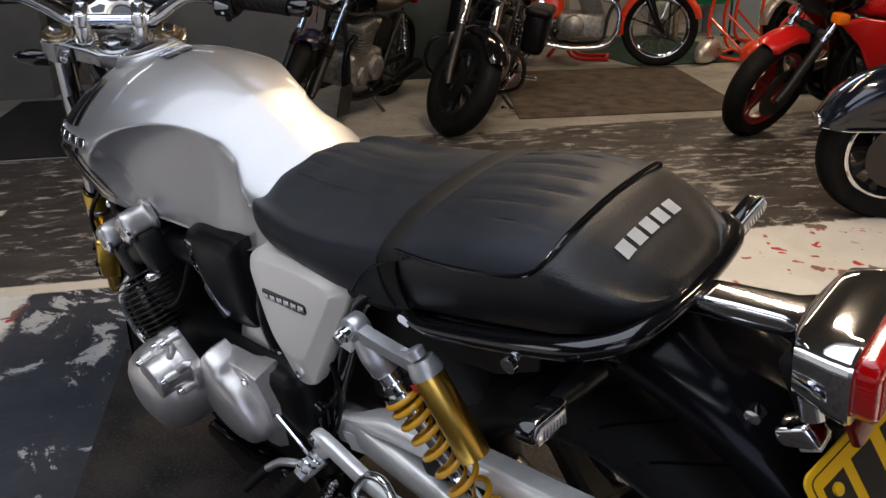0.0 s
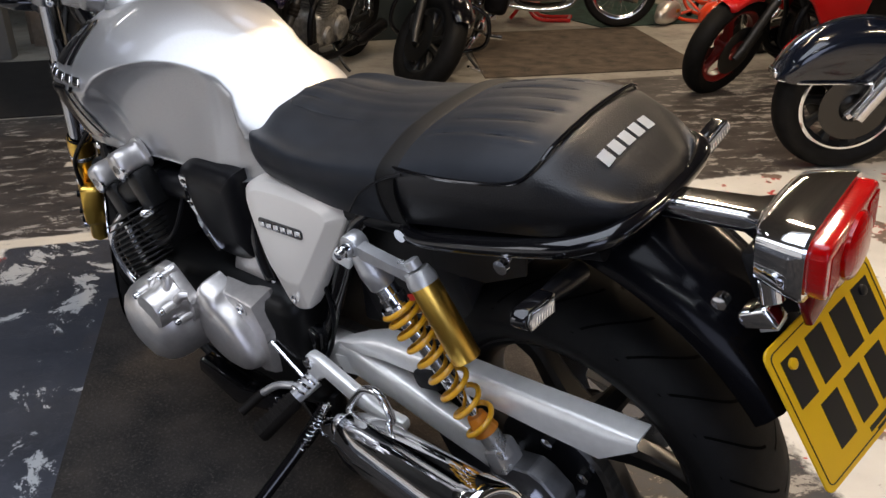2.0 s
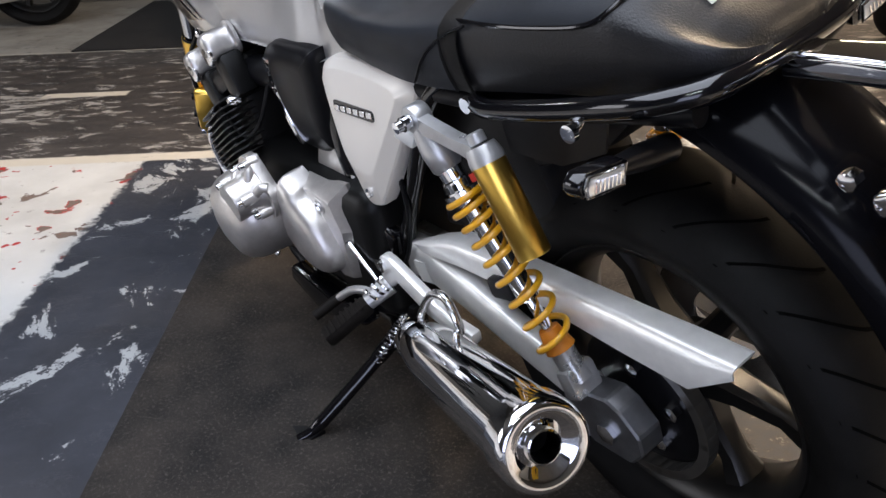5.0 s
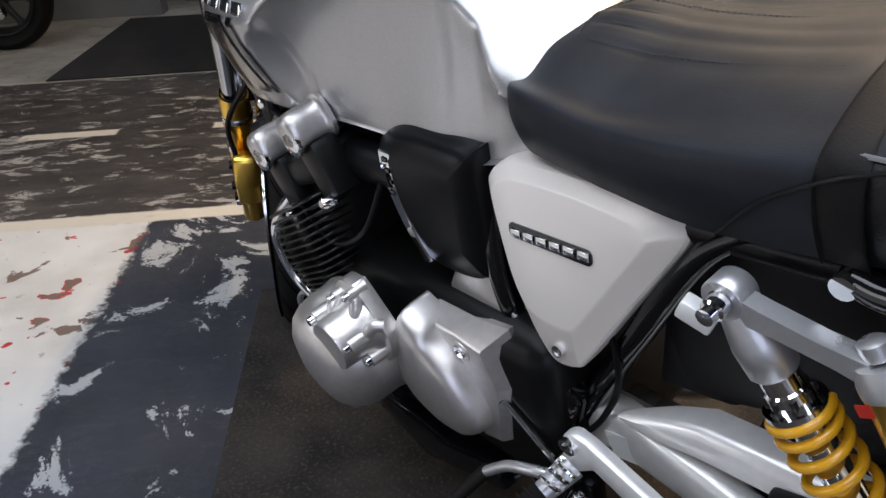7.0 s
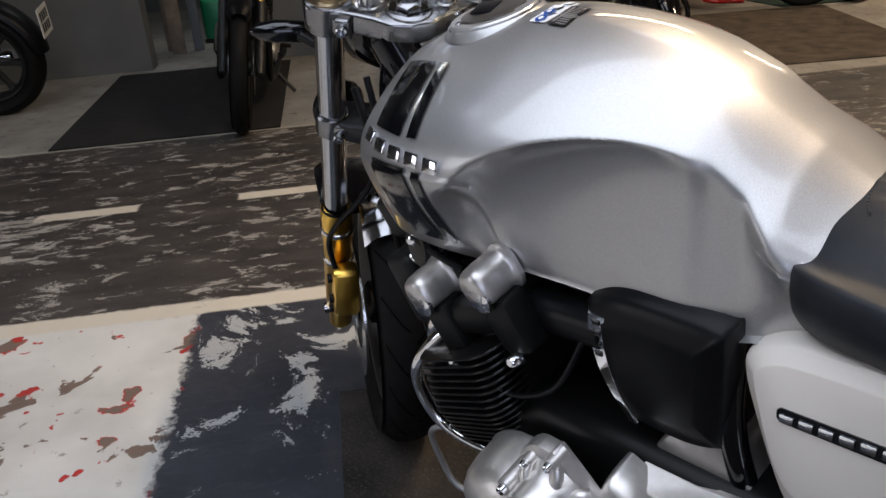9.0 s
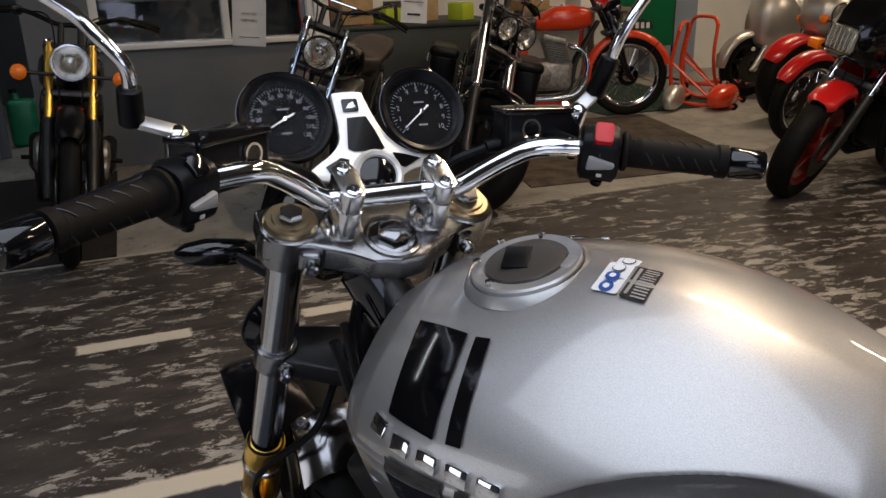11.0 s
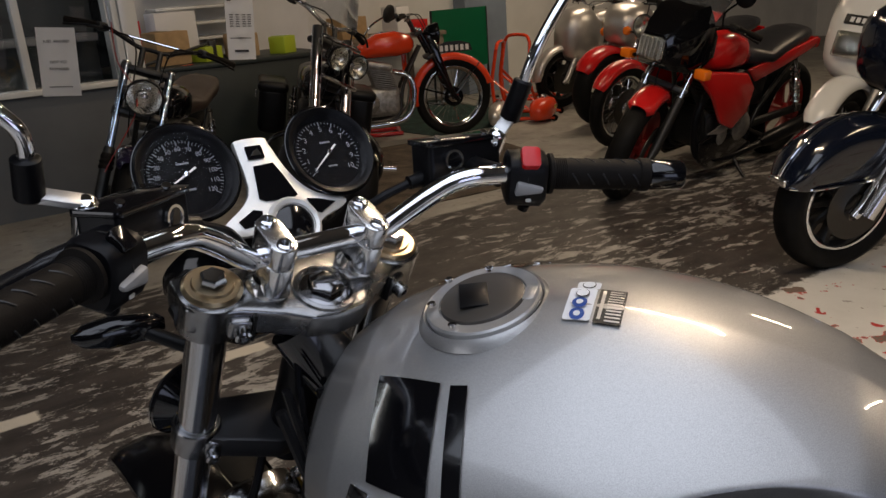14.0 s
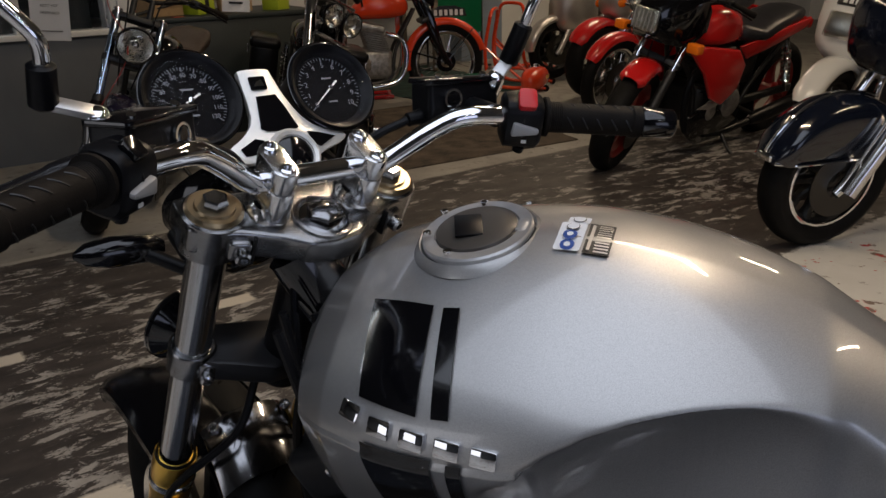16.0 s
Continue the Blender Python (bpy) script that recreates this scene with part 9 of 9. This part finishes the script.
# ---- workshop clutter ----
def trolley(label, s, r, turn):
    m = ROOM @ Matrix.Translation((s, r, 0)) @ Matrix.Rotation(radians(turn), 4, "Z")
    e_ = root("paddock_stand", label, "stand", m, "paddock stands")
    for y in (-0.2, 0.2):
        part("side_tube", tube(bent([(-0.35, y, 0.03), (0.1, y, 0.05), (0.2, y * 0.9, 0.3), (0.16, y * 0.8, 0.62)], 5), 0.016, 10), ORANGE_PAINT, e_)
        part("brace", tube([(-0.2, y, 0.04), (0.18, y, 0.36)], 0.012, 8), ORANGE_PAINT, e_)
        part("castor", lathe([(-0.012, 0), (-0.012, 0.028), (0.012, 0.028), (0.012, 0)], (0.12, y, 0.03), (0, 1, 0), 16), GRIP, e_)
        part("castor", lathe([(-0.012, 0), (-0.012, 0.028), (0.012, 0.028), (0.012, 0)], (-0.35, y, 0.028), (0, 1, 0), 16), GRIP, e_)
    part("top_bar", tube(bent([(0.16, -0.16, 0.62), (0.15, -0.1, 0.68), (0.15, 0.1, 0.68), (0.16, 0.16, 0.62)], 5), 0.016, 10), ORANGE_PAINT, e_)
    part("cross_tube", tube([(0.1, -0.2, 0.06), (0.1, 0.2, 0.06)], 0.016, 10), ORANGE_PAINT, e_)
    part("cross_tube", tube([(-0.3, -0.2, 0.04), (-0.3, 0.2, 0.04)], 0.016, 10), ORANGE_PAINT, e_)
    return e_


trolley("red tubular paddock stand on the green mat", 5.77, -3.514, 40)
trolley("red tubular paddock stand by the back wall", 6.367, -4.135, 100)
st = root("paddock_stand", "low red stand under the vintage motorcycle", "stand", ROOM @ Matrix.Translation((6.202, -2.166, 0)) @ Matrix.Rotation(radians(65), 4, "Z"), "paddock stands")
for y in (-0.12, 0.12):
    part("side_tube", tube(bent([(-0.3, y, 0.02), (0.0, y, 0.03), (0.12, y, 0.16), (0.25, y, 0.03)], 5), 0.017, 10), RED_PAINT, st)
part("top_plate", box((0.08, 0, 0.15), (0.16, 0.3, 0.02), None, 0.005), RED_PAINT, st)
part("cross_tube", tube([(-0.28, -0.14, 0.025), (-0.28, 0.14, 0.025)], 0.015, 10), RED_PAINT, st)

for s, r, turn, mt, lb, hw in ((5.493, -3.565, -60, ORANGE_PAINT, "orange motorcycle fuel tank lying on the floor", 0.1), (5.632, -3.172, -50, ENGINE_SILVER, "silver motorcycle fuel tank lying on the floor", 0.075)):
    m = ROOM @ Matrix.Translation((s, r, 0.008)) @ Matrix.Rotation(radians(turn), 4, "Z")
    t_ = root("loose_fuel_tank", lb, "fuel tank", m)
    part("tank_shell", lump([(-0.22, 0.02, 0.06, 0.1), (-0.2, hw * 0.6, 0.02, 0.14), (-0.1, hw, 0.0, 0.19), (0.06, hw, 0.0, 0.2), (0.18, hw * 0.7, 0.02, 0.16), (0.24, 0.02, 0.06, 0.1)], 22, 0.8), mt, t_, smooth=60)
    part("filler_neck", lathe([(0, 0.03), (0.02, 0.03), (0.024, 0.02), (0.024, 0)], (0.02, 0, 0.195), (0, 0, 1), 16), CHROME, t_)
    part("badge", box((0.04, -hw * 0.98, 0.11), (0.08, 0.006, 0.03), None, 0.002), GOLD, t_)

# counter with boxes on it and shelves behind
ctr = root("counter", "dark grey-green workshop counter with cluttered top", "counter", ROOM @ Matrix.Translation((EAST + 0.02, -0.25, 0)))
part("front_panel", box((0.02, -0.6, 0.39), (0.04, 1.2, 0.78), None, 0.004), DARK_CABINET_AND_SHADE, ctr)
part("side_panel", box((0.38, -1.18, 0.39), (0.68, 0.04, 0.78), None, 0.004), DARK_CABINET_AND_SHADE, ctr)
part("worktop", box((0.36, -0.6, 0.795), (0.76, 1.24, 0.03), None, 0.005), DARK_CABINET_AND_SHADE, ctr)
part("round_cap", lathe([(0, 0.018), (0.003, 0.018), (0.004, 0.015), (0.004, 0)], (0, -0.33, 0.66), (-1, 0, 0), 20), ALU, ctr)
part("red_tag", box((0.05, -0.28, 0.8115), (0.06, 0.07, 0.002)), RED_PAINT, ctr)
CARD = grained(material("brown_cardboard", (0.42, 0.28, 0.14), 0.8), 18, 0.15, 0.1, 200)
LIME = material("lime_plastic", (0.4, 0.5, 0.03), 0.4)
GREEN = material("green_plastic", (0.01, 0.2, 0.09), 0.35)
def carton(s, r, z, w, d, h, mt, turn, lb, cat="box"):
    m = ROOM @ Matrix.Translation((s, r, z)) @ Matrix.Rotation(radians(turn), 4, "Z")
    c_ = root("carton" if cat == "box" else cat.replace(" ", "_"), lb, cat, m)
    part("body", box((0, 0, h / 2), (w, d, h), None, 0.006), mt, c_)
    part("flap", box((0, 0, h + 0.002), (w * 0.98, d * 0.48, 0.004), None, 0.001), mt, c_)
    part("tape", box((0, 0, h + 0.006), (w * 0.99, 0.04, 0.002)), PAPER, c_)
    return c_


carton(5.822, -0.477, 0.81, 0.22, 0.24, 0.22, CARD, 10, "brown cardboard carton on the counter")
carton(5.762, -0.726, 0.81, 0.16, 0.16, 0.10, LIME, 25, "lime green parts box on the counter")
carton(6.096, -0.612, 0.81, 0.2, 0.3, 0.34, PAPER, 5, "white carton at the back of the counter")
carton(5.868, -1.027, 0.81, 0.2, 0.22, 0.16, CARD, -12, "brown cardboard carton beside the lime box")
carton(5.731, -1.286, 0.81, 0.14, 0.14, 0.12, LIME, 30, "small lime green box on the counter edge")
carton(6.046, -0.301, 0.81, 0.12, 0.12, 0.3, RED_PAINT, 20, "tall red tin on the counter", "tin")
for z in (0.95, 1.06, 1.17, 1.3):
    sh = root("wall_shelf", "pale grey wall shelf behind the counter", "shelf", ROOM @ Matrix.Translation((6.224, -0.871, z)), "wall shelves")
    part("board", box((0, 0, 0), (0.26, 0.7, 0.02), None, 0.003), WHITE_GLOSS, sh)
    for y in (-0.28, 0.28):
        part("bracket", box((0.02, y, -0.03), (0.22, 0.02, 0.04)), WHITE_GLOSS, sh)
bl = root("bench_lamp_arm", "dark folded arm leaning over the counter", "arm", ROOM @ Matrix.Translation((5.711, -0.477, 0.81)))
part("arm", tube([(0, 0.2, 0.02), (0, -0.25, 0.12)], 0.01, 8), DIRTY_BLACK, bl)
part("post", box((0, -0.28, 0.07), (0.05, 0.05, 0.14), None, 0.008), DIRTY_BLACK, bl)
# green container and planks beyond the doorway
jc = root("jerrycan", "green plastic container on the floor beyond the doorway", "container", ROOM @ Matrix.Translation((6.58, 1.844, 0)))
part("body", box((0, 0, 0.17), (0.16, 0.2, 0.34), None, 0.04, segments=3), GREEN, jc)
part("neck", tube([(0, 0.03, 0.33), (0, 0.04, 0.4)], [0.03, 0.025], 14), GREEN, jc)
part("cap", tube([(0, 0.04, 0.39), (0, 0.042, 0.42)], 0.028, 14), BLACK_PLASTIC, jc)
WOOD = grained(material("dusty_plank", (0.2, 0.16, 0.12), 0.7), 12, 0.3, 0.2, 120)
for k, (r, w_) in enumerate(((2.09, 0.1), (1.95, 0.07), (2.17, 0.05))):
    tagged(part("plank", box(room(6.15 + 0.06 * k, r, 0.75), (0.03, w_, 1.5), ROOM @ pose(0, 0, 0, 0, 4, 0), 0.003), (WOOD, GREY_WALL, WOOD)[k]), "dusty plank leaning upright beyond the doorway", "plank", "planks")
carton(6.798, 1.667, 0.0, 0.25, 0.3, 0.3, PAPER, 12, "pale carton on the floor beyond the doorway")
# green and white things by the pillar
gb = root("fabric_screen", "green cloth screen standing by the pillar", "screen", ROOM @ Matrix.Translation((7.145, -3.876, 0)))
for y in (-0.35, 0.35):
    part("leg", tube([(0, y, 0), (0, y, 0.95)], 0.012, 8), DIRTY_BLACK, gb)
    part("foot", box((0, y, 0.01), (0.3, 0.03, 0.02)), DIRTY_BLACK, gb)
bm = bmesh.new()
loft([[(0.02 * math.sin(7 * y) + 0.004, y, z) for y in [-0.35 + 0.05 * i for i in range(15)]] for z in (0.35, 0.6, 0.95)], bm, False, False)
bmesh.ops.solidify(bm, geom=bm.faces[:], thickness=0.004)
part("cloth", bm, GREEN, gb)
wt = root("work_table", "wooden work table with clutter by the back wall", "table", ROOM @ Matrix.Translation((7.327, -2.944, 0)))
part("tabletop", box((0, 0, 0.74), (0.7, 1.3, 0.04), None, 0.005), WOOD, wt)
for x in (-0.3, 0.3):
    for y in (-0.6, 0.6):
        part("leg", box((x, y, 0.36), (0.05, 0.05, 0.72), None, 0.004), WOOD, wt)
carton(7.277, -2.633, 0.76, 0.25, 0.3, 0.2, CARD, 8, "brown carton on the work table")
carton(7.213, -3.151, 0.76, 0.2, 0.2, 0.26, PAPER, 20, "white carton on the work table")
carton(7.263, -3.41, 0.76, 0.18, 0.2, 0.12, RED_PAINT, -8, "red tool box on the work table", "tool box")
